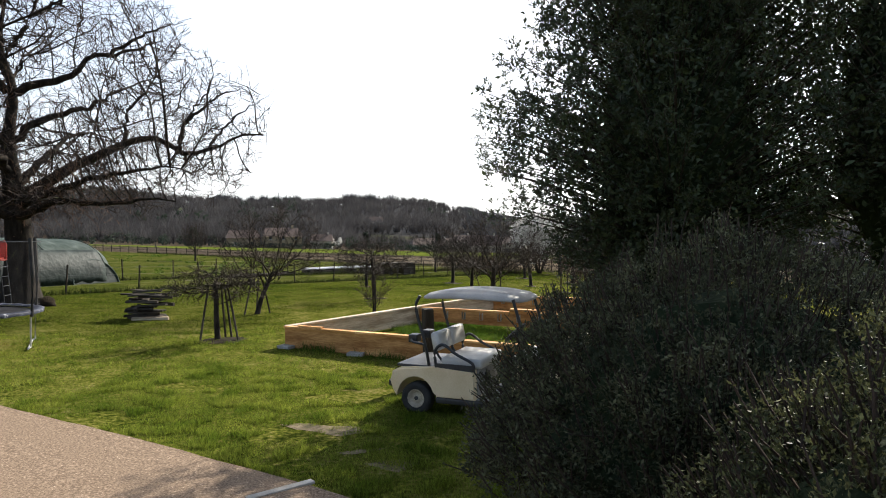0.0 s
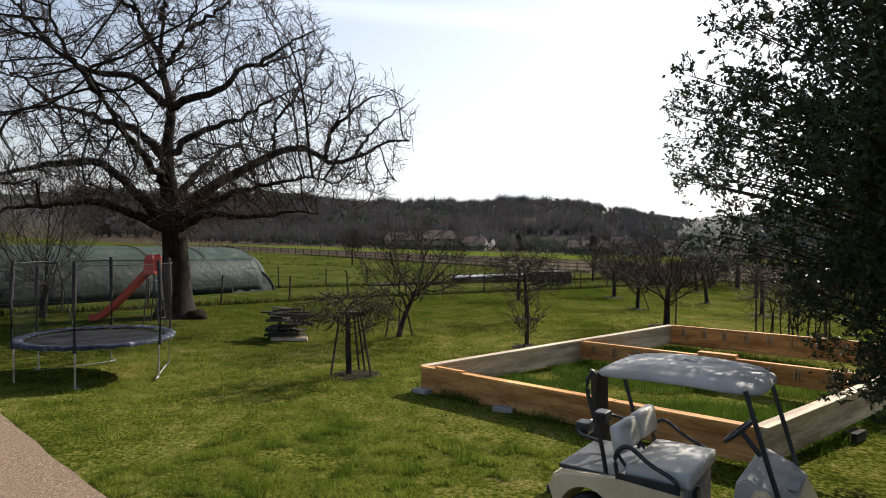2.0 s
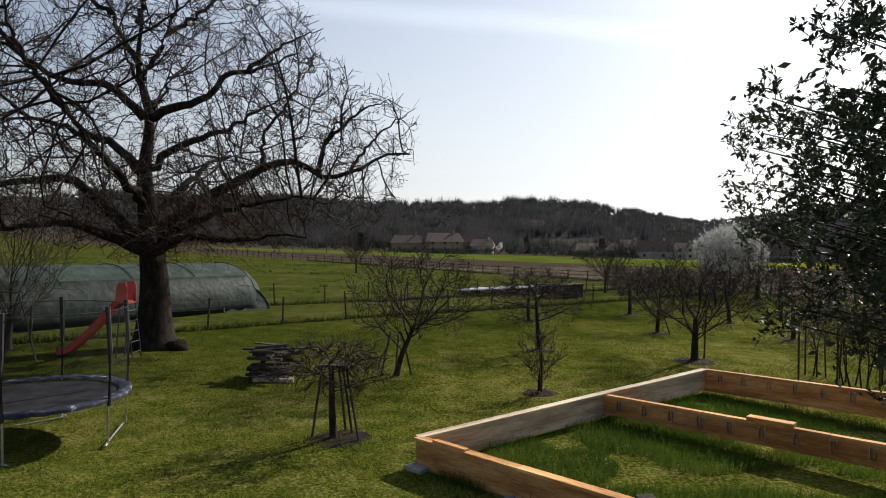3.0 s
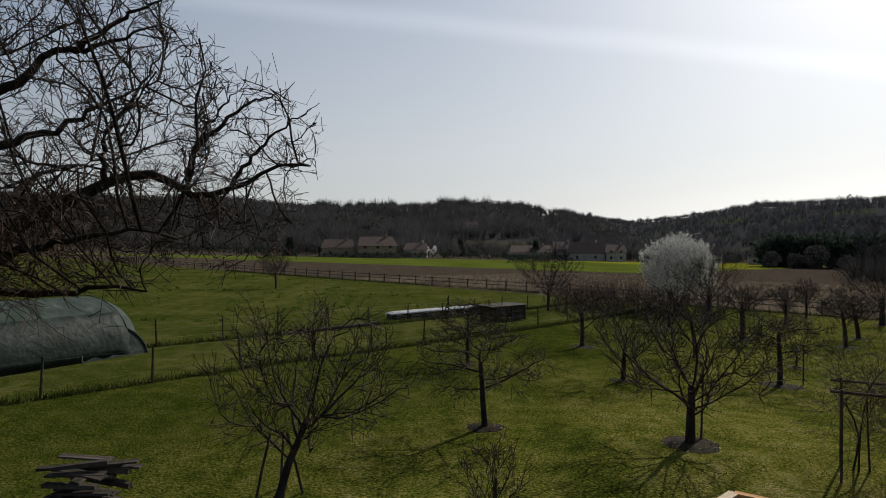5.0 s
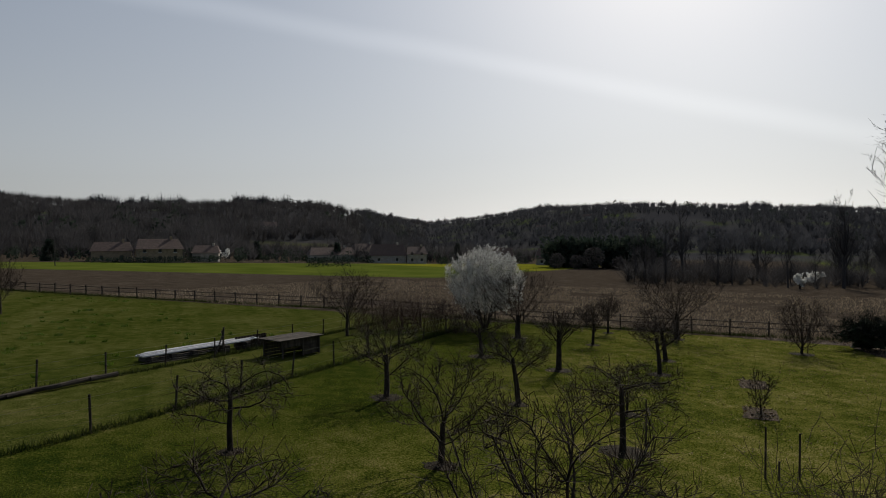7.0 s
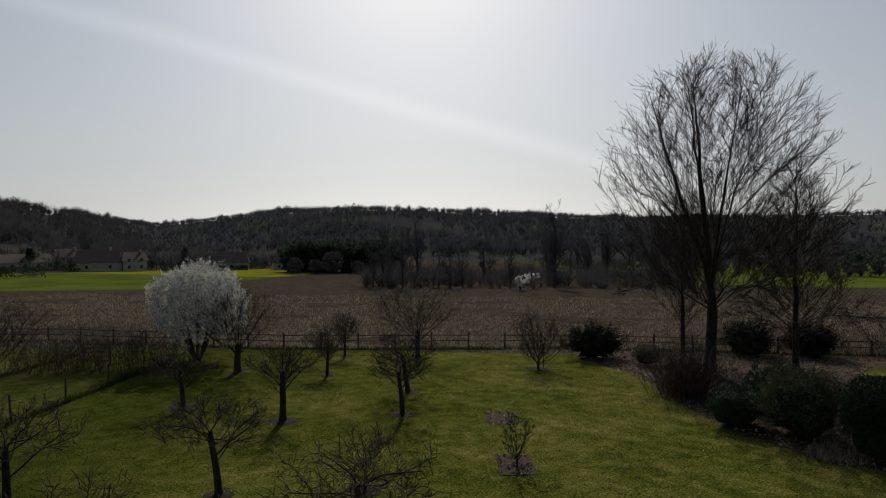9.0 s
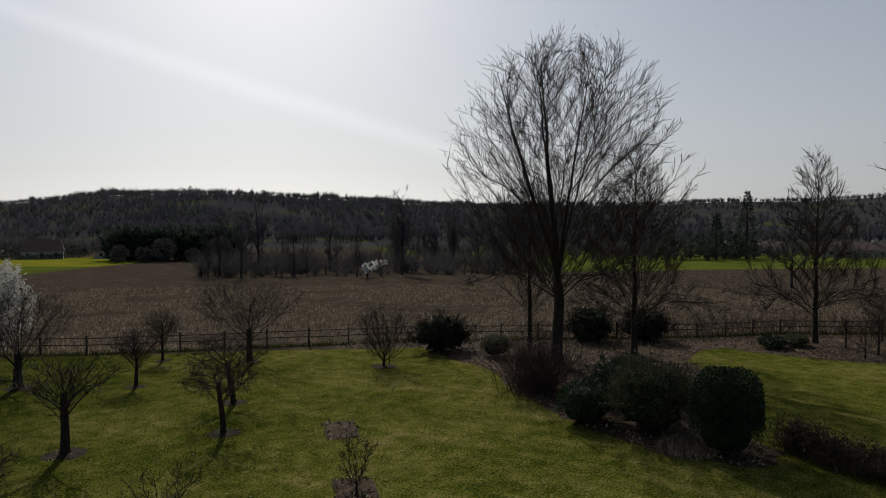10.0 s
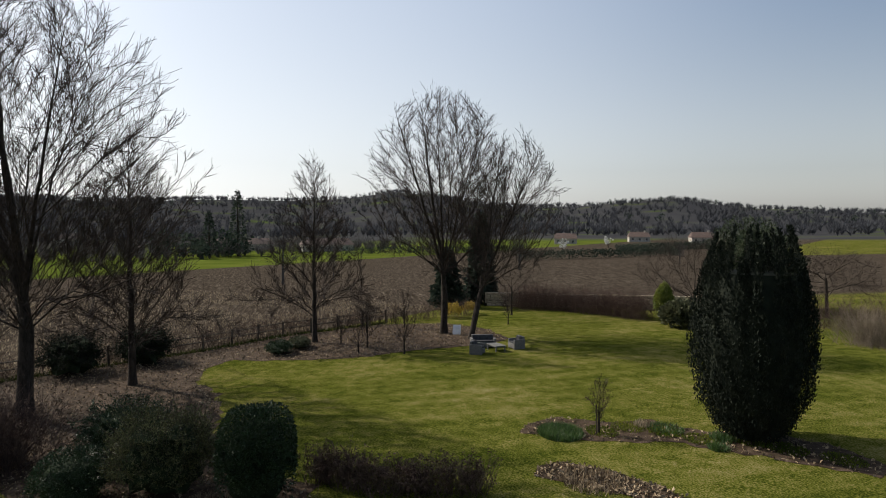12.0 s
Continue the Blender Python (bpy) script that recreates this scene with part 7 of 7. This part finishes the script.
# ---- stubble on the ploughed field ----
def paddock_tufts():
    """Rank tufts left by grazing."""
    rng = np.random.default_rng(33)
    P = scatter([(-30, 42), (-6, 44), (4, 54), (14, 64), (2, 84), (-20, 104), (-50, 126), (-60, 90)], 520, rng)
    P = P[[noise.noise((x * .09, y * .09, 6)) > -.1 for x, y, _ in P]]
    C = np.repeat(P, 34, 0)
    a, k = rng.uniform(0, 6.28, len(C)), np.sqrt(rng.uniform(0, 1, len(C))) * np.repeat(rng.uniform(.12, .42, len(P)), 34)
    C = C + np.stack([np.cos(a) * k, np.sin(a) * k, 0 * a], 1)
    blades("paddock_tufts", "dark rank grass tufts dotted over the paddock", C, rng, (.10, .28), .022, rank_grass, .6)


paddock_tufts()


def stubble():
    rng = np.random.default_rng(95)
    n = 60000
    s = .8 + 58 * rng.uniform(0, 1, n) ** 1.6
    s = np.round(s / .75) * .75 + rng.normal(size=n) * .07
    u = rng.uniform(-75, 48, n)
    x, y = (s + 61.8) * .717 + u * .697, (s + 61.8) * .697 - u * .717
    keep = (noise_field(x, y) > -.25)
    x, y = x[keep], y[keep]
    C = np.stack([x, y, [gz(a, b) for a, b in zip(x, y)]], 1)
    blades("field_stubble", "pale dry maize stubble in rows on the ploughed field", C, rng, (.14, .42), .026, dry_stalk, .6)


def noise_field(x, y):
    return np.array([noise.noise((a * .12, b * .12, 7)) for a, b in zip(x, y)])


stubble()


# ---- far trees, woods and houses ----
def far_tree_kind(seed, h, half, label):
    rng = np.random.default_rng(seed)
    t = thing("distant_tree", label, "tree", "distant bare trees", m=pose(0, 0, 0))
    tr = resample([(0, 0, -.2), (rng.normal() * .2, rng.normal() * .2, h * .4), (rng.normal() * .3, rng.normal() * .3, h)], 8)
    part("trunk", tubes("trunk", tr[None], (h * .022 * np.linspace(1, .1, 8))[None], 6), bare_wood_m, t)
    P2, Q2 = sprout(tr[None], (h * .022 * np.linspace(1, .1, 8))[None], 26, rng, .18, .98, (25, 60), (.25, .5), 5, .12, .2, (.45, .6), .3)
    P3, Q3 = sprout(P2, Q2, 100, rng, .2, 1, (25, 60), (.3, .6), 4, .14, .12, (.5, .6), .4)
    P4, Q4 = sprout(P3, Q3, 180, rng, .2, 1, (25, 60), (.35, .8), 2, .14, .1, (.6, .8), .5)
    tagged(part("branchwork", tubes("branchwork", P2, Q2, 4), bare_wood_m, t), kind="stuff")
    tagged(part("twig_growth", tubes("twig_growth", np.concatenate([P3[:, [0, 3]], P4]), np.maximum(np.concatenate([Q3[:, [0, 3]], Q4]), .03), 3), bare_wood_m, t), kind="stuff")
    return t


def su(s, u):
    return (s + 61.8) * .717 + u * .697, (s + 61.8) * .697 - u * .717


kinds = [far_tree_kind(500 + k, 11 + k, 4, "bare tree in the belt beyond the ploughed field") for k in range(5)]
prng = random.Random(44)
spots = []
for k in range(34):
    spots.append(su(prng.uniform(82, 128), prng.uniform(-28, 46)))
for k in range(26):
    spots.append(su(prng.uniform(150, 260), prng.uniform(30, 190)))
for k in range(18):
    spots.append((prng.uniform(-70, 150), prng.uniform(268, 330)))
spots += [(134, 228), (137, 231), (-30, 205), (-42, 200), (118, 28), (128, 20), (140, -18), (150, -60)]
for i, (x, y) in enumerate(spots):
    sc = prng.uniform(.55, 1.05)
    m = pose(x, y, gz(x, y), 0, 0, prng.uniform(0, 360)) @ Matrix.Diagonal((sc * prng.uniform(.85, 1.2), sc, sc * prng.uniform(.85, 1.1), 1))
    if i < 5:
        kinds[i].matrix_basis = m
    else:
        copy_thing(kinds[i % 5], m)


def brush_wood(name, label, C, H, rng, mat_, per=20, wide=.035, spread=.33):
    """Bare woodland: each tree a sheaf of thin upright blades."""
    n = len(C)
    b0 = rng.uniform(.05, .45, (n, per))
    a = rng.uniform(0, 6.28, (n, per))
    v = rng.uniform(-.15, 1, (n, per))
    k = spread * 1.45 * np.sqrt(np.clip(1 - v * v, 0, 1)) * rng.uniform(.6, 1, (n, per))
    b1 = .5 + .48 * v
    h = H[:, None]
    S = np.stack([C[:, None, 0] + 0 * a, C[:, None, 1] + 0 * a, C[:, None, 2] + b0 * h - .5], -1)
    T = np.stack([C[:, None, 0] + np.cos(a) * k * h, C[:, None, 1] + np.sin(a) * k * h, C[:, None, 2] + b1 * h], -1)
    q = rng.uniform(0, 6.28, (n, per))
    w = np.stack([np.cos(q), np.sin(q), 0 * q], -1) * (wide * h)[..., None]
    V = np.stack([S - w, S + w, T], 2).reshape(-1, 3)
    single(name, mesh_arrays(name, V, np.arange(len(V)).reshape(-1, 3)), mat_, label, "woodland", kind="stuff")


def hill_points(n, a0, a1, r0, r1, rng, thresh=-.1):
    out = []
    while len(out) < n:
        az = rng.uniform(a0, a1)
        big = azr(az)
        r = big * (r0 + (r1 - r0) * rng.uniform(0, 1))
        x, y = 5 + r * math.sin(radians(az)), 15 + r * math.cos(radians(az))
        if noise.noise((x / 130, y / 130, 11)) > thresh:
            out.append((x, y, gz(x, y)))
    return np.array(out)


hr = np.random.default_rng(66)
C = hill_points(4200, -32, 20, .40, 1.0, hr, -.4)
brush_wood("hill_woodland", "bare brown woodland covering the near hillside", C, hr.uniform(8, 14, len(C)), hr, bare_wood_m, 30, .022, .42)
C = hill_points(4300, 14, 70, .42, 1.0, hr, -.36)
brush_wood("hill_woodland", "bare woodland on the farther hillside, blue-grey for haze", C, hr.uniform(9, 15, len(C)), hr, far_wood_m, 22, .03, .45)
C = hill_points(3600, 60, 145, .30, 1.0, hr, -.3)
brush_wood("hill_woodland", "bare woodland across the far valley side, blue-grey for haze", C, hr.uniform(9, 15, len(C)), hr, far_wood_m, 18, .05, .45)
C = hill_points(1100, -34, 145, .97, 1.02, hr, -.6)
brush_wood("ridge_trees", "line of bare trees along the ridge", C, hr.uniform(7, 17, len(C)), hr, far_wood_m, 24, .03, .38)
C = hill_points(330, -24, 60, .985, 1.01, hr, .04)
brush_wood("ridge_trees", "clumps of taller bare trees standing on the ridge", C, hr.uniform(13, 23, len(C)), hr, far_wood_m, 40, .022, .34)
C = np.array([(x, y, gz(x, y)) for x, y in [su(hr.uniform(84, 140), hr.uniform(-30, 44)) for _ in range(300)]])
brush_wood("belt_undergrowth", "tangled brown undergrowth beneath the belt of trees", C, hr.uniform(2, 6.5, len(C)), hr, bare_wood_m, 90, .008, .7)
C = np.array([(x, y, gz(x, y)) for x, y in [su(hr.uniform(150, 330), hr.uniform(35, 260)) for _ in range(700)]])
brush_wood("field_hedges", "bare scrub and hedges round the far meadows", C, hr.uniform(2, 8, len(C)), hr, bare_wood_m, 46, .016, .5)
C = np.array([(hr.uniform(-130, 190), hr.uniform(285, 400), 0) for _ in range(700)])
C[:, 2] = [gz(p[0], p[1]) for p in C]
brush_wood("valley_trees", "bare garden trees round the hamlet", C, hr.uniform(4, 11, len(C)), hr, bare_wood_m, 54, .016, .4)


def leafy_wood(name, label, C, H, rng, mat_, per=40, size=(.10, .22), half=.32):
    n = len(C)
    d = unit(rng.normal(size=(n, per, 3)))
    k = rng.uniform(.5, 1, (n, per, 1)) ** .5
    P = C[:, None] + d * k * np.stack([H * half, H * half, H * .46], -1)[:, None] + np.stack([0 * H, 0 * H, H * .5], -1)[:, None]
    me = leaves(name, P.reshape(-1, 3), rng, (size[0] * H.mean(), size[1] * H.mean()), .7, .3, (d * .6).reshape(-1, 3))
    single(name, me, mat_, label, "woodland", kind="stuff")


copse = [(143 + .816 * a + .578 * b, 212 - .578 * a + .816 * b) for a, b in zip(hr.uniform(-20, 19, 130), hr.uniform(-2, 13, 130))]
C = np.array([(x, y, gz(x, y)) for x, y in copse])
leafy_wood("dark_copse", "dense dark evergreen copse beyond the ploughed field", C, hr.uniform(8, 12.5, len(C)), hr, dark_wood_m, 70, (.10, .22), .34)
C = np.array([(x, y, gz(x, y)) for x, y in ((127, 205), (132, 202), (138, 196), (145, 192), (121, 208), (152, 190))])
leafy_wood("willow_bushes", "rounded grey-brown willow bushes along the field edge", C, np.array([5.0, 8.0, 4.5, 8.5, 5.5, 5.0]), hr, bare_wood_m, 700, (.06, .13), .46)
C = np.array([(x, y, gz(x, y)) for x, y in [(248 + hr.uniform(-14, 22), 62 + hr.uniform(-12, 16)) for _ in range(26)]])
leafy_wood("dark_copse", "dark evergreens and ivy-clad trees beside a tall conifer", C, hr.uniform(5, 11, len(C)), hr, dark_wood_m, 50, (.10, .22), .36)
C = hill_points(260, -32, 145, .5, 1.02, hr, .05)
leafy_wood("hill_evergreens", "dark evergreens scattered through the hill woods", C, hr.uniform(8, 15, len(C)), hr, dark_wood_m, 30, (.15, .3), .3)
C = np.array([(hr.uniform(-100, 180), hr.uniform(255, 330), 0) for _ in range(110)])
C[:, 2] = [gz(p[0], p[1]) for p in C]
leafy_wood("hamlet_evergreens", "dark hedges and evergreens round the hamlet", C, hr.uniform(2, 6, len(C)), hr, dark_wood_m, 40, (.15, .3), .45)
for i, (x, y, h) in enumerate(((62, 292, 8), (122, 300, 9), (30, 310, 8), (-40, 255, 7))):
    conifer(x, y, h, max(h * .2, 2.6), 130 + i, "tall dark conifer standing in the valley", 800, (.6, 1.5), dark_wood_m)
conifer(258, 52, 24, 5.2, 140, "tall layered conifer standing in the valley", 1000, (.6, 1.5), dark_wood_m)
conifer(252, 61, 16, 4.6, 141, "layered conifer beside a taller one in the valley", 800, (.6, 1.5), dark_wood_m)
for i, (x, y, h) in enumerate(((9, 271, 5), (15, 274, 5), (88, 296, 6), (96, 300, 5), (140, 285, 5), (166, 262, 4.5), (120, 108, 3.4), (104, 98, 3), (-12, 262, 4.5), (250, -70, 5), (285, -105, 5))):
    blossom_tree(x, y, h, h * .55, 600 + i, 330, "white flowering tree far across the fields", (.3, .6), "distant blossom trees", 6, 30, 90)


def hedge_block(x, y, w, d, h, rot, seed, label):
    rng = np.random.default_rng(seed)
    t = thing("field_hedge", label, "hedge", "field hedges", m=pose(x, y, gz(x, y), 0, 0, rot))
    n = int(w * h * 26)
    C = np.stack([rng.uniform(-w / 2, w / 2, n), rng.uniform(-d / 2, d / 2, n), h * rng.uniform(0, 1, n) ** .7 * (1 + .12 * np.sin(np.linspace(0, 40, n)))], 1)
    tagged(part("foliage", leaves("foliage", C, rng, (.3, .6), .7, .3), dark_wood_m, t), kind="stuff")


hedge_block(43, 217, 14, 3.0, 2.6, 0, 1, "dark clipped hedge block standing in the green field")
hedge_block(-8, 243, 40, 2.0, 1.8, 0, 2, "long dark hedge in front of a farmhouse")
hedge_block(64, 279, 34, 2.0, 1.8, 0, 3, "long dark hedge in front of the hamlet")
hedge_block(118, 262, 40, 2.0, 1.5, -10, 4, "long dark hedge in front of the hamlet")
hedge_block(190, -60, 60, 3.0, 2.5, 105, 5, "dark field hedge across the far meadows")
hedge_block(250, -20, 70, 3.0, 2.5, 95, 6, "dark field hedge across the far meadows")
hedge_block(235, -110, 80, 3.0, 3.0, 120, 7, "dark field hedge across the far meadows")


def house(x, y, rot, w, d, h, rh, label, wall=wall_m, roof=roof_m, wins=3, lift=0.0):
    t = thing("house", label, "house", "distant houses", m=pose(x, y, gz(x, y) + lift, 0, 0, rot))
    part("wall", box(-w / 2, -d / 2, -1, w / 2, d / 2, h), wall, t)
    bm = bmesh.new()
    o = .5
    v = [bm.verts.new(p) for p in ((-w / 2 - o, -d / 2 - o, h - .1), (w / 2 + o, -d / 2 - o, h - .1), (w / 2 + o, d / 2 + o, h - .1), (-w / 2 - o, d / 2 + o, h - .1), (-w / 2 + w * .06, 0, h + rh), (w / 2 - w * .06, 0, h + rh))]
    for f in ((0, 1, 5, 4), (2, 3, 4, 5), (1, 2, 5), (3, 0, 4), (3, 2, 1, 0)):
        bm.faces.new([v[i] for i in f])
    r = part("roof", bm, roof, t)
    part("chimney", box(w * .28 - .4, -.4, h + rh * .4, w * .28 + .4, .4, h + rh + .9), wall, r)
    for k in range(wins):
        xx = -w / 2 + w * (k + .5) / wins
        for z in ((.9,) if h < 4 else (.9, 3.4)):
            wd = part("window", box(xx - .5, -d / 2 - .03, z, xx + .5, -d / 2 + .1, z + 1.25), pane_m, t)
            part("sill", box(xx - .6, -d / 2 - .12, z - .1, xx + .6, -d / 2 - .03, z), white_m, wd)


house(-7.5, 252, 8, 14, 9, 4.6, 3.3, "ochre stone farmhouse with a brown tiled roof", wall=farm_m)
house(-22, 256, 4, 12, 8, 3.6, 3.0, "low stone outbuilding with a brown tiled roof", wall=farm_m, wins=2)
house(8, 268, -6, 9, 8, 3.4, 2.6, "small pale house near the farm", wins=2)
house(60, 294, 0, 20, 9, 3.0, 3.0, "long low house with a brown tiled roof", wins=5)
house(76, 300, 4, 10, 8, 4.8, 3.2, "white house among the hamlet trees", wins=2)
house(92, 305, -5, 11, 8, 3.2, 2.8, "low pale house among the hamlet trees", wins=3)
house(80, 276, -14, 15, 10, 3.2, 4.6, "low barn with a steep dark roof", wins=2)
house(91, 271, -14, 8, 9, 4.0, 3.0, "stone barn at the end of the hamlet", wins=2)
house(128, 268, -28, 13, 9, 3.0, 4.2, "pale house with a broad dark roof", wins=3)
house(147, 255, -28, 13, 9, 3.0, 4.2, "pale house with a broad dark roof", wins=3)
house(330, 60, -80, 30, 10, 3.2, 2.6, "long low building beyond the far meadow", wins=6)
house(300, 20, -80, 22, 9, 3.0, 2.6, "pale low building beyond the far meadow", wins=4)
house(350, -110, -110, 12, 9, 3.2, 2.8, "pale house across the far meadows")
house(372, -165, -110, 12, 9, 3.2, 2.8, "pale house across the far meadows")
house(330, -180, -110, 12, 9, 3.2, 2.8, "cream house across the far meadows")
for i, (az, r, lab) in enumerate(((30, .62, "white house on the wooded hillside"), (34, .72, "pale house on the wooded hillside"), (38, .66, "pale house on the wooded hillside"), (44, .6, "pale house on the wooded hillside"),
                                  (52, .5, "pale house among trees across the valley"), (6, .62, "pale house below the wooded ridge"), (58, .42, "pale house among trees across the valley"), (70, .3, "white house among trees across the valley"))):
    rr = azr(az) * r
    house(5 + rr * math.sin(radians(az)), 15 + rr * math.cos(radians(az)), -az, 16, 10, 4.5, 3.5, lab, wall=wall_m)
